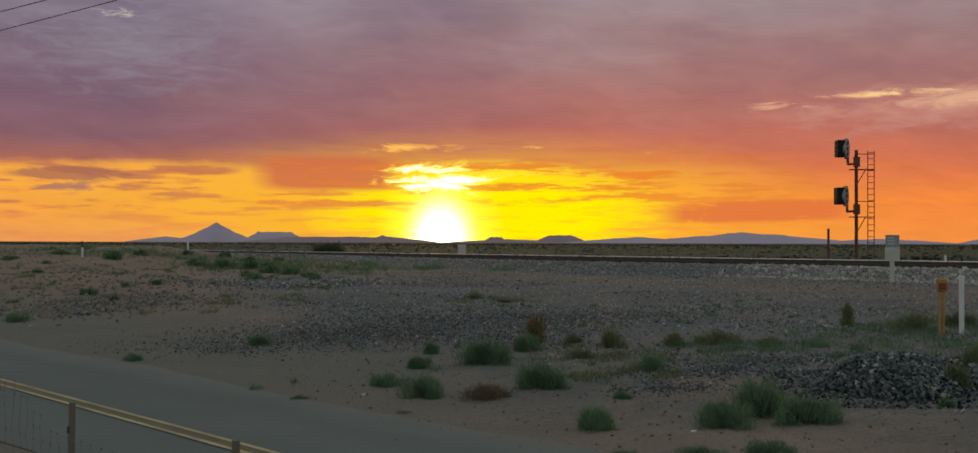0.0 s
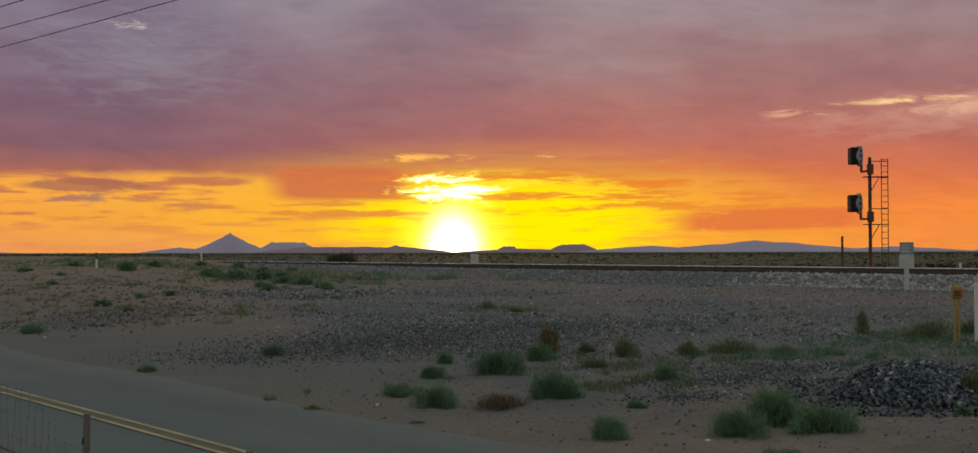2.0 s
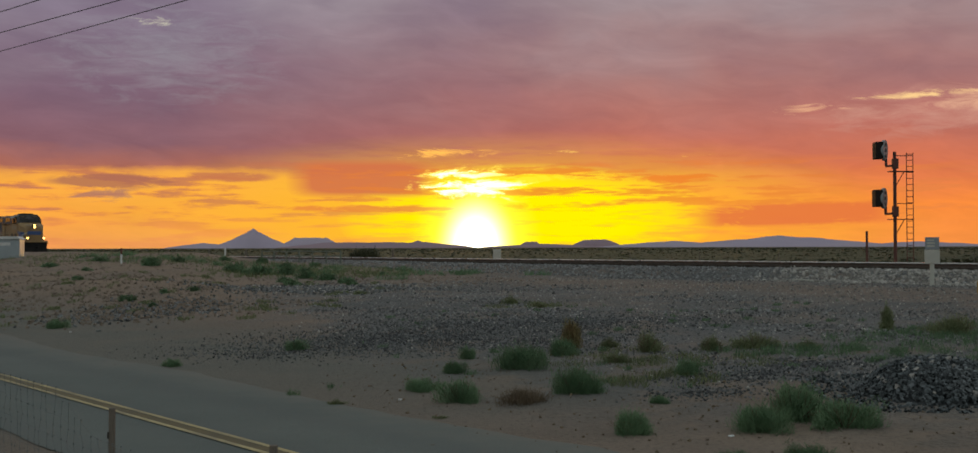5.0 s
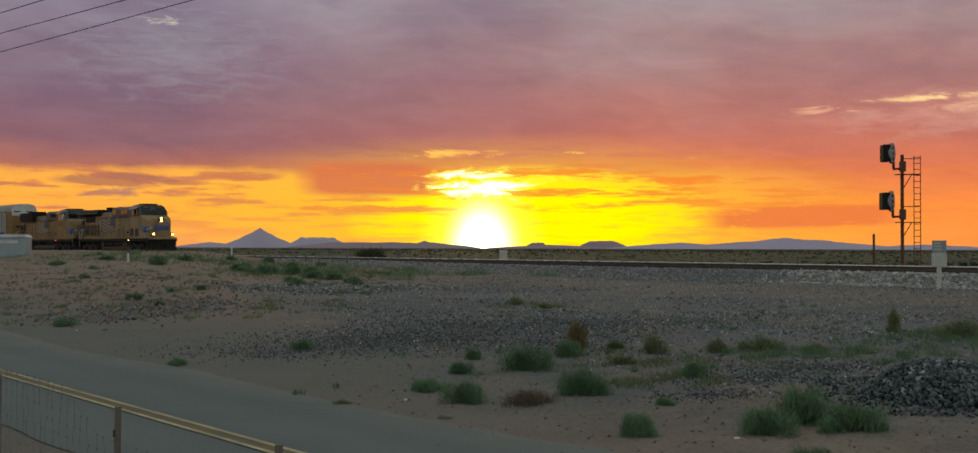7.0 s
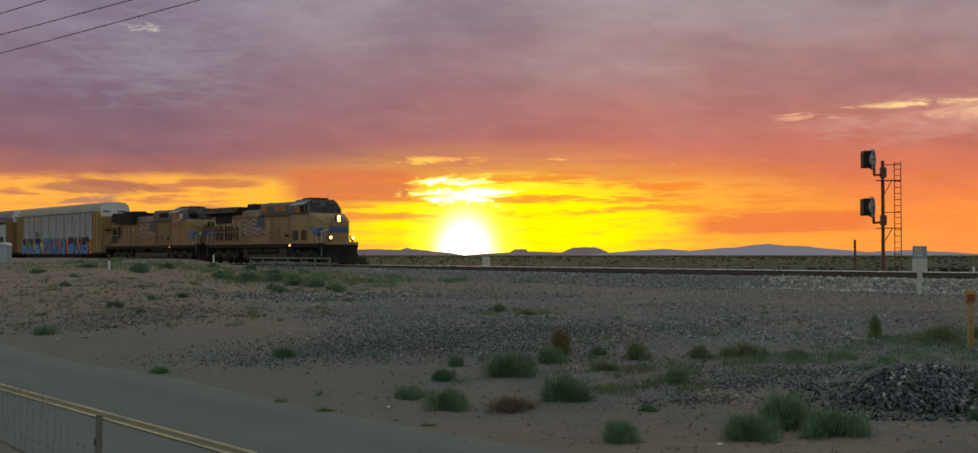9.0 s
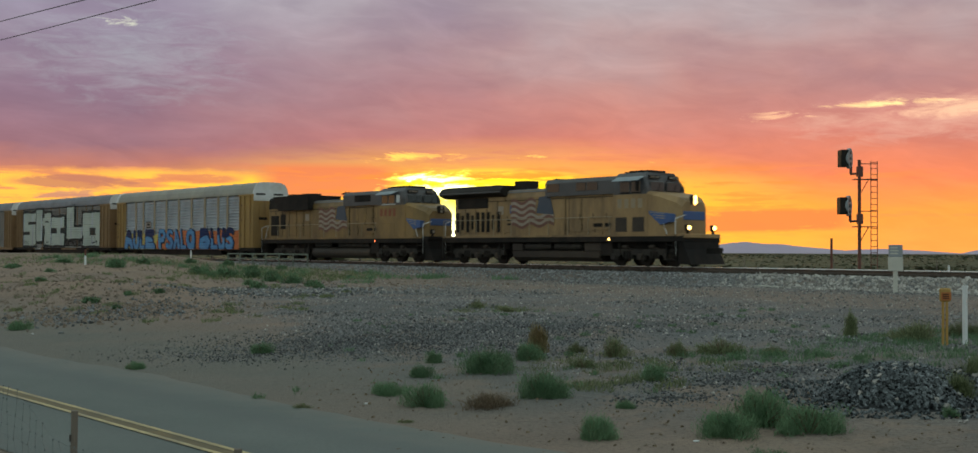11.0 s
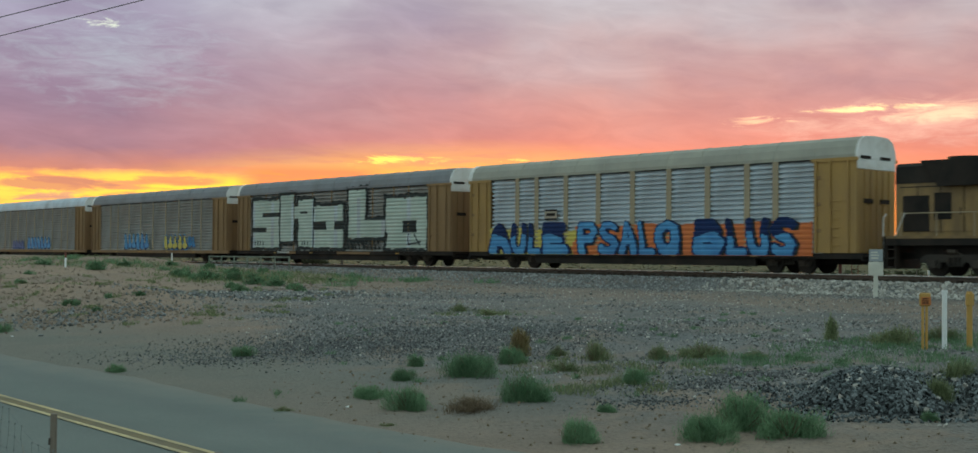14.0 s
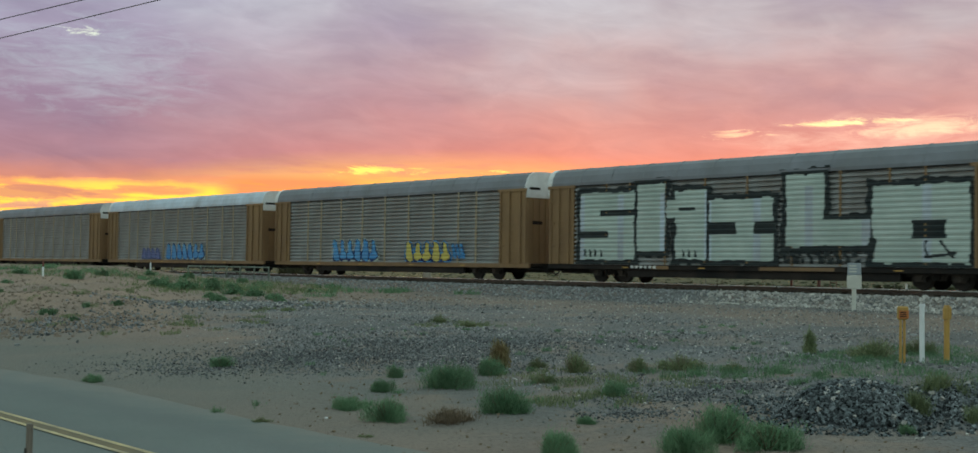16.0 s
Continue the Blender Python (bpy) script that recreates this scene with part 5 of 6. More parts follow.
def bogie(parent, x, spacing, n, w=1.15):
    """A truck: two cast side frames with springs and boxes, a bolster, wheels."""
    half = spacing * (n - 1) / 2
    outline = [(-half - 0.62, 0.70), (-half - 0.34, 0.93), (half + 0.34, 0.93), (half + 0.62, 0.70), (half + 0.60, 0.56)]
    for i in reversed(range(n)):
        cx = -half + spacing * i
        outline += [(cx + 0.34, 0.58), (cx + 0.27, 0.33), (cx - 0.27, 0.33), (cx - 0.34, 0.58)]
        if i:
            mx = cx - spacing / 2
            outline += [(mx + 0.40, 0.62), (mx + 0.30, 0.40), (mx - 0.30, 0.40), (mx - 0.40, 0.62)]
    outline.append((-half - 0.60, 0.56))
    bm = boxed(-0.3, 0.3, -w, w, 0.5, 0.85)
    for sy in (-1, 1):
        side_prism(outline, sy * w - 0.08, sy * w + 0.08, bm)
    t = part("truck", bm, TRUCK, parent, "dusty cast truck frame")
    t.matrix_basis = pose(x, 0, 0)
    for sy in (-1, 1):
        y = sy * (w + 0.08)
        for i in range(n):
            cx = -half + spacing * i
            part("axle_box", box(rod(bmesh.new(), (cx, y, 0.52), (cx, y + sy * 0.10, 0.52), 0.15, 12), cx - 0.2, cx + 0.2, min(y, y + sy * 0.05), max(y, y + sy * 0.05), 0.36, 0.70), TANK, t)
            if i < n - 1:
                mx = cx + spacing / 2
                bm = bmesh.new()
                for k in (-0.2, 0, 0.2):
                    rod(bm, (mx + k, y + sy * 0.03, 0.44), (mx + k, y + sy * 0.03, 0.80), 0.075, 8)
                part("spring_nest", bm, GRIME, t)
                if n == 3:
                    bm = rod(bmesh.new(), (mx - 0.30, y, 1.04), (mx + 0.05, y, 1.04), 0.11, 10)
                    rod(bm, (mx + 0.05, y, 1.04), (mx + 0.38, y, 0.90), 0.03, 6)
                    part("brake_cylinder", bm, TANK, t, "small grey brake cylinder")
    for i in range(n):
        m = pose(-half + spacing * i, 0, 0.52)
        if "w" not in WHEEL:
            w = WHEEL["w"] = part("wheelset", wheelset_mesh(), GRIME, t)
        else:
            w = again(WHEEL["w"], "wheelset", t)
        w.matrix_basis = m
        WHEELSETS.append((w, -half + spacing * i))
    return t


PITCH = 0.235
GROOVE = 0.15
Z_LOW, Z_TOP = 0.95, 5.2


def wave(z):
    """Depth of the corrugated side at height z: 0 on a rib, GROOVE in a groove."""
    k = ((z - Z_LOW) / PITCH) % 1.0
    return 0.0 if k < 0.40 else (GROOVE * (k - 0.40) / 0.12 if k < 0.52 else (GROOVE if k < 0.88 else GROOVE * (1 - k) / 0.12))


def wave_levels(z0, z1):
    zs = {z0, z1}
    i = math.floor((z0 - Z_LOW) / PITCH)
    while Z_LOW + i * PITCH < z1:
        for k in (0.0, 0.40, 0.52, 0.88):
            z = Z_LOW + (i + k) * PITCH
            if z0 < z < z1:
                zs.add(z)
        i += 1
    return sorted(zs)


def corrugated(width, z0=Z_LOW, z1=Z_TOP):
    bm = bmesh.new()
    zs = wave_levels(z0, z1)
    rows = [[bm.verts.new((x, wave(z), z)) for x in (0, width)] for z in zs]
    for a, b in zip(rows, rows[1:]):
        bm.faces.new((a[0], a[1], b[1], b[0]))
    back = [bm.verts.new((x, 0.19, z)) for z in (z0, z1) for x in (0, width)]
    bm.faces.new((back[1], back[0], back[2], back[3]))
    return bm


def paint(name, inside, x0, x1, z0, z1, y, material, parent, step=0.07, label=""):
    """A coat of spray paint that follows the corrugation where inside(x, z) holds."""
    zs = wave_levels(z0, z1)
    fine = []
    for a, b in zip(zs, zs[1:]):
        n = max(1, round((b - a) / 0.06))
        fine += [a + (b - a) * i / n for i in range(n)]
    zs = fine + [z1]
    vs, fs = [], []
    for a, b in zip(zs, zs[1:]):
        zc = (a + b) / 2
        x, start = x0, None
        while x <= x1 + 1e-6:
            ok = x < x1 and inside(x + step / 2, zc)
            if ok and start is None:
                start = x
            if not ok and start is not None:
                k = len(vs)
                p, q = y + wave(a) * 0.25, y + wave(b) * 0.25
                vs += [(start, p, a), (x, p, a), (x, q, b), (start, q, b)]
                fs.append((k, k + 1, k + 2, k + 3))
                start = None
            x += step
        if start is not None:
            k = len(vs)
            p, q = y + wave(a) * 0.25, y + wave(b) * 0.25
            vs += [(start, p, a), (x1, p, a), (x1, q, b), (start, q, b)]
            fs.append((k, k + 1, k + 2, k + 3))
    if not fs:
        return None
    ob = pack(name, vs, fs, material, parent, label)
    return tagged(ob, kind="stuff") if name in ("small_scrawl", "halo") else ob


STROKES = {"A": [[(0, 0), (0.3, 0.75), (0.5, 1), (0.7, 0.75), (1, 0)], [(0.2, 0.38), (0.8, 0.38)]], "U": [[(0, 1), (0, 0.25), (0.25, 0), (0.75, 0), (1, 0.25), (1, 1)]],
           "L": [[(0.1, 1), (0.1, 0), (1, 0)]], "E": [[(1, 1), (0.1, 1), (0, 0.6), (0.1, 0), (1, 0)], [(0.05, 0.52), (0.8, 0.52)]],
           "P": [[(0, 0), (0, 1), (0.75, 1), (1, 0.78), (0.75, 0.48), (0, 0.45)]], "S": [[(1, 0.9), (0.7, 1), (0.2, 0.98), (0, 0.75), (0.3, 0.55), (0.75, 0.45), (1, 0.25), (0.75, 0), (0.2, 0), (0, 0.1)]],
           "O": [[(0.5, 1), (0.1, 0.8), (0, 0.4), (0.2, 0.05), (0.5, 0), (0.85, 0.08), (1, 0.45), (0.9, 0.85), (0.5, 1)]],
           "|": [[(0.25, 0.05), (0.35, 1)], [(0.72, 0), (0.64, 0.92)]], "=": [[(0.1, 0.1), (0.9, 0.14)], [(0.5, 0.3), (0.5, 0.95)]],
           "B": [[(0, 0), (0, 1), (0.7, 1), (0.85, 0.76), (0.6, 0.54), (0, 0.5)], [(0.6, 0.54), (1, 0.3), (0.8, 0.02), (0, 0)]]}


def glyph_field(letters, slots, z0, z1, weight=0.135):
    """Field of fat rounded letters, heavier towards the foot: over 0.5 inside, falling off around."""
    maps = []
    for ch, (a, b) in zip(letters, slots):
        fat = weight * min(b - a, z1 - z0)
        for line in STROKES[ch]:
            pts = [(a + fat + u * (b - a - 2 * fat), z0 + fat + v * (z1 - z0 - 2 * fat)) for u, v in line]
            maps += [(p, q, fat, a, b) for p, q in zip(pts, pts[1:])]

    def f(x, z):
        best = 0.0
        x += 0.06 * math.sin(z * 3.1 + x) + 0.10 * (z - z0) / (z1 - z0)
        for (px, pz), (qx, qz), fat, a, b in maps:
            if a - 0.4 < x < b + 0.4:
                dx, dz = qx - px, qz - pz
                k = min(1.0, max(0.0, ((x - px) * dx + (z - pz) * dz) / (dx * dx + dz * dz)))
                d = math.hypot(x - px - k * dx, z - pz - k * dz)
                best = max(best, 1 - 0.5 * d / (fat * (1.45 - 0.6 * (z - z0) / (z1 - z0))))
        return best
    return f


def tag_one(car, y):
    """Wide piece on the first rack car: blue letters over yellow and orange."""
    maker_plate(car, y)
    w = lambda x: 2.40 + 0.05 * math.sin(x * 1.7)
    paint("yellow_ground", lambda x, z: z < w(x) - 0.12 - 0.12 * math.sin(x * 2.3) and x < -4.4 + 0.2 * math.sin(z * 4), -11.5, -3.9, 0.82, 2.5, y, P_YELLOW, car, 0.14, "yellow sprayed ground")
    paint("orange_ground", lambda x, z: z < w(x) and x > -4.4 + 0.2 * math.sin(z * 4), -4.8, 10.98, 0.82, 2.5, y, P_ORANGE, car, 0.14, "orange sprayed ground")
    for text, xs in (("AULE", (-11.6, -9.6, -8.2, -7.0, -4.9)), ("PSALO", (-4.1, -2.5, -1.0, 0.3, 1.5, 3.3)), ("BLUS", (4.1, 6.0, 7.3, 8.7, 10.2))):
        slots = [(a + 0.10, b - 0.10) for a, b in zip(xs, xs[1:])]
        f = glyph_field(text, slots, 0.84, 2.62)
        split = lambda x: 1.86 + 0.12 * math.sin(x * 2.7)
        lo = text != "PSALO"
        paint("letter_shadow", lambda x, z: f(x - 0.16, z + 0.05) > 0.30, xs[0] - 0.3, xs[-1] + 0.4, 0.84, 2.72, y - 0.006, P_BLACK, car, 0.07, "black shadow beside the letters")
        paint("letter_outline", lambda x, z: f(x, z) > 0.30, xs[0] - 0.3, xs[-1] + 0.3, 0.84, 2.72, y - 0.012, P_NAVY, car, 0.06, "dark navy letter outlines")
        paint("letter_fill", (lambda x, z: f(x, z) > 0.50 and z < split(x)) if lo else (lambda x, z: f(x, z) > 0.50), xs[0] - 0.2, xs[-1] + 0.2, 0.84, 2.7, y - 0.024, P_BLUE, car, 0.06, "sky-blue letter faces")


def maker_plate(car, y):
    """Small square railroad mark high on the side, as plain shapes."""
    p = part("mark_plate", boxed(-6.75, -5.75, y - 0.01, y, 2.75, 3.35), FLAG_WHITE, car, "small pale square mark with a dark frame")
    part("mark_frame", boxed(-6.75, -5.75, y - 0.016, y - 0.01, 3.25, 3.35), BLACK, p)
    part("mark_frame", boxed(-6.75, -5.75, y - 0.016, y - 0.01, 2.75, 2.85), BLACK, p)
    part("mark_bar", boxed(-6.6, -5.9, y - 0.016, y - 0.01, 2.98, 3.14), BLACK, p)


def rects(*rs):
    return lambda x, z, g=0.0: any(a - g <= x <= b + g and c - g <= z <= d + g for a, b, c, d in rs)


def tag_two(car, y):
    """Tall pale block letters with black outlines over the whole car side."""
    white = rects((-11.0, -7.15, 1.2, 4.75), (-6.95, -5.1, 1.65, 5.1), (-5.0, -4.35, 3.35, 4.2), (-4.45, -2.5, 1.25, 4.65), (-2.3, 1.4, 1.2, 4.15), (2.1, 4.1, 1.85, 5.15),
                  (4.0, 6.4, 1.9, 3.05), (6.5, 10.9, 1.15, 4.45))
    dark = rects((-9.6, -7.0, 3.5, 3.8), (-11.3, -8.9, 2.35, 2.72), (-5.1, -4.4, 1.1, 3.0), (-4.3, -3.2, 3.65, 3.8), (-2.5, -0.75, 2.45, 3.0), (0.3, 1.9, 2.45, 3.0), (8.3, 9.9, 2.15, 2.95), (6.3, 6.6, 1.3, 2.2))
    rag = lambda x, z: 0.05 * math.sin(x * 5.1 + z * 2) + 0.04 * math.sin(z * 7 + x)
    paint("black_outline", lambda x, z: white(x + rag(x, z), z + rag(z, x), 0.27), -12.0, 11.05, 0.96, 5.5, y, P_BLACK, car, 0.07, "black sprayed letter outlines")
    paint("white_fill", lambda x, z: white(x + rag(x, z) * 0.6, z + rag(z, x) * 0.6) and not dark(x + rag(z, x), z), -11.6, 11.05, 0.98, 5.3, y - 0.012, P_WHITE, car, 0.06, "pale green-white letter faces")
    rng = random.Random(2)
    small = [(a, a + rng.uniform(0.18, 0.34)) for a in [1.9 + 0.46 * i for i in range(9)]]
    paint("small_scrawl", lambda x, z: any(a < x + 0.1 * math.sin(z * 9) < b for a, b in small) and not (abs(z - 1.35) < 0.07 and math.sin(x * 9) > 0.2), 1.8, 6.3, 1.08, 1.72, y - 0.02, P_BLACK, car, 0.05, "small black scrawl")
    paint("small_scrawl", lambda x, z: any(a < x < a + 0.16 for a in (-10.7, -10.3, -9.95, -9.5, -3.95, -3.6, -3.2)) and math.sin(x * 17 + z * 8) > -0.6, -10.8, -3.0, 1.35, 1.75, y - 0.02, P_BLACK, car, 0.05, "small black scrawl")


    for k in range(6):
        part("number_bar", boxed(-7.4 + 0.30 * k, -7.22 + 0.30 * k, y + 0.048, y + 0.06, 0.77, 0.91), WHITE, car, "white number as plain bar")
    for a, b in ((-6.0, -4.9), (0.6, 4.6)):
        part("rust_patch", boxed(a, b, y + 0.050, y + 0.062, 0.74, 0.90), RACK_BROWN, car, "bare rusty patch on the sill")
    paint("small_scrawl", lambda x, z: abs(x - 9.0 - 0.1 * math.sin(z * 6)) < 0.06 or abs(z - 1.45 - 0.12 * (x - 9.4)) < 0.06 or abs(x - 9.9 + 0.8 * (z - 1.7)) < 0.07, 8.9, 10.3, 1.35, 2.1, y - 0.02, P_BLACK, car, 0.05, "small black scrawl")
    paint("fade_streak", lambda x, z: math.sin(x * 3.3) * math.sin(x * 1.13 + 1) > 0.72 and white(x, z) and not dark(x, z), -11.0, 11.0, 1.2, 4.6, y - 0.014, GALV, car, 0.06, "thin worn streaks of bare panel")


def tag_small(car, y, spots):
    rng = random.Random(len(spots))
    for x0, x1, z0, z1, m1, m2 in spots:
        n = max(3, round((x1 - x0) / 0.9))
        wdt = (x1 - x0) / n
        slots = [(x0 + i * wdt + 0.06, x0 + (i + 1) * wdt - 0.06) for i in range(n)]
        f = glyph_field([rng.choice("||=") for _ in slots], slots, z0 + 0.12, z1 - 0.1, 0.21)
        edge = lambda x, z: f(x, z) + 0.10 * math.sin(x * 7 + z * 5)
        paint("halo", lambda x, z: edge(x, z) > -0.02 and f(x, z) > 0.0, x0 - 0.5, x1 + 0.5, z0, z1 + 0.15, y, m2, car, 0.09, "pale sprayed halo")
        paint("bar_outline", lambda x, z: edge(x, z) > 0.24, x0 - 0.4, x1 + 0.4, z0, z1 + 0.12, y - 0.008, P_NAVY, car, 0.07, "dark outline of the bars")
        paint("bar_fill", lambda x, z: f(x, z) > 0.46, x0 - 0.3, x1 + 0.3, z0, z1 + 0.1, y - 0.016, m1, car, 0.07, "sprayed plain bars")


LAYOUT = [2.4, 1.64, 2.4, 2.5, 2.5, 2.5, 2.5, 2.4, 1.64, 2.4]


def autorack(label, panel_m, roof_m, post_m, end_m, post_w, tag=None):
    """Enclosed two-deck rack car, 28.6 m over couplers."""
    e = root("autorack_car", Matrix(), label, "rail car", "autorack cars")
    H = 13.5
    W = 1.56
    # deck, sills, centre beam
    part("side_sill", boxed(-H, H, -W, -W + 0.16, 0.70, 0.96, 0.015), BLACK if tag in (tag_one, tag_two) else end_m, e)
    part("side_sill", boxed(-H, H, W - 0.16, W, 0.70, 0.96, 0.015), end_m, e)
    part("deck", boxed(-H, H, -W + 0.16, W - 0.16, 0.80, 0.95), GRIME, e)
    part("centre_beam", boxed(-H - 0.2, H + 0.2, -0.35, 0.35, 0.45, 0.80, 0.02), BLACK, e)
    # black belly rails, drawn deep to fill in the shadow under the car
    part("belly_rail", boxed(-7.7, 7.7, -W + 0.12, -W + 0.28, 0.33, 0.70), BLACK, e)
    part("belly_rail", boxed(-7.7, 7.7, W - 0.28, W - 0.12, 0.33, 0.70), BLACK, e)
    # roof: eave, curve, flat crown
    prof = [(-W - 0.03, 5.22), (-W - 0.03, 5.38), (-W + 0.08, 5.74), (-W + 0.26, 6.02), (-W + 0.62, 6.19), (-0.4, 6.23)]
    full = prof + [(-y, z) for y, z in reversed(prof)]
    part("roof", prism(full, -H + 0.25, H - 0.32), roof_m, e)
    for k in range(1, 12):
        x = -H + 0.25 + k * (2 * H - 0.5) / 12
        rib = [(y * 1.006, z + 0.018 if z > 5.3 else z) for y, z in full]
        if k == 1:
            r0 = part("roof_seam", prism(rib, -0.03, 0.03), roof_m, e)
            r0.matrix_basis = pose(x, 0, 0)
        else:
            again(r0, "roof_seam", e, pose(x, 0, 0))
    for sx in (-1, 1):
        a, b = (H - 0.32, H - 0.22) if sx > 0 else (-H - 0.12, -H + 0.25)
        c = part("end_cap", prism(full, a, b), WHITE, e, "white upper end panel")
        part("end_cap_lower", boxed(a, b, -W + 0.02, W - 0.02, 4.72, 5.22, 0.01), WHITE, c)
        for yy in (-0.85, 0.75):
            part("slot", boxed(b - 0.01 if sx > 0 else a - 0.02, b + 0.02 if sx > 0 else a + 0.01, yy - 0.5, yy + 0.35, 5.18, 5.32), BLACK, c)
        # folding end doors
        d = part("end_door", boxed(a + 0.02, b - 0.02, -W + 0.12, W - 0.12, 0.96, 4.72, 0.02), end_m, e, "dull yellow folding end door")
        xf = b - 0.02 if sx > 0 else a + 0.02
        for yy in (-1.0, -0.5, 0.0, 0.5, 1.0):
            part("door_rib", boxed(xf - 0.03, xf + 0.04, yy - 0.03, yy + 0.03, 1.0, 4.7), end_m, d)
        for yy in (-0.7, 0.65):
            part("slot", boxed(xf - 0.03, xf + 0.045, yy - 0.36, yy + 0.36, 3.2, 3.4), BLACK, d)
        # corner door track panels on both sides
        for sy in (-1, 1):
            x0, x1 = (11.05, H - 0.26) if sx > 0 else (-H + 0.12, -11.55)
            y0, y1 = (-W - 0.02, -W + 0.12) if sy < 0 else (W - 0.12, W + 0.02)
            p = part("corner_panel", boxed(x0, x1, y0, y1, 0.96, 5.20, 0.02), end_m, e, "dull yellow corner panel")
            yo = y0 - 0.03 if sy < 0 else y1
            mid = (x0 + x1) / 2
            for k in (0.02, 0.36, 0.78):
                part("panel_post", boxed(x0 + (x1 - x0) * k, x0 + (x1 - x0) * k + 0.12, yo - 0.07 if sy < 0 else yo, yo + 0.03 if sy < 0 else yo + 0.10, 0.96, 5.15, 0.01), end_m, p)
            for z in (1.3, 1.7, 2.1, 2.5, 2.9, 3.3):
                part("ladder_rung", rod(bmesh.new(), (mid - 0.32, yo + 0.05 * sy, z), (mid + 0.25, yo + 0.05 * sy, z), 0.022, 5), end_m, p)
            for z in (1.9, 3.1, 4.3):
                part("hinge_plate", boxed(x0 + 0.10, x0 + 0.36, yo - 0.02, yo + 0.05, z, z + 0.16, 0.01), RACK_BROWN, p)
            part("track_head", boxed(x0 - 0.15, x1 + 0.1, yo - 0.03, yo + 0.03, 5.08, 5.24), end_m, p)
        part("coupler", boxed(sx * H, sx * 14.3, -0.14, 0.14, 0.55, 0.85, 0.03), GRIME, e)
        bm = bmesh.new()
        rod(bm, (sx * (H + 0.1), -0.5, 0.62), (sx * 13.95, -0.45, 0.35), 0.03, 6)
        rod(bm, (sx * 13.95, -0.45, 0.35), (sx * 14.3, -0.4, 0.42), 0.03, 6)
        part("air_hose", bm, BLACK, e)
        bm = boxed(sx * H - 0.05, sx * H + 0.05, -W, W, 0.62, 0.72)
        part("end_step", bm, BLACK, e)
    # side panels and posts
    made = {}
    for sy in (-1, 1):
        x = -11.55
        for i, wd in enumerate(LAYOUT):
            m = pose(x + post_w / 2, -W, 0) if sy < 0 else pose(x + wd + post_w / 2, W, 0, 0, 0, 180)
            wdt = wd - post_w + 0.05
            if wd not in made:
                made[wd] = part("side_panel", corrugated(wd), panel_m, e, "corrugated steel side panel")
                made[wd].matrix_basis = m
            else:
                again(made[wd], "side_panel", e, m)
            y0, y1 = (-W - 0.035, -W + 0.02) if sy < 0 else (W - 0.02, W + 0.035)
            if i:
                if "post" not in made:
                    made["post"] = part("side_post", boxed(-post_w / 2, post_w / 2, 0, 0.055, 0.96, 5.22, 0.008), post_m, e)
                    made["post"].matrix_basis = pose(x, y0, 0)
                else:
                    again(made["post"], "side_post", e, pose(x, y0, 0))
            x += wd
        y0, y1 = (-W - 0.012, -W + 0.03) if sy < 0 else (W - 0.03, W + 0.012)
        # solid black strip stands for the shadow line under the eave
        part("shadow_gap", boxed(-11.5, 11.0, y0, y1, 5.16, 5.22), BLACK, e, "black strip standing for the shadow under the eave")
    for x in (-9.3, 9.3):
        bogie(e, x, 1.78, 2, 1.02)
    part("brake_box", boxed(-2.0, -0.8, -1.2, -0.7, 0.35, 0.75, 0.03), BLACK, e)
    for x in (-8.0, -3.0, 2.5, 7.5):
        part("reflector", boxed(x, x + 0.4, -W - 0.006, -W + 0.002, 0.78, 0.84), MARK_Y, e)
    if tag:
        tag(e, -W - 0.066)
    return e


def flag_mural(parent, x0, x1, z0, z1, y):
    """Wavy painted flag on the hood side: stripes with a blue canton at its forward end."""
    n = 36
    for i in range(9):
        vs, fs = [], []
        for k in range(n + 1):
            u = k / n
            x = x0 + (x1 - x0) * u
            lift = 0.13 * math.sin(u * 15.5 + 0.6) * (1 - 0.2 * u)
            h = (z1 - z0) / 9
            za = z0 + i * h + lift - 0.35 * (1 - u) * 0.3
            vs += [(x, y, za), (x, y, za + h * 0.94)]
        lim = n if i < 4 else 21
        vs = vs[:2 * lim + 2]
        fs = [(2 * k, 2 * k + 2, 2 * k + 3, 2 * k + 1) for k in range(lim)]
        pack("flag_stripe", vs, fs, FLAG_RED if i % 2 == 0 else FLAG_WHITE, parent, "faded red stripe" if i % 2 == 0 else "faded white stripe")
    vs = [(x0 + (x1 - x0) * 0.60, y - 0.004, z0 + (z1 - z0) * 0.45), (x1, y - 0.004, z0 + (z1 - z0) * 0.38), (x1 - 0.35, y - 0.004, z1 + 0.12), (x0 + (x1 - x0) * 0.66, y - 0.004, z1 + 0.05)]
    pack("flag_canton", vs, [(0, 1, 2, 3)], FLAG_BLUE, parent, "faded dark blue canton")


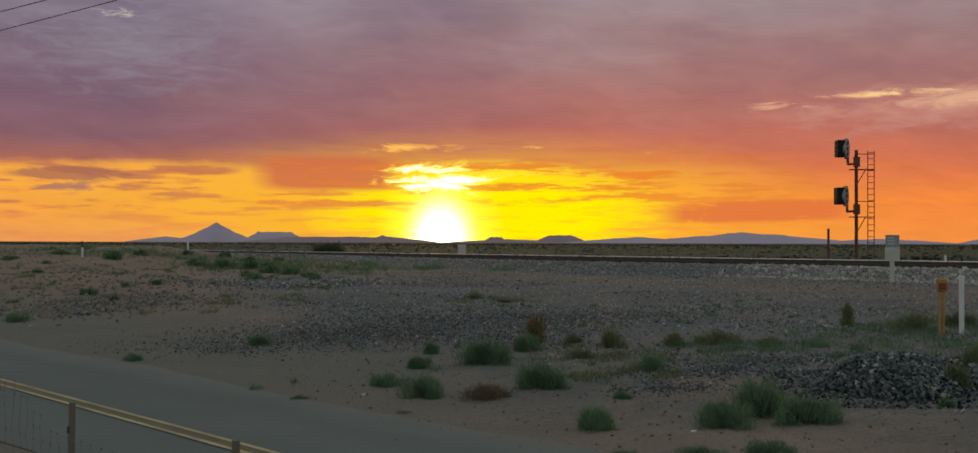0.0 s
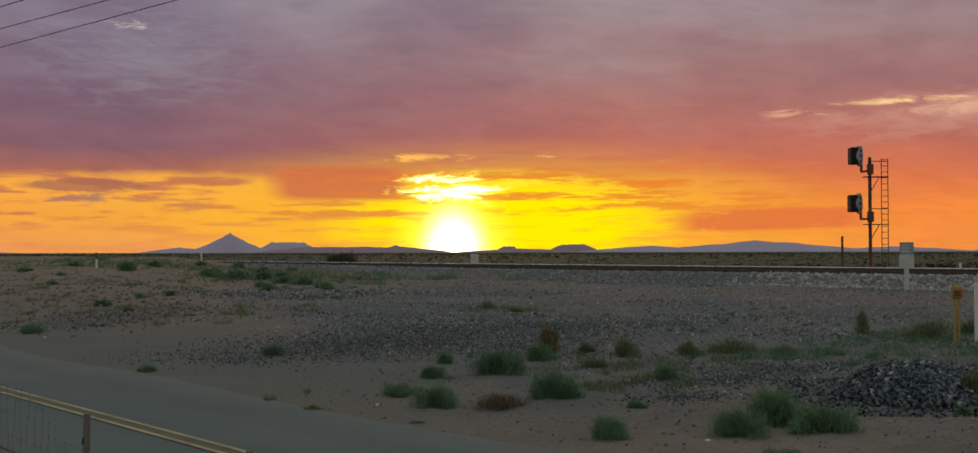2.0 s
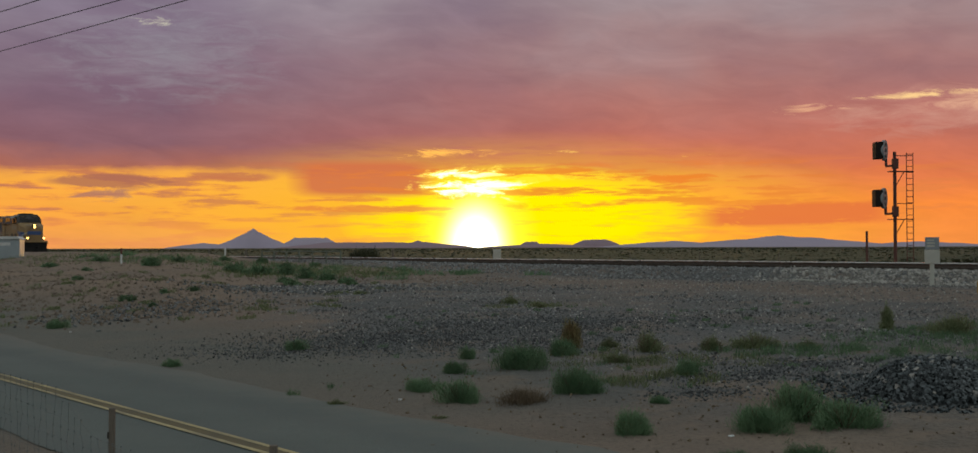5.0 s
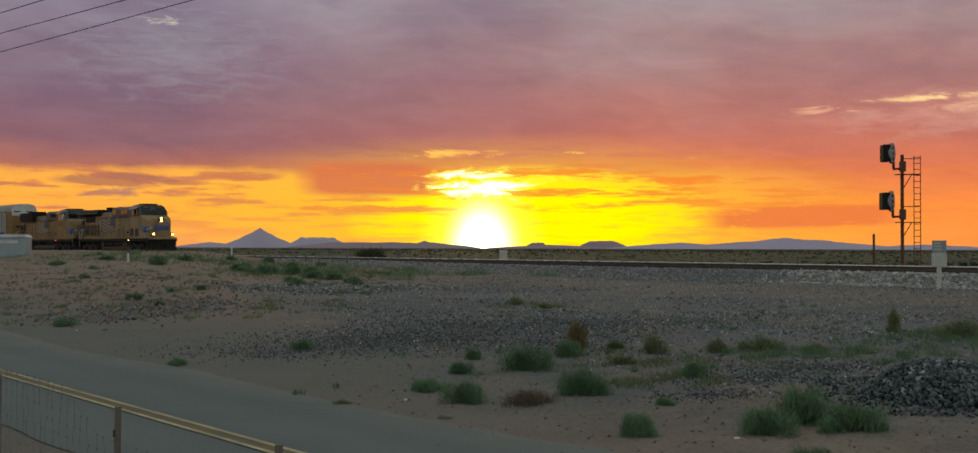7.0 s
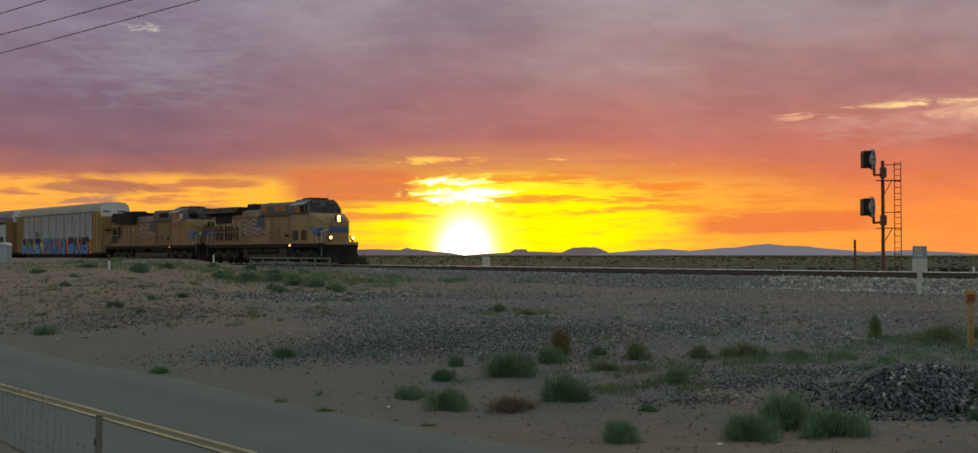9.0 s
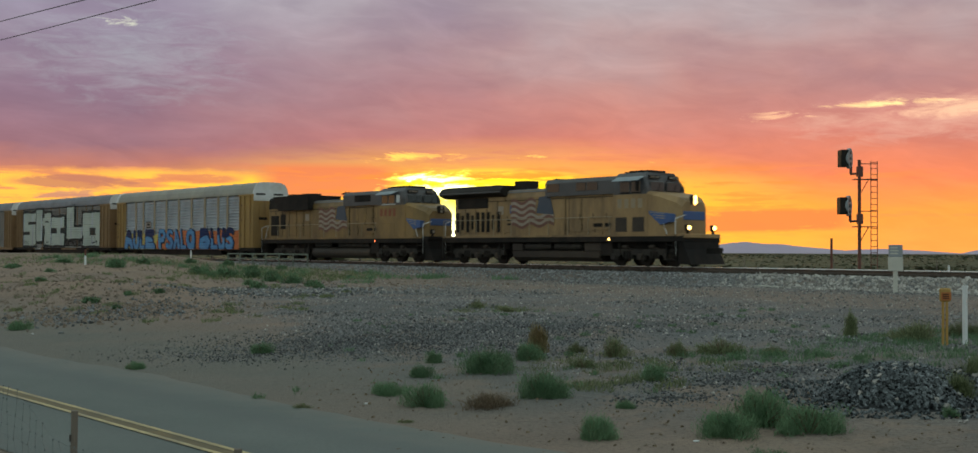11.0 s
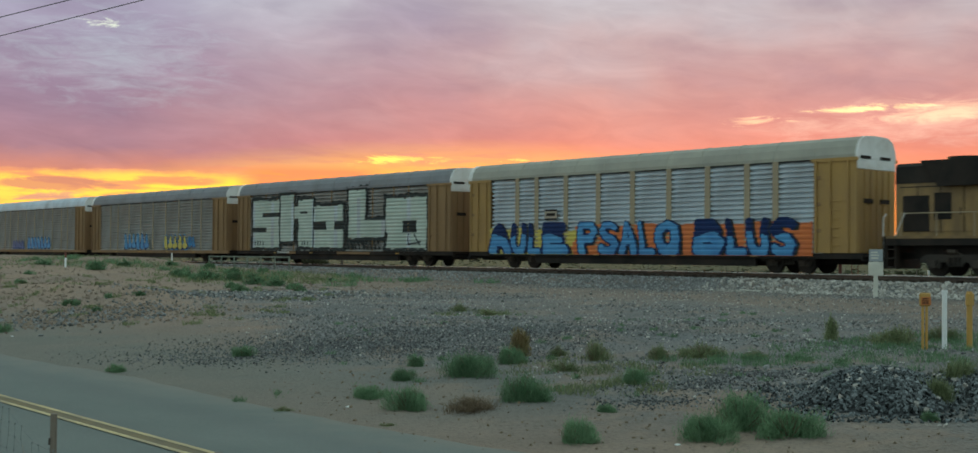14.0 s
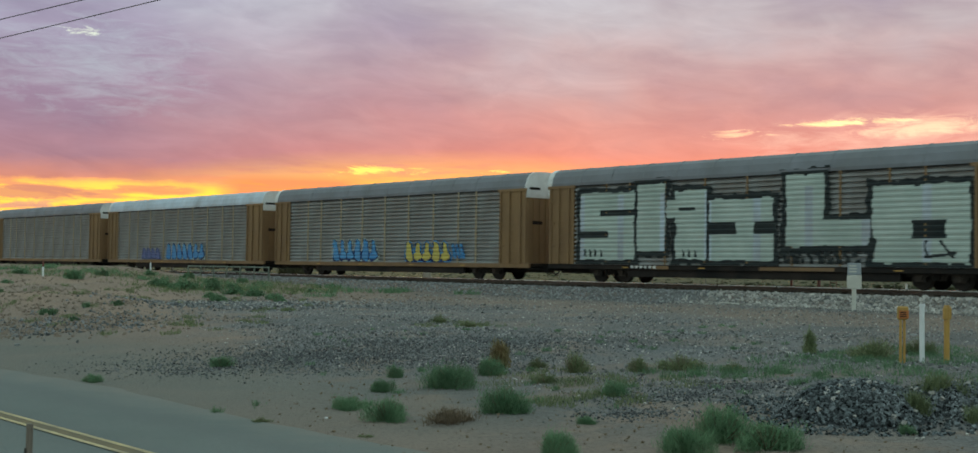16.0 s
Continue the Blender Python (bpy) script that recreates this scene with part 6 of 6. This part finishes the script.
def locomotive(label, L, yellow, lit, gen):
    """Six-axle wide-nose diesel; gen 1: winged radiator at the rear, gen 2: angular radiator."""
    e = root("locomotive", Matrix(), label, "locomotive", "diesel locomotives")
    h = L / 2
    f = h - 0.5 if gen == 1 else h + 0.1     # reference for the front end
    rear = -h + (0.9 if gen == 1 else 0.3)
    part("frame", boxed(rear, h - 1.3, -1.48, 1.48, 1.30, 1.62, 0.02), BLACK, e)
    part("sill_stripe", boxed(rear, h - 1.3, -1.49, -1.478, 1.60, 1.70), yellow, e)
    part("walkway", boxed(rear, h - 1.4, -1.48, 1.48, 1.625, 1.70), GRIME, e)
    # fuel tank, reservoirs
    tl = 3.6 if gen == 1 else 3.75
    if gen == 1:
        prof = [(-1.3, 0.45), (-1.05, 0.22), (1.05, 0.22), (1.3, 0.45), (1.3, 0.80), (0.85, 0.86), (0.85, 1.32), (-0.85, 1.32), (-0.85, 0.86), (-1.3, 0.80)]
        spans, zr, rr = ((-2.5, -0.3), (0.0, 2.2)), 1.06, 0.20
        for a, b in ((-tl, -2.7), (2.5, tl + 0.3)):
            part("tank_box", boxed(a, b, -1.34, -0.85, 0.80, 1.26, 0.03), TANK, e, "dusty steel box over the tank")
    else:
        prof = [(-1.02 + 0.36 * math.cos(k), 0.62 + 0.38 * math.sin(k)) for k in steps(math.pi / 2, math.pi * 1.5, 8)]
        prof = prof + [(-y, z) for y, z in reversed(prof)]
        spans, zr, rr = ((-3.5, -1.5), (-0.3, 3.6)), 1.16, 0.17
    part("fuel_tank", prism(prof, -tl, tl * 0.95 + 0.3 if gen == 1 else tl), TANK, e, "dusty dark fuel tank")
    for a, b in spans:
        bm = rod(bmesh.new(), (a, -1.12, zr), (b, -1.12, zr), rr, 16)
        rod(bm, (a - 0.07, -1.12, zr), (a, -1.12, zr), rr * 0.6, 12)
        rod(bm, (b, -1.12, zr), (b + 0.07, -1.12, zr), rr * 0.6, 12)
        for k in (0.2, 0.8):
            rod(bm, (a + (b - a) * k - 0.03, -1.12, zr), (a + (b - a) * k + 0.03, -1.12, zr), rr + 0.015, 16)
        part("air_reservoir", bm, TRUCK, e, "grey air reservoir with straps")
    for x in (-4.4, -4.9, 5.2):
        bm = rod(bmesh.new(), (x, -1.3, 0.75), (x, -1.3, 1.3), 0.045, 6)
        box(bm, x - 0.1, x + 0.1, -1.38, -1.2, 0.55, 0.85)
        part("pipe_valve", bm, TRUCK, e)
    part("centre_sill", boxed(-h + 1.2, h - 1.6, -0.7, 0.7, 0.75, 1.35), BLACK, e)
    part("equipment_box", boxed(tl * 0.95 + 0.35, tl + 1.1, -1.35, 1.35, 0.55, 1.3, 0.03), BLACK, e)
    for x in (-6.95, 6.75):
        bogie(e, x, 1.93, 3, 1.22)
        t = boxed(x - 2.6, x + 2.6, -0.9, 0.9, 0.9, 1.3)
        part("traction_housing", t, BLACK, e)
    # long hood
    hb, hf = -h + (1.6 if gen == 1 else 0.5), 4.9
    hood = part("hood", prism([(-1.0, 1.7), (-1.0, 4.0), (-0.86, 4.42), (0.86, 4.42), (1.0, 4.0), (1.0, 1.7)], hb, hf), yellow, e, "long yellow engine hood")
    rng = random.Random(gen)
    xs = [hb + 1.1 + i * 1.05 for i in range(12)]
    for x in xs:
        if x < hf - 0.4 and not (-4.9 < x < 0.4):
            d = part("hood_door", boxed(x, x + 0.92, -1.022, -1.0, 1.9, 3.75, 0.008), yellow, hood)
            part("latch", boxed(x + 0.82, x + 0.87, -1.032, -1.02, 2.6, 2.9), GRIME, d)
    for x in xs:
        if x < hf - 0.4 and not (-4.9 < x < 0.4):
            part("door_gap", boxed(x - 0.075, x - 0.045, -1.012, -1.0, 1.85, 3.8), BLACK, hood)
    part("hood_seam", boxed(hb + 0.2, hf - 0.1, -1.012, -1.0, 3.80, 3.84), GRIME, hood)
    part("louvre", boxed(hf - 2.1, hf - 0.3, -1.05, -1.0, 2.0, 2.5, 0.02), yellow, hood, "louvred side box")
    for k in range(2):
        part("vent", boxed(hf - 1.95 + 0.9 * k, hf - 1.25 + 0.9 * k, -1.062, -1.045, 2.15, 2.35), BLACK, hood)
    part("battery_box", boxed(hf - 0.2, hf + 1.6, -1.48, -1.0, 1.72, 2.35, 0.02), yellow, e)
    part("bell", rod(bmesh.new(), (1.3, -1.2, 1.1), (1.3, -1.2, 1.3), 0.14, 10, 0.06), GRIME, e)
    part("hood_roof", prism([(-0.93, 4.30), (-0.80, 4.47), (0.80, 4.47), (0.93, 4.30), (0.7, 4.25), (-0.7, 4.25)], hb + 0.05, hf), ROOF_GREY, hood, "grey hood roof")
    for x in (-4.75, 0.55, 3.6):
        part("hood_rib", boxed(x, x + 0.07, -1.035, -1.0, 1.75, 4.0), yellow, hood)
        # dark strip painted on as the shadow the rib throws
        part("hood_streak", boxed(x + 0.09, x + 0.13, -1.008, -1.0, 1.9, 3.9), GRIME, hood, "dark strip painted as the rib's shadow")
    for i, x in enumerate((1.2, 2.0, 2.9, 3.9)):
        part("access_panel", boxed(x, x + 0.62, -1.03, -1.0, 2.75 if i % 2 else 2.6, 3.70, 0.01), yellow, hood)
        # black strip painted in as the shadow along the panel's rear edge
        part("panel_shadow", boxed(x - 0.04, x, -1.012, -1.0, 2.6, 3.72), BLACK, hood)
    # grey upper equipment band before the cab
    band = part("dynamic_brake_hatch", prism([(-1.18, 3.95), (-1.18, 4.70), (-1.0, 4.92), (1.0, 4.92), (1.18, 4.70), (1.18, 3.95)], -0.9 if gen == 1 else 0.1, hf + 0.25), CAB_GREY, e, "grey upper equipment housing")
    for a, b in ((-0.7, 0.3), (1.7, 2.45), (2.55, 3.4)) if gen == 1 else ((1.6, 3.6),):
        part("grille", boxed(a, b, -1.20, -1.178, 4.2, 4.66), DARKGLASS if gen == 1 else BLACK, band, "dark intake grille")
    # radiator section at the rear
    if gen == 1:
        rad = part("radiator", prism([(-1.5, 4.30), (-1.5, 4.46), (-1.2, 4.74), (1.2, 4.74), (1.5, 4.46), (1.5, 4.30), (1.01, 4.08), (-1.01, 4.08)], -h + 0.5, -h + 6.6), GRIME, e, "dark overhanging radiator wing")
        part("radiator_top", prism([(-1.25, 4.70), (-1.1, 4.80), (1.1, 4.80), (1.25, 4.70)], -h + 0.75, -h + 6.0), GRIME, rad)
        part("radiator_screen", boxed(-h + 1.9, -h + 4.9, -1.045, -0.99, 3.42, 4.06, 0.02), BLACK, rad, "dark screen under the wing")
        part("wing_edge", boxed(-h + 0.55, -h + 6.55, -1.515, -1.495, 4.33, 4.43), CAB_GREY, rad)
        for i in range(9):
            x = -h + 1.75 + i * 0.50
            tall = i in (0, 2, 4, 5, 6, 8)
            part("vent_slot", boxed(x, x + (0.30 if tall else 0.22), -1.03, -0.99, 1.95 if tall else 2.1, 3.18 if tall else 3.0), BLACK, hood, "tall dark vent")
            part("vent_rib", boxed(x + 0.36, x + 0.42, -1.06, -1.0, 1.9, 3.2), yellow, hood)
        part("emblem_panel", boxed(-h + 6.95, -h + 7.75, -1.026, -1.0, 3.05, 3.55), BLUE, hood, "small faded blue square")
        for k in range(2):
            part("stencil_bar", boxed(-h + 6.7, -h + 8.1, -1.026, -1.0, 2.35 + 0.25 * k, 2.45 + 0.25 * k), GRIME, hood)
        part("exhaust_stack", boxed(-4.4, -3.3, -0.5, 0.5, 4.4, 5.02, 0.03), GRIME, e)
    else:
        rad = part("radiator", side_prism([(-h + 1.9, 4.90), (-h + 7.0, 4.90), (-h + 7.0, 3.80), (-h + 2.7, 3.80)], -1.46, 1.46), BLACK, e, "dark angular radiator with screens")
        for k in (2.6, 4.6):
            part("fan_cowl", rod(bmesh.new(), (-h + k + 0.6, 0, 4.9), (-h + k + 0.6, 0, 5.08), 0.75, 18), GRIME, rad)
        part("rear_grille", boxed(-h + 0.85, -h + 2.1, -1.035, -0.99, 1.9, 3.45, 0.02), BLACK, hood, "dark grille")
        part("rear_grille", boxed(-h + 2.3, -h + 3.1, -1.035, -0.99, 2.4, 3.55, 0.02), BLACK, hood, "dark grille")
        part("rear_hood_top", prism([(-1.03, 3.98), (-0.98, 4.72), (-0.8, 4.86), (0.8, 4.86), (0.98, 4.72), (1.03, 3.98)], hb - 0.01, -h + 3.2), GRIME, hood, "sooty dark hood top")
        part("exhaust_stack", boxed(-0.8, 0.3, -0.45, 0.45, 4.4, 4.85, 0.03), GRIME, e)
    bm = bmesh.new()
    rod(bm, (-1.1, -0.1, 4.4), (-1.1, -0.1, 4.85), 0.04, 6)
    for k in (-0.22, 0, 0.22):
        rod(bm, (-1.35, -0.1 + k, 4.9), (-0.8, -0.1 + k, 4.95), 0.05, 8, 0.1)
    part("horn", bm, BLACK, e)
    flag_mural(hood, -4.1 if gen == 1 else -3.4, -0.3 if gen == 1 else 0.4, 2.3, 3.9, -1.03)
    part("number_bars", boxed(-5.3, -4.8, -1.03, -1.0, 3.0, 3.5), FLAG_WHITE, hood, "small faded panel")
    # cab
    c0, c1 = hf, f - 3.5
    ring = lambda x, k=1.0, top=5.08: [(x, -1.5, 1.7), (x, -1.5, 4.25), (x, -1.38 * k, top - 0.32), (x, -1.05 * k, top - 0.05), (x, 1.05 * k, top - 0.05), (x, 1.38 * k, top - 0.32), (x, 1.5, 4.25), (x, 1.5, 1.7)]
    cab = part("cab", loft([ring(c0), ring(c1 - 0.15), [(c1 + 0.28, *p[1:]) if p[2] < 4.0 else (c1 + (0.2 if p[2] < 4.6 else -0.15), *p[1:]) for p in ring(c1)]]), CAB_GREY, e, "grey upper cab")
    part("cab_lower_side", boxed(c0 - 0.01, c1 + 0.27, -1.515, -1.49, 1.7, 3.85), yellow, cab, "yellow lower cab side")
    part("cab_lower_side", boxed(c0 - 0.01, c1 + 0.27, 1.49, 1.515, 1.7, 3.85), yellow, cab, "yellow lower cab side")
    part("roof_unit", boxed(c0 + 0.5, c1 - 0.4, -0.7, 0.7, 5.0, 5.17, 0.04), GRIME, cab, "air conditioner on cab roof")
    for k in range(5):
        part("roof_fitting", boxed(c0 + 0.2 + 0.36 * k, c0 + 0.38 + 0.36 * k, -0.8, 0.1, 5.02, 5.12 + 0.05 * (k % 2), 0.01), BLACK, cab)
    for a in (c0 + 0.2, c0 + 1.45) if gen == 1 else (c0 + 0.7,):
        part("lower_panel", boxed(a, a + (0.85 if gen == 1 else 1.35), -1.53, -1.51, 1.85, 2.62, 0.01), TANK if gen == 1 else yellow, cab, "dark lower access panel" if gen == 1 else "")
    part("mirror", boxed(c1 - 0.3, c1 - 0.22, -1.85, -1.6, 4.0, 4.5, 0.01), WHITE if gen == 2 else GRIME, cab)
    for a, b in ((c0 + 0.55, c0 + 1.25), (c0 + 1.35, c0 + 2.05)):
        w = part("side_window", boxed(a, b, -1.53, -1.46, 3.95, 4.55, 0.02), DARKGLASS, cab, "dark cab side window")
        part("window_frame", boxed(a - 0.05, b + 0.05, -1.515, -1.47, 3.88, 3.94), WHITE if gen == 2 else GRIME, w)
    sh = bmesh.new()
    vs = [sh.verts.new(p) for p in ((c0 + 0.2, -1.42, 4.80), (c0 + 2.3, -1.42, 4.80), (c0 + 2.2, -1.95, 4.55), (c0 + 0.3, -1.95, 4.55))]
    sh.faces.new(vs)
    bmesh.ops.solidify(sh, geom=sh.faces, thickness=0.03)
    part("sunshade", sh, SHED, cab, "pale awning over the side window")
    for y0, y1 in ((-1.2, -0.1), (0.1, 1.2)):
        xx = c1 + 0.12
        w = part("windscreen", boxed(xx, xx + 0.08, y0, y1, 4.02, 4.52, 0.02), DARKGLASS, cab, "dark windscreen pane")
        part("wiper", rod(bmesh.new(), (xx + 0.1, (y0 + y1) / 2, 4.02), (xx + 0.09, (y0 + y1) / 2 + 0.2, 4.4), 0.012, 5), BLACK, w)
    for y in (-0.75, 0.75):
        b = part("number_board", boxed(c1 + 0.0, c1 + 0.1, y - 0.42, y + 0.42, 4.66, 4.86, 0.02), BLACK, cab, "small black number board")
        for k in range(4):
            part("bar", boxed(c1 + 0.1, c1 + 0.106, y - 0.3 + 0.17 * k, y - 0.22 + 0.17 * k, 4.70, 4.82), FLAG_WHITE, b)
    for k in range(4):
        x = c0 + 0.35 + k * 0.50
        part("number_bar", boxed(x, x + 0.30, -1.522, -1.512, 3.12, 3.62), RED_NUM if gen == 2 else TAN, cab, "faded number as plain bar")
    # nose
    n1 = f - 1.45
    sec = lambda x, top, w, c: [(x, -w, 1.7), (x, -w, top - c), (x, -w + c, top), (x, w - c, top), (x, w, top - c), (x, w, 1.7)]
    nose = part("nose", loft([sec(c1 + 0.1, 4.0, 1.5, 0.12), sec(n1 - 1.0, 3.86, 1.45, 0.2), sec(n1 - 0.1, 3.62, 1.12, 0.3), sec(n1 + 0.12, 3.40, 0.95, 0.3)]), yellow, e, "yellow wide nose")
    em = part("emblem", side_prism([(n1 - 1.7, 2.95), (n1 - 0.15, 2.75), (n1 - 0.15, 2.35), (n1 - 0.9, 2.2), (n1 - 1.7, 2.8)], -1.49, -1.15), BLUE, nose, "blue winged emblem on the nose")
    part("emblem_front", boxed(n1 + 0.05, n1 + 0.16, -0.85, 0.85, 2.45, 2.9, 0.02), BLUE, nose, "blue emblem bar")
    for k in range(3):
        part("emblem_stripe", side_prism([(n1 - 1.65 + 0.2 * k, 2.88 - 0.14 * k), (n1 - 0.6, 2.80 - 0.13 * k), (n1 - 0.6, 2.75 - 0.13 * k), (n1 - 1.6 + 0.2 * k, 2.84 - 0.14 * k)], -1.495, -1.3), FLAG_WHITE, em, "white stripe")
    hl = part("headlight", boxed(n1 + 0.02, n1 + 0.2, -0.28, 0.28, 3.25, 3.75, 0.05), GRIME, nose, "headlight housing")
    for z in (3.38, 3.62):
        part("lamp", rod(bmesh.new(), (n1 + 0.19, 0, z), (n1 + 0.225, 0, z), 0.125 if lit else 0.10, 14), LAMP_WARM if lit else FLAG_WHITE, hl, "lit warm headlamp" if lit else "unlit headlamp")
    part("front_platform", boxed(n1, f - 0.75, -1.45, 1.45, 1.5, 1.72, 0.03), yellow if lit else GRIME, e)
    for y in (-1.0, 1.0):
        d = part("ditch_light", boxed(f - 1.0, f - 0.8, y - 0.16, y + 0.16, 1.88, 2.18, 0.03), GRIME, e, "ditch light on the front platform")
        part("lamp", rod(bmesh.new(), (f - 0.8, y, 2.03), (f - 0.77, y, 2.03), 0.12 if lit else 0.1, 14), LAMP_WARM if lit else FLAG_WHITE, d, "lit warm lamp" if lit else "unlit lamp")
        part("bracket", boxed(f - 0.96, f - 0.84, y - 0.05, y + 0.05, 1.7, 1.9), GRIME, d)
    # plough, pilot, steps, couplers
    part("plough", loft([[(f - 1.25, -1.45, 1.5), (f - 1.25, 1.45, 1.5), (f - 0.85, 1.45, 1.5), (f - 0.85, -1.45, 1.5)],
                         [(f - 1.25, -1.35, 0.9), (f - 1.25, 1.35, 0.9), (f - 0.75, 1.35, 0.9), (f - 0.75, -1.35, 0.9)],
                         [(f - 1.25, -1.35, 0.14), (f - 1.25, 1.35, 0.14), (f - 0.35, 1.35, 0.14), (f - 0.35, -1.35, 0.14)]]), BLACK, e, "black snowplough pilot")
    part("rear_pilot", boxed(rear - 0.15, rear + 0.05, -1.4, 1.4, 0.3, 1.6, 0.02), BLACK, e)
    for sx in (-1, 1):
        part("coupler", boxed(sx * (h - 0.9), sx * h, -0.15, 0.15, 0.7, 1.0, 0.03), GRIME, e)
        g = f - 0.15 if sx > 0 else h + (0 if gen == 1 else 1.0)
        bm = bmesh.new()
        for i in range(4):
            z = 0.35 + i * 0.38
            box(bm, sx * (g - 1.75), sx * (g - 1.2), -1.5, -1.15, z, z + 0.05)
        box(bm, sx * (g - 1.78), sx * (g - 1.74), -1.5, -1.1, 0.3, 1.7)
        box(bm, sx * (g - 1.2), sx * (g - 1.16), -1.5, -1.1, 0.3, 1.7)
        part("steps", bm, GRIME, e, "steel side steps")
        bm = bmesh.new()
        rod(bm, (sx * (g - 1.75), -1.46, 1.7), (sx * (g - 2.2), -1.46, 2.7), 0.025, 6)
        rod(bm, (sx * (g - 1.18), -1.46, 0.6), (sx * (g - 1.18), -1.46, 2.5), 0.025, 6)
        rod(bm, (sx * (g - 1.18), -1.46, 2.5), (sx * (g - 1.0), -0.9, 2.7), 0.025, 6)
        part("grab_rail", bm, WHITE, e, "pale grab rail")
    for sy in (-1, 1):
        bm = bmesh.new()
        y = sy * 1.45
        rod(bm, (-h + 1.0, y, 2.68), (hf, y, 2.68), 0.022, 6)
        part("handrail", bm, TAN, e)
        st = None
        for i in range(10):
            x = -h + 1.0 + i * (hf + h - 1.0) / 9.2
            if st is None:
                st = part("stanchion", rod(bmesh.new(), (0, 0, 1.7), (0, 0, 2.68), 0.022, 6), TAN, e)
                st.matrix_basis = pose(x, y, 0)
            else:
                again(st, "stanchion", e, pose(x, y, 0))
    # added glowing disc stands for warm glints between the trucks
    part("marker_lamp", rod(bmesh.new(), (4.6, -1.5, 1.45), (4.6, -1.52, 1.45), 0.07, 10), LAMP_WARM if lit else GLINT_RED, e, "small glowing disc standing for warm glints")
    return e


def build_train():
    cars = [(locomotive("dusty yellow lead diesel locomotive with lit headlights", 22.3, YELLOW_OLD, True, 1), 51.2 + 11.15),
            (locomotive("yellow second diesel locomotive with faded flag mural", 22.6, YELLOW, False, 2), 28.6 + 11.3)]
    blue_tag = lambda c, y: tag_small(c, y, [(-6.0, -0.8, 0.98, 2.55, P_BLUE, P_WHITE), (2.2, 6.6, 0.98, 2.35, P_YELLOW, P_BLUE), (6.8, 8.0, 1.2, 2.2, P_BLUE, P_BLUE)])
    far_tag = lambda c, y: tag_small(c, y, [(-2.0, 4.6, 1.0, 2.4, P_BLUE, P_WHITE), (-6.5, -3.0, 1.0, 2.0, P_VIOLET, P_VIOLET)])
    specs = [("silver autorack car with tan posts and blue-orange graffiti", GALV, ROOF_BEIGE, TAN, RACK_YELLOW, 0.34, tag_one),
             ("grey autorack car covered in pale block-letter graffiti", GALV_DULL, ROOF_GREY, RACK_BROWN, RACK_BROWN, 0.10, tag_two),
             ("weathered grey autorack car with small violet and yellow graffiti", GALV_DULL, ROOF_GREY, TAN, RACK_BROWN, 0.14, blue_tag),
             ("weathered autorack car with pale roof and blue graffiti", GALV_DULL, GALV, TAN, RACK_BROWN, 0.14, far_tag),
             ("weathered grey autorack car with ochre ends", GALV_DULL, ROOF_GREY, TAN, RACK_BROWN, 0.14, None),
             ("weathered grey autorack car with ochre ends", GALV_DULL, ROOF_GREY, TAN, RACK_BROWN, 0.14, None),
             ("weathered grey autorack car with ochre ends", GALV_DULL, GALV, TAN, RACK_BROWN, 0.14, None)]
    for i, (label, pm, rm, sm, em, pw, tag) in enumerate(specs):
        cars.append((autorack(label, pm, rm, sm, em, pw, tag), 14.3 - 28.6 * i))
    return cars


build_land()
build_hills()
build_track()
build_stones()
rock_pile()
plant_all()
signal_mast()
track_sign()
markers()
wire_fence()
power_lines()
shed()
culvert_railing()
TRAIN = build_train()

# seconds, metres along the track of the coupling behind the first rack car
RUN = [(0.0, -317.2), (2.0, -280.1), (4.0, -243.0), (6.0, -205.8), (6.5, -196.54), (7.0, -187.28), (7.5, -177.97), (8.0, -168.71), (8.5, -159.51), (9.0, -150.28),
       (10.0, -131.7), (11.0, -113.1), (11.5, -103.84), (12.0, -94.67), (12.5, -85.48), (13.0, -76.04), (13.5, -66.61), (14.0, -57.26), (14.5, -48.05), (15.0, -38.66),
       (15.5, -29.41), (15.9, -21.95), (15.967, -20.7), (16.0, -20.07)]


def run_at(t):
    for (a, p), (b, q) in zip(RUN, RUN[1:]):
        if a <= t <= b:
            return p + (q - p) * (t - a) / (b - a)


def motions():
    for thing, c in TRAIN:
        walk(thing, [(t, along_pose(p + c, TRACK_D, RAIL_Z)) for t, p in RUN])
    turns = [(0.0, 0.0)] + [(k / FPS, math.degrees((run_at(k / FPS) - run_at(6.0)) / 0.52)) for k in range(6 * FPS, 16 * FPS + 1)]
    for axle, x in WHEELSETS:
        walk(axle, [(t, pose(x, 0, 0.52, 0, a, 0)) for t, a in turns])


motions()
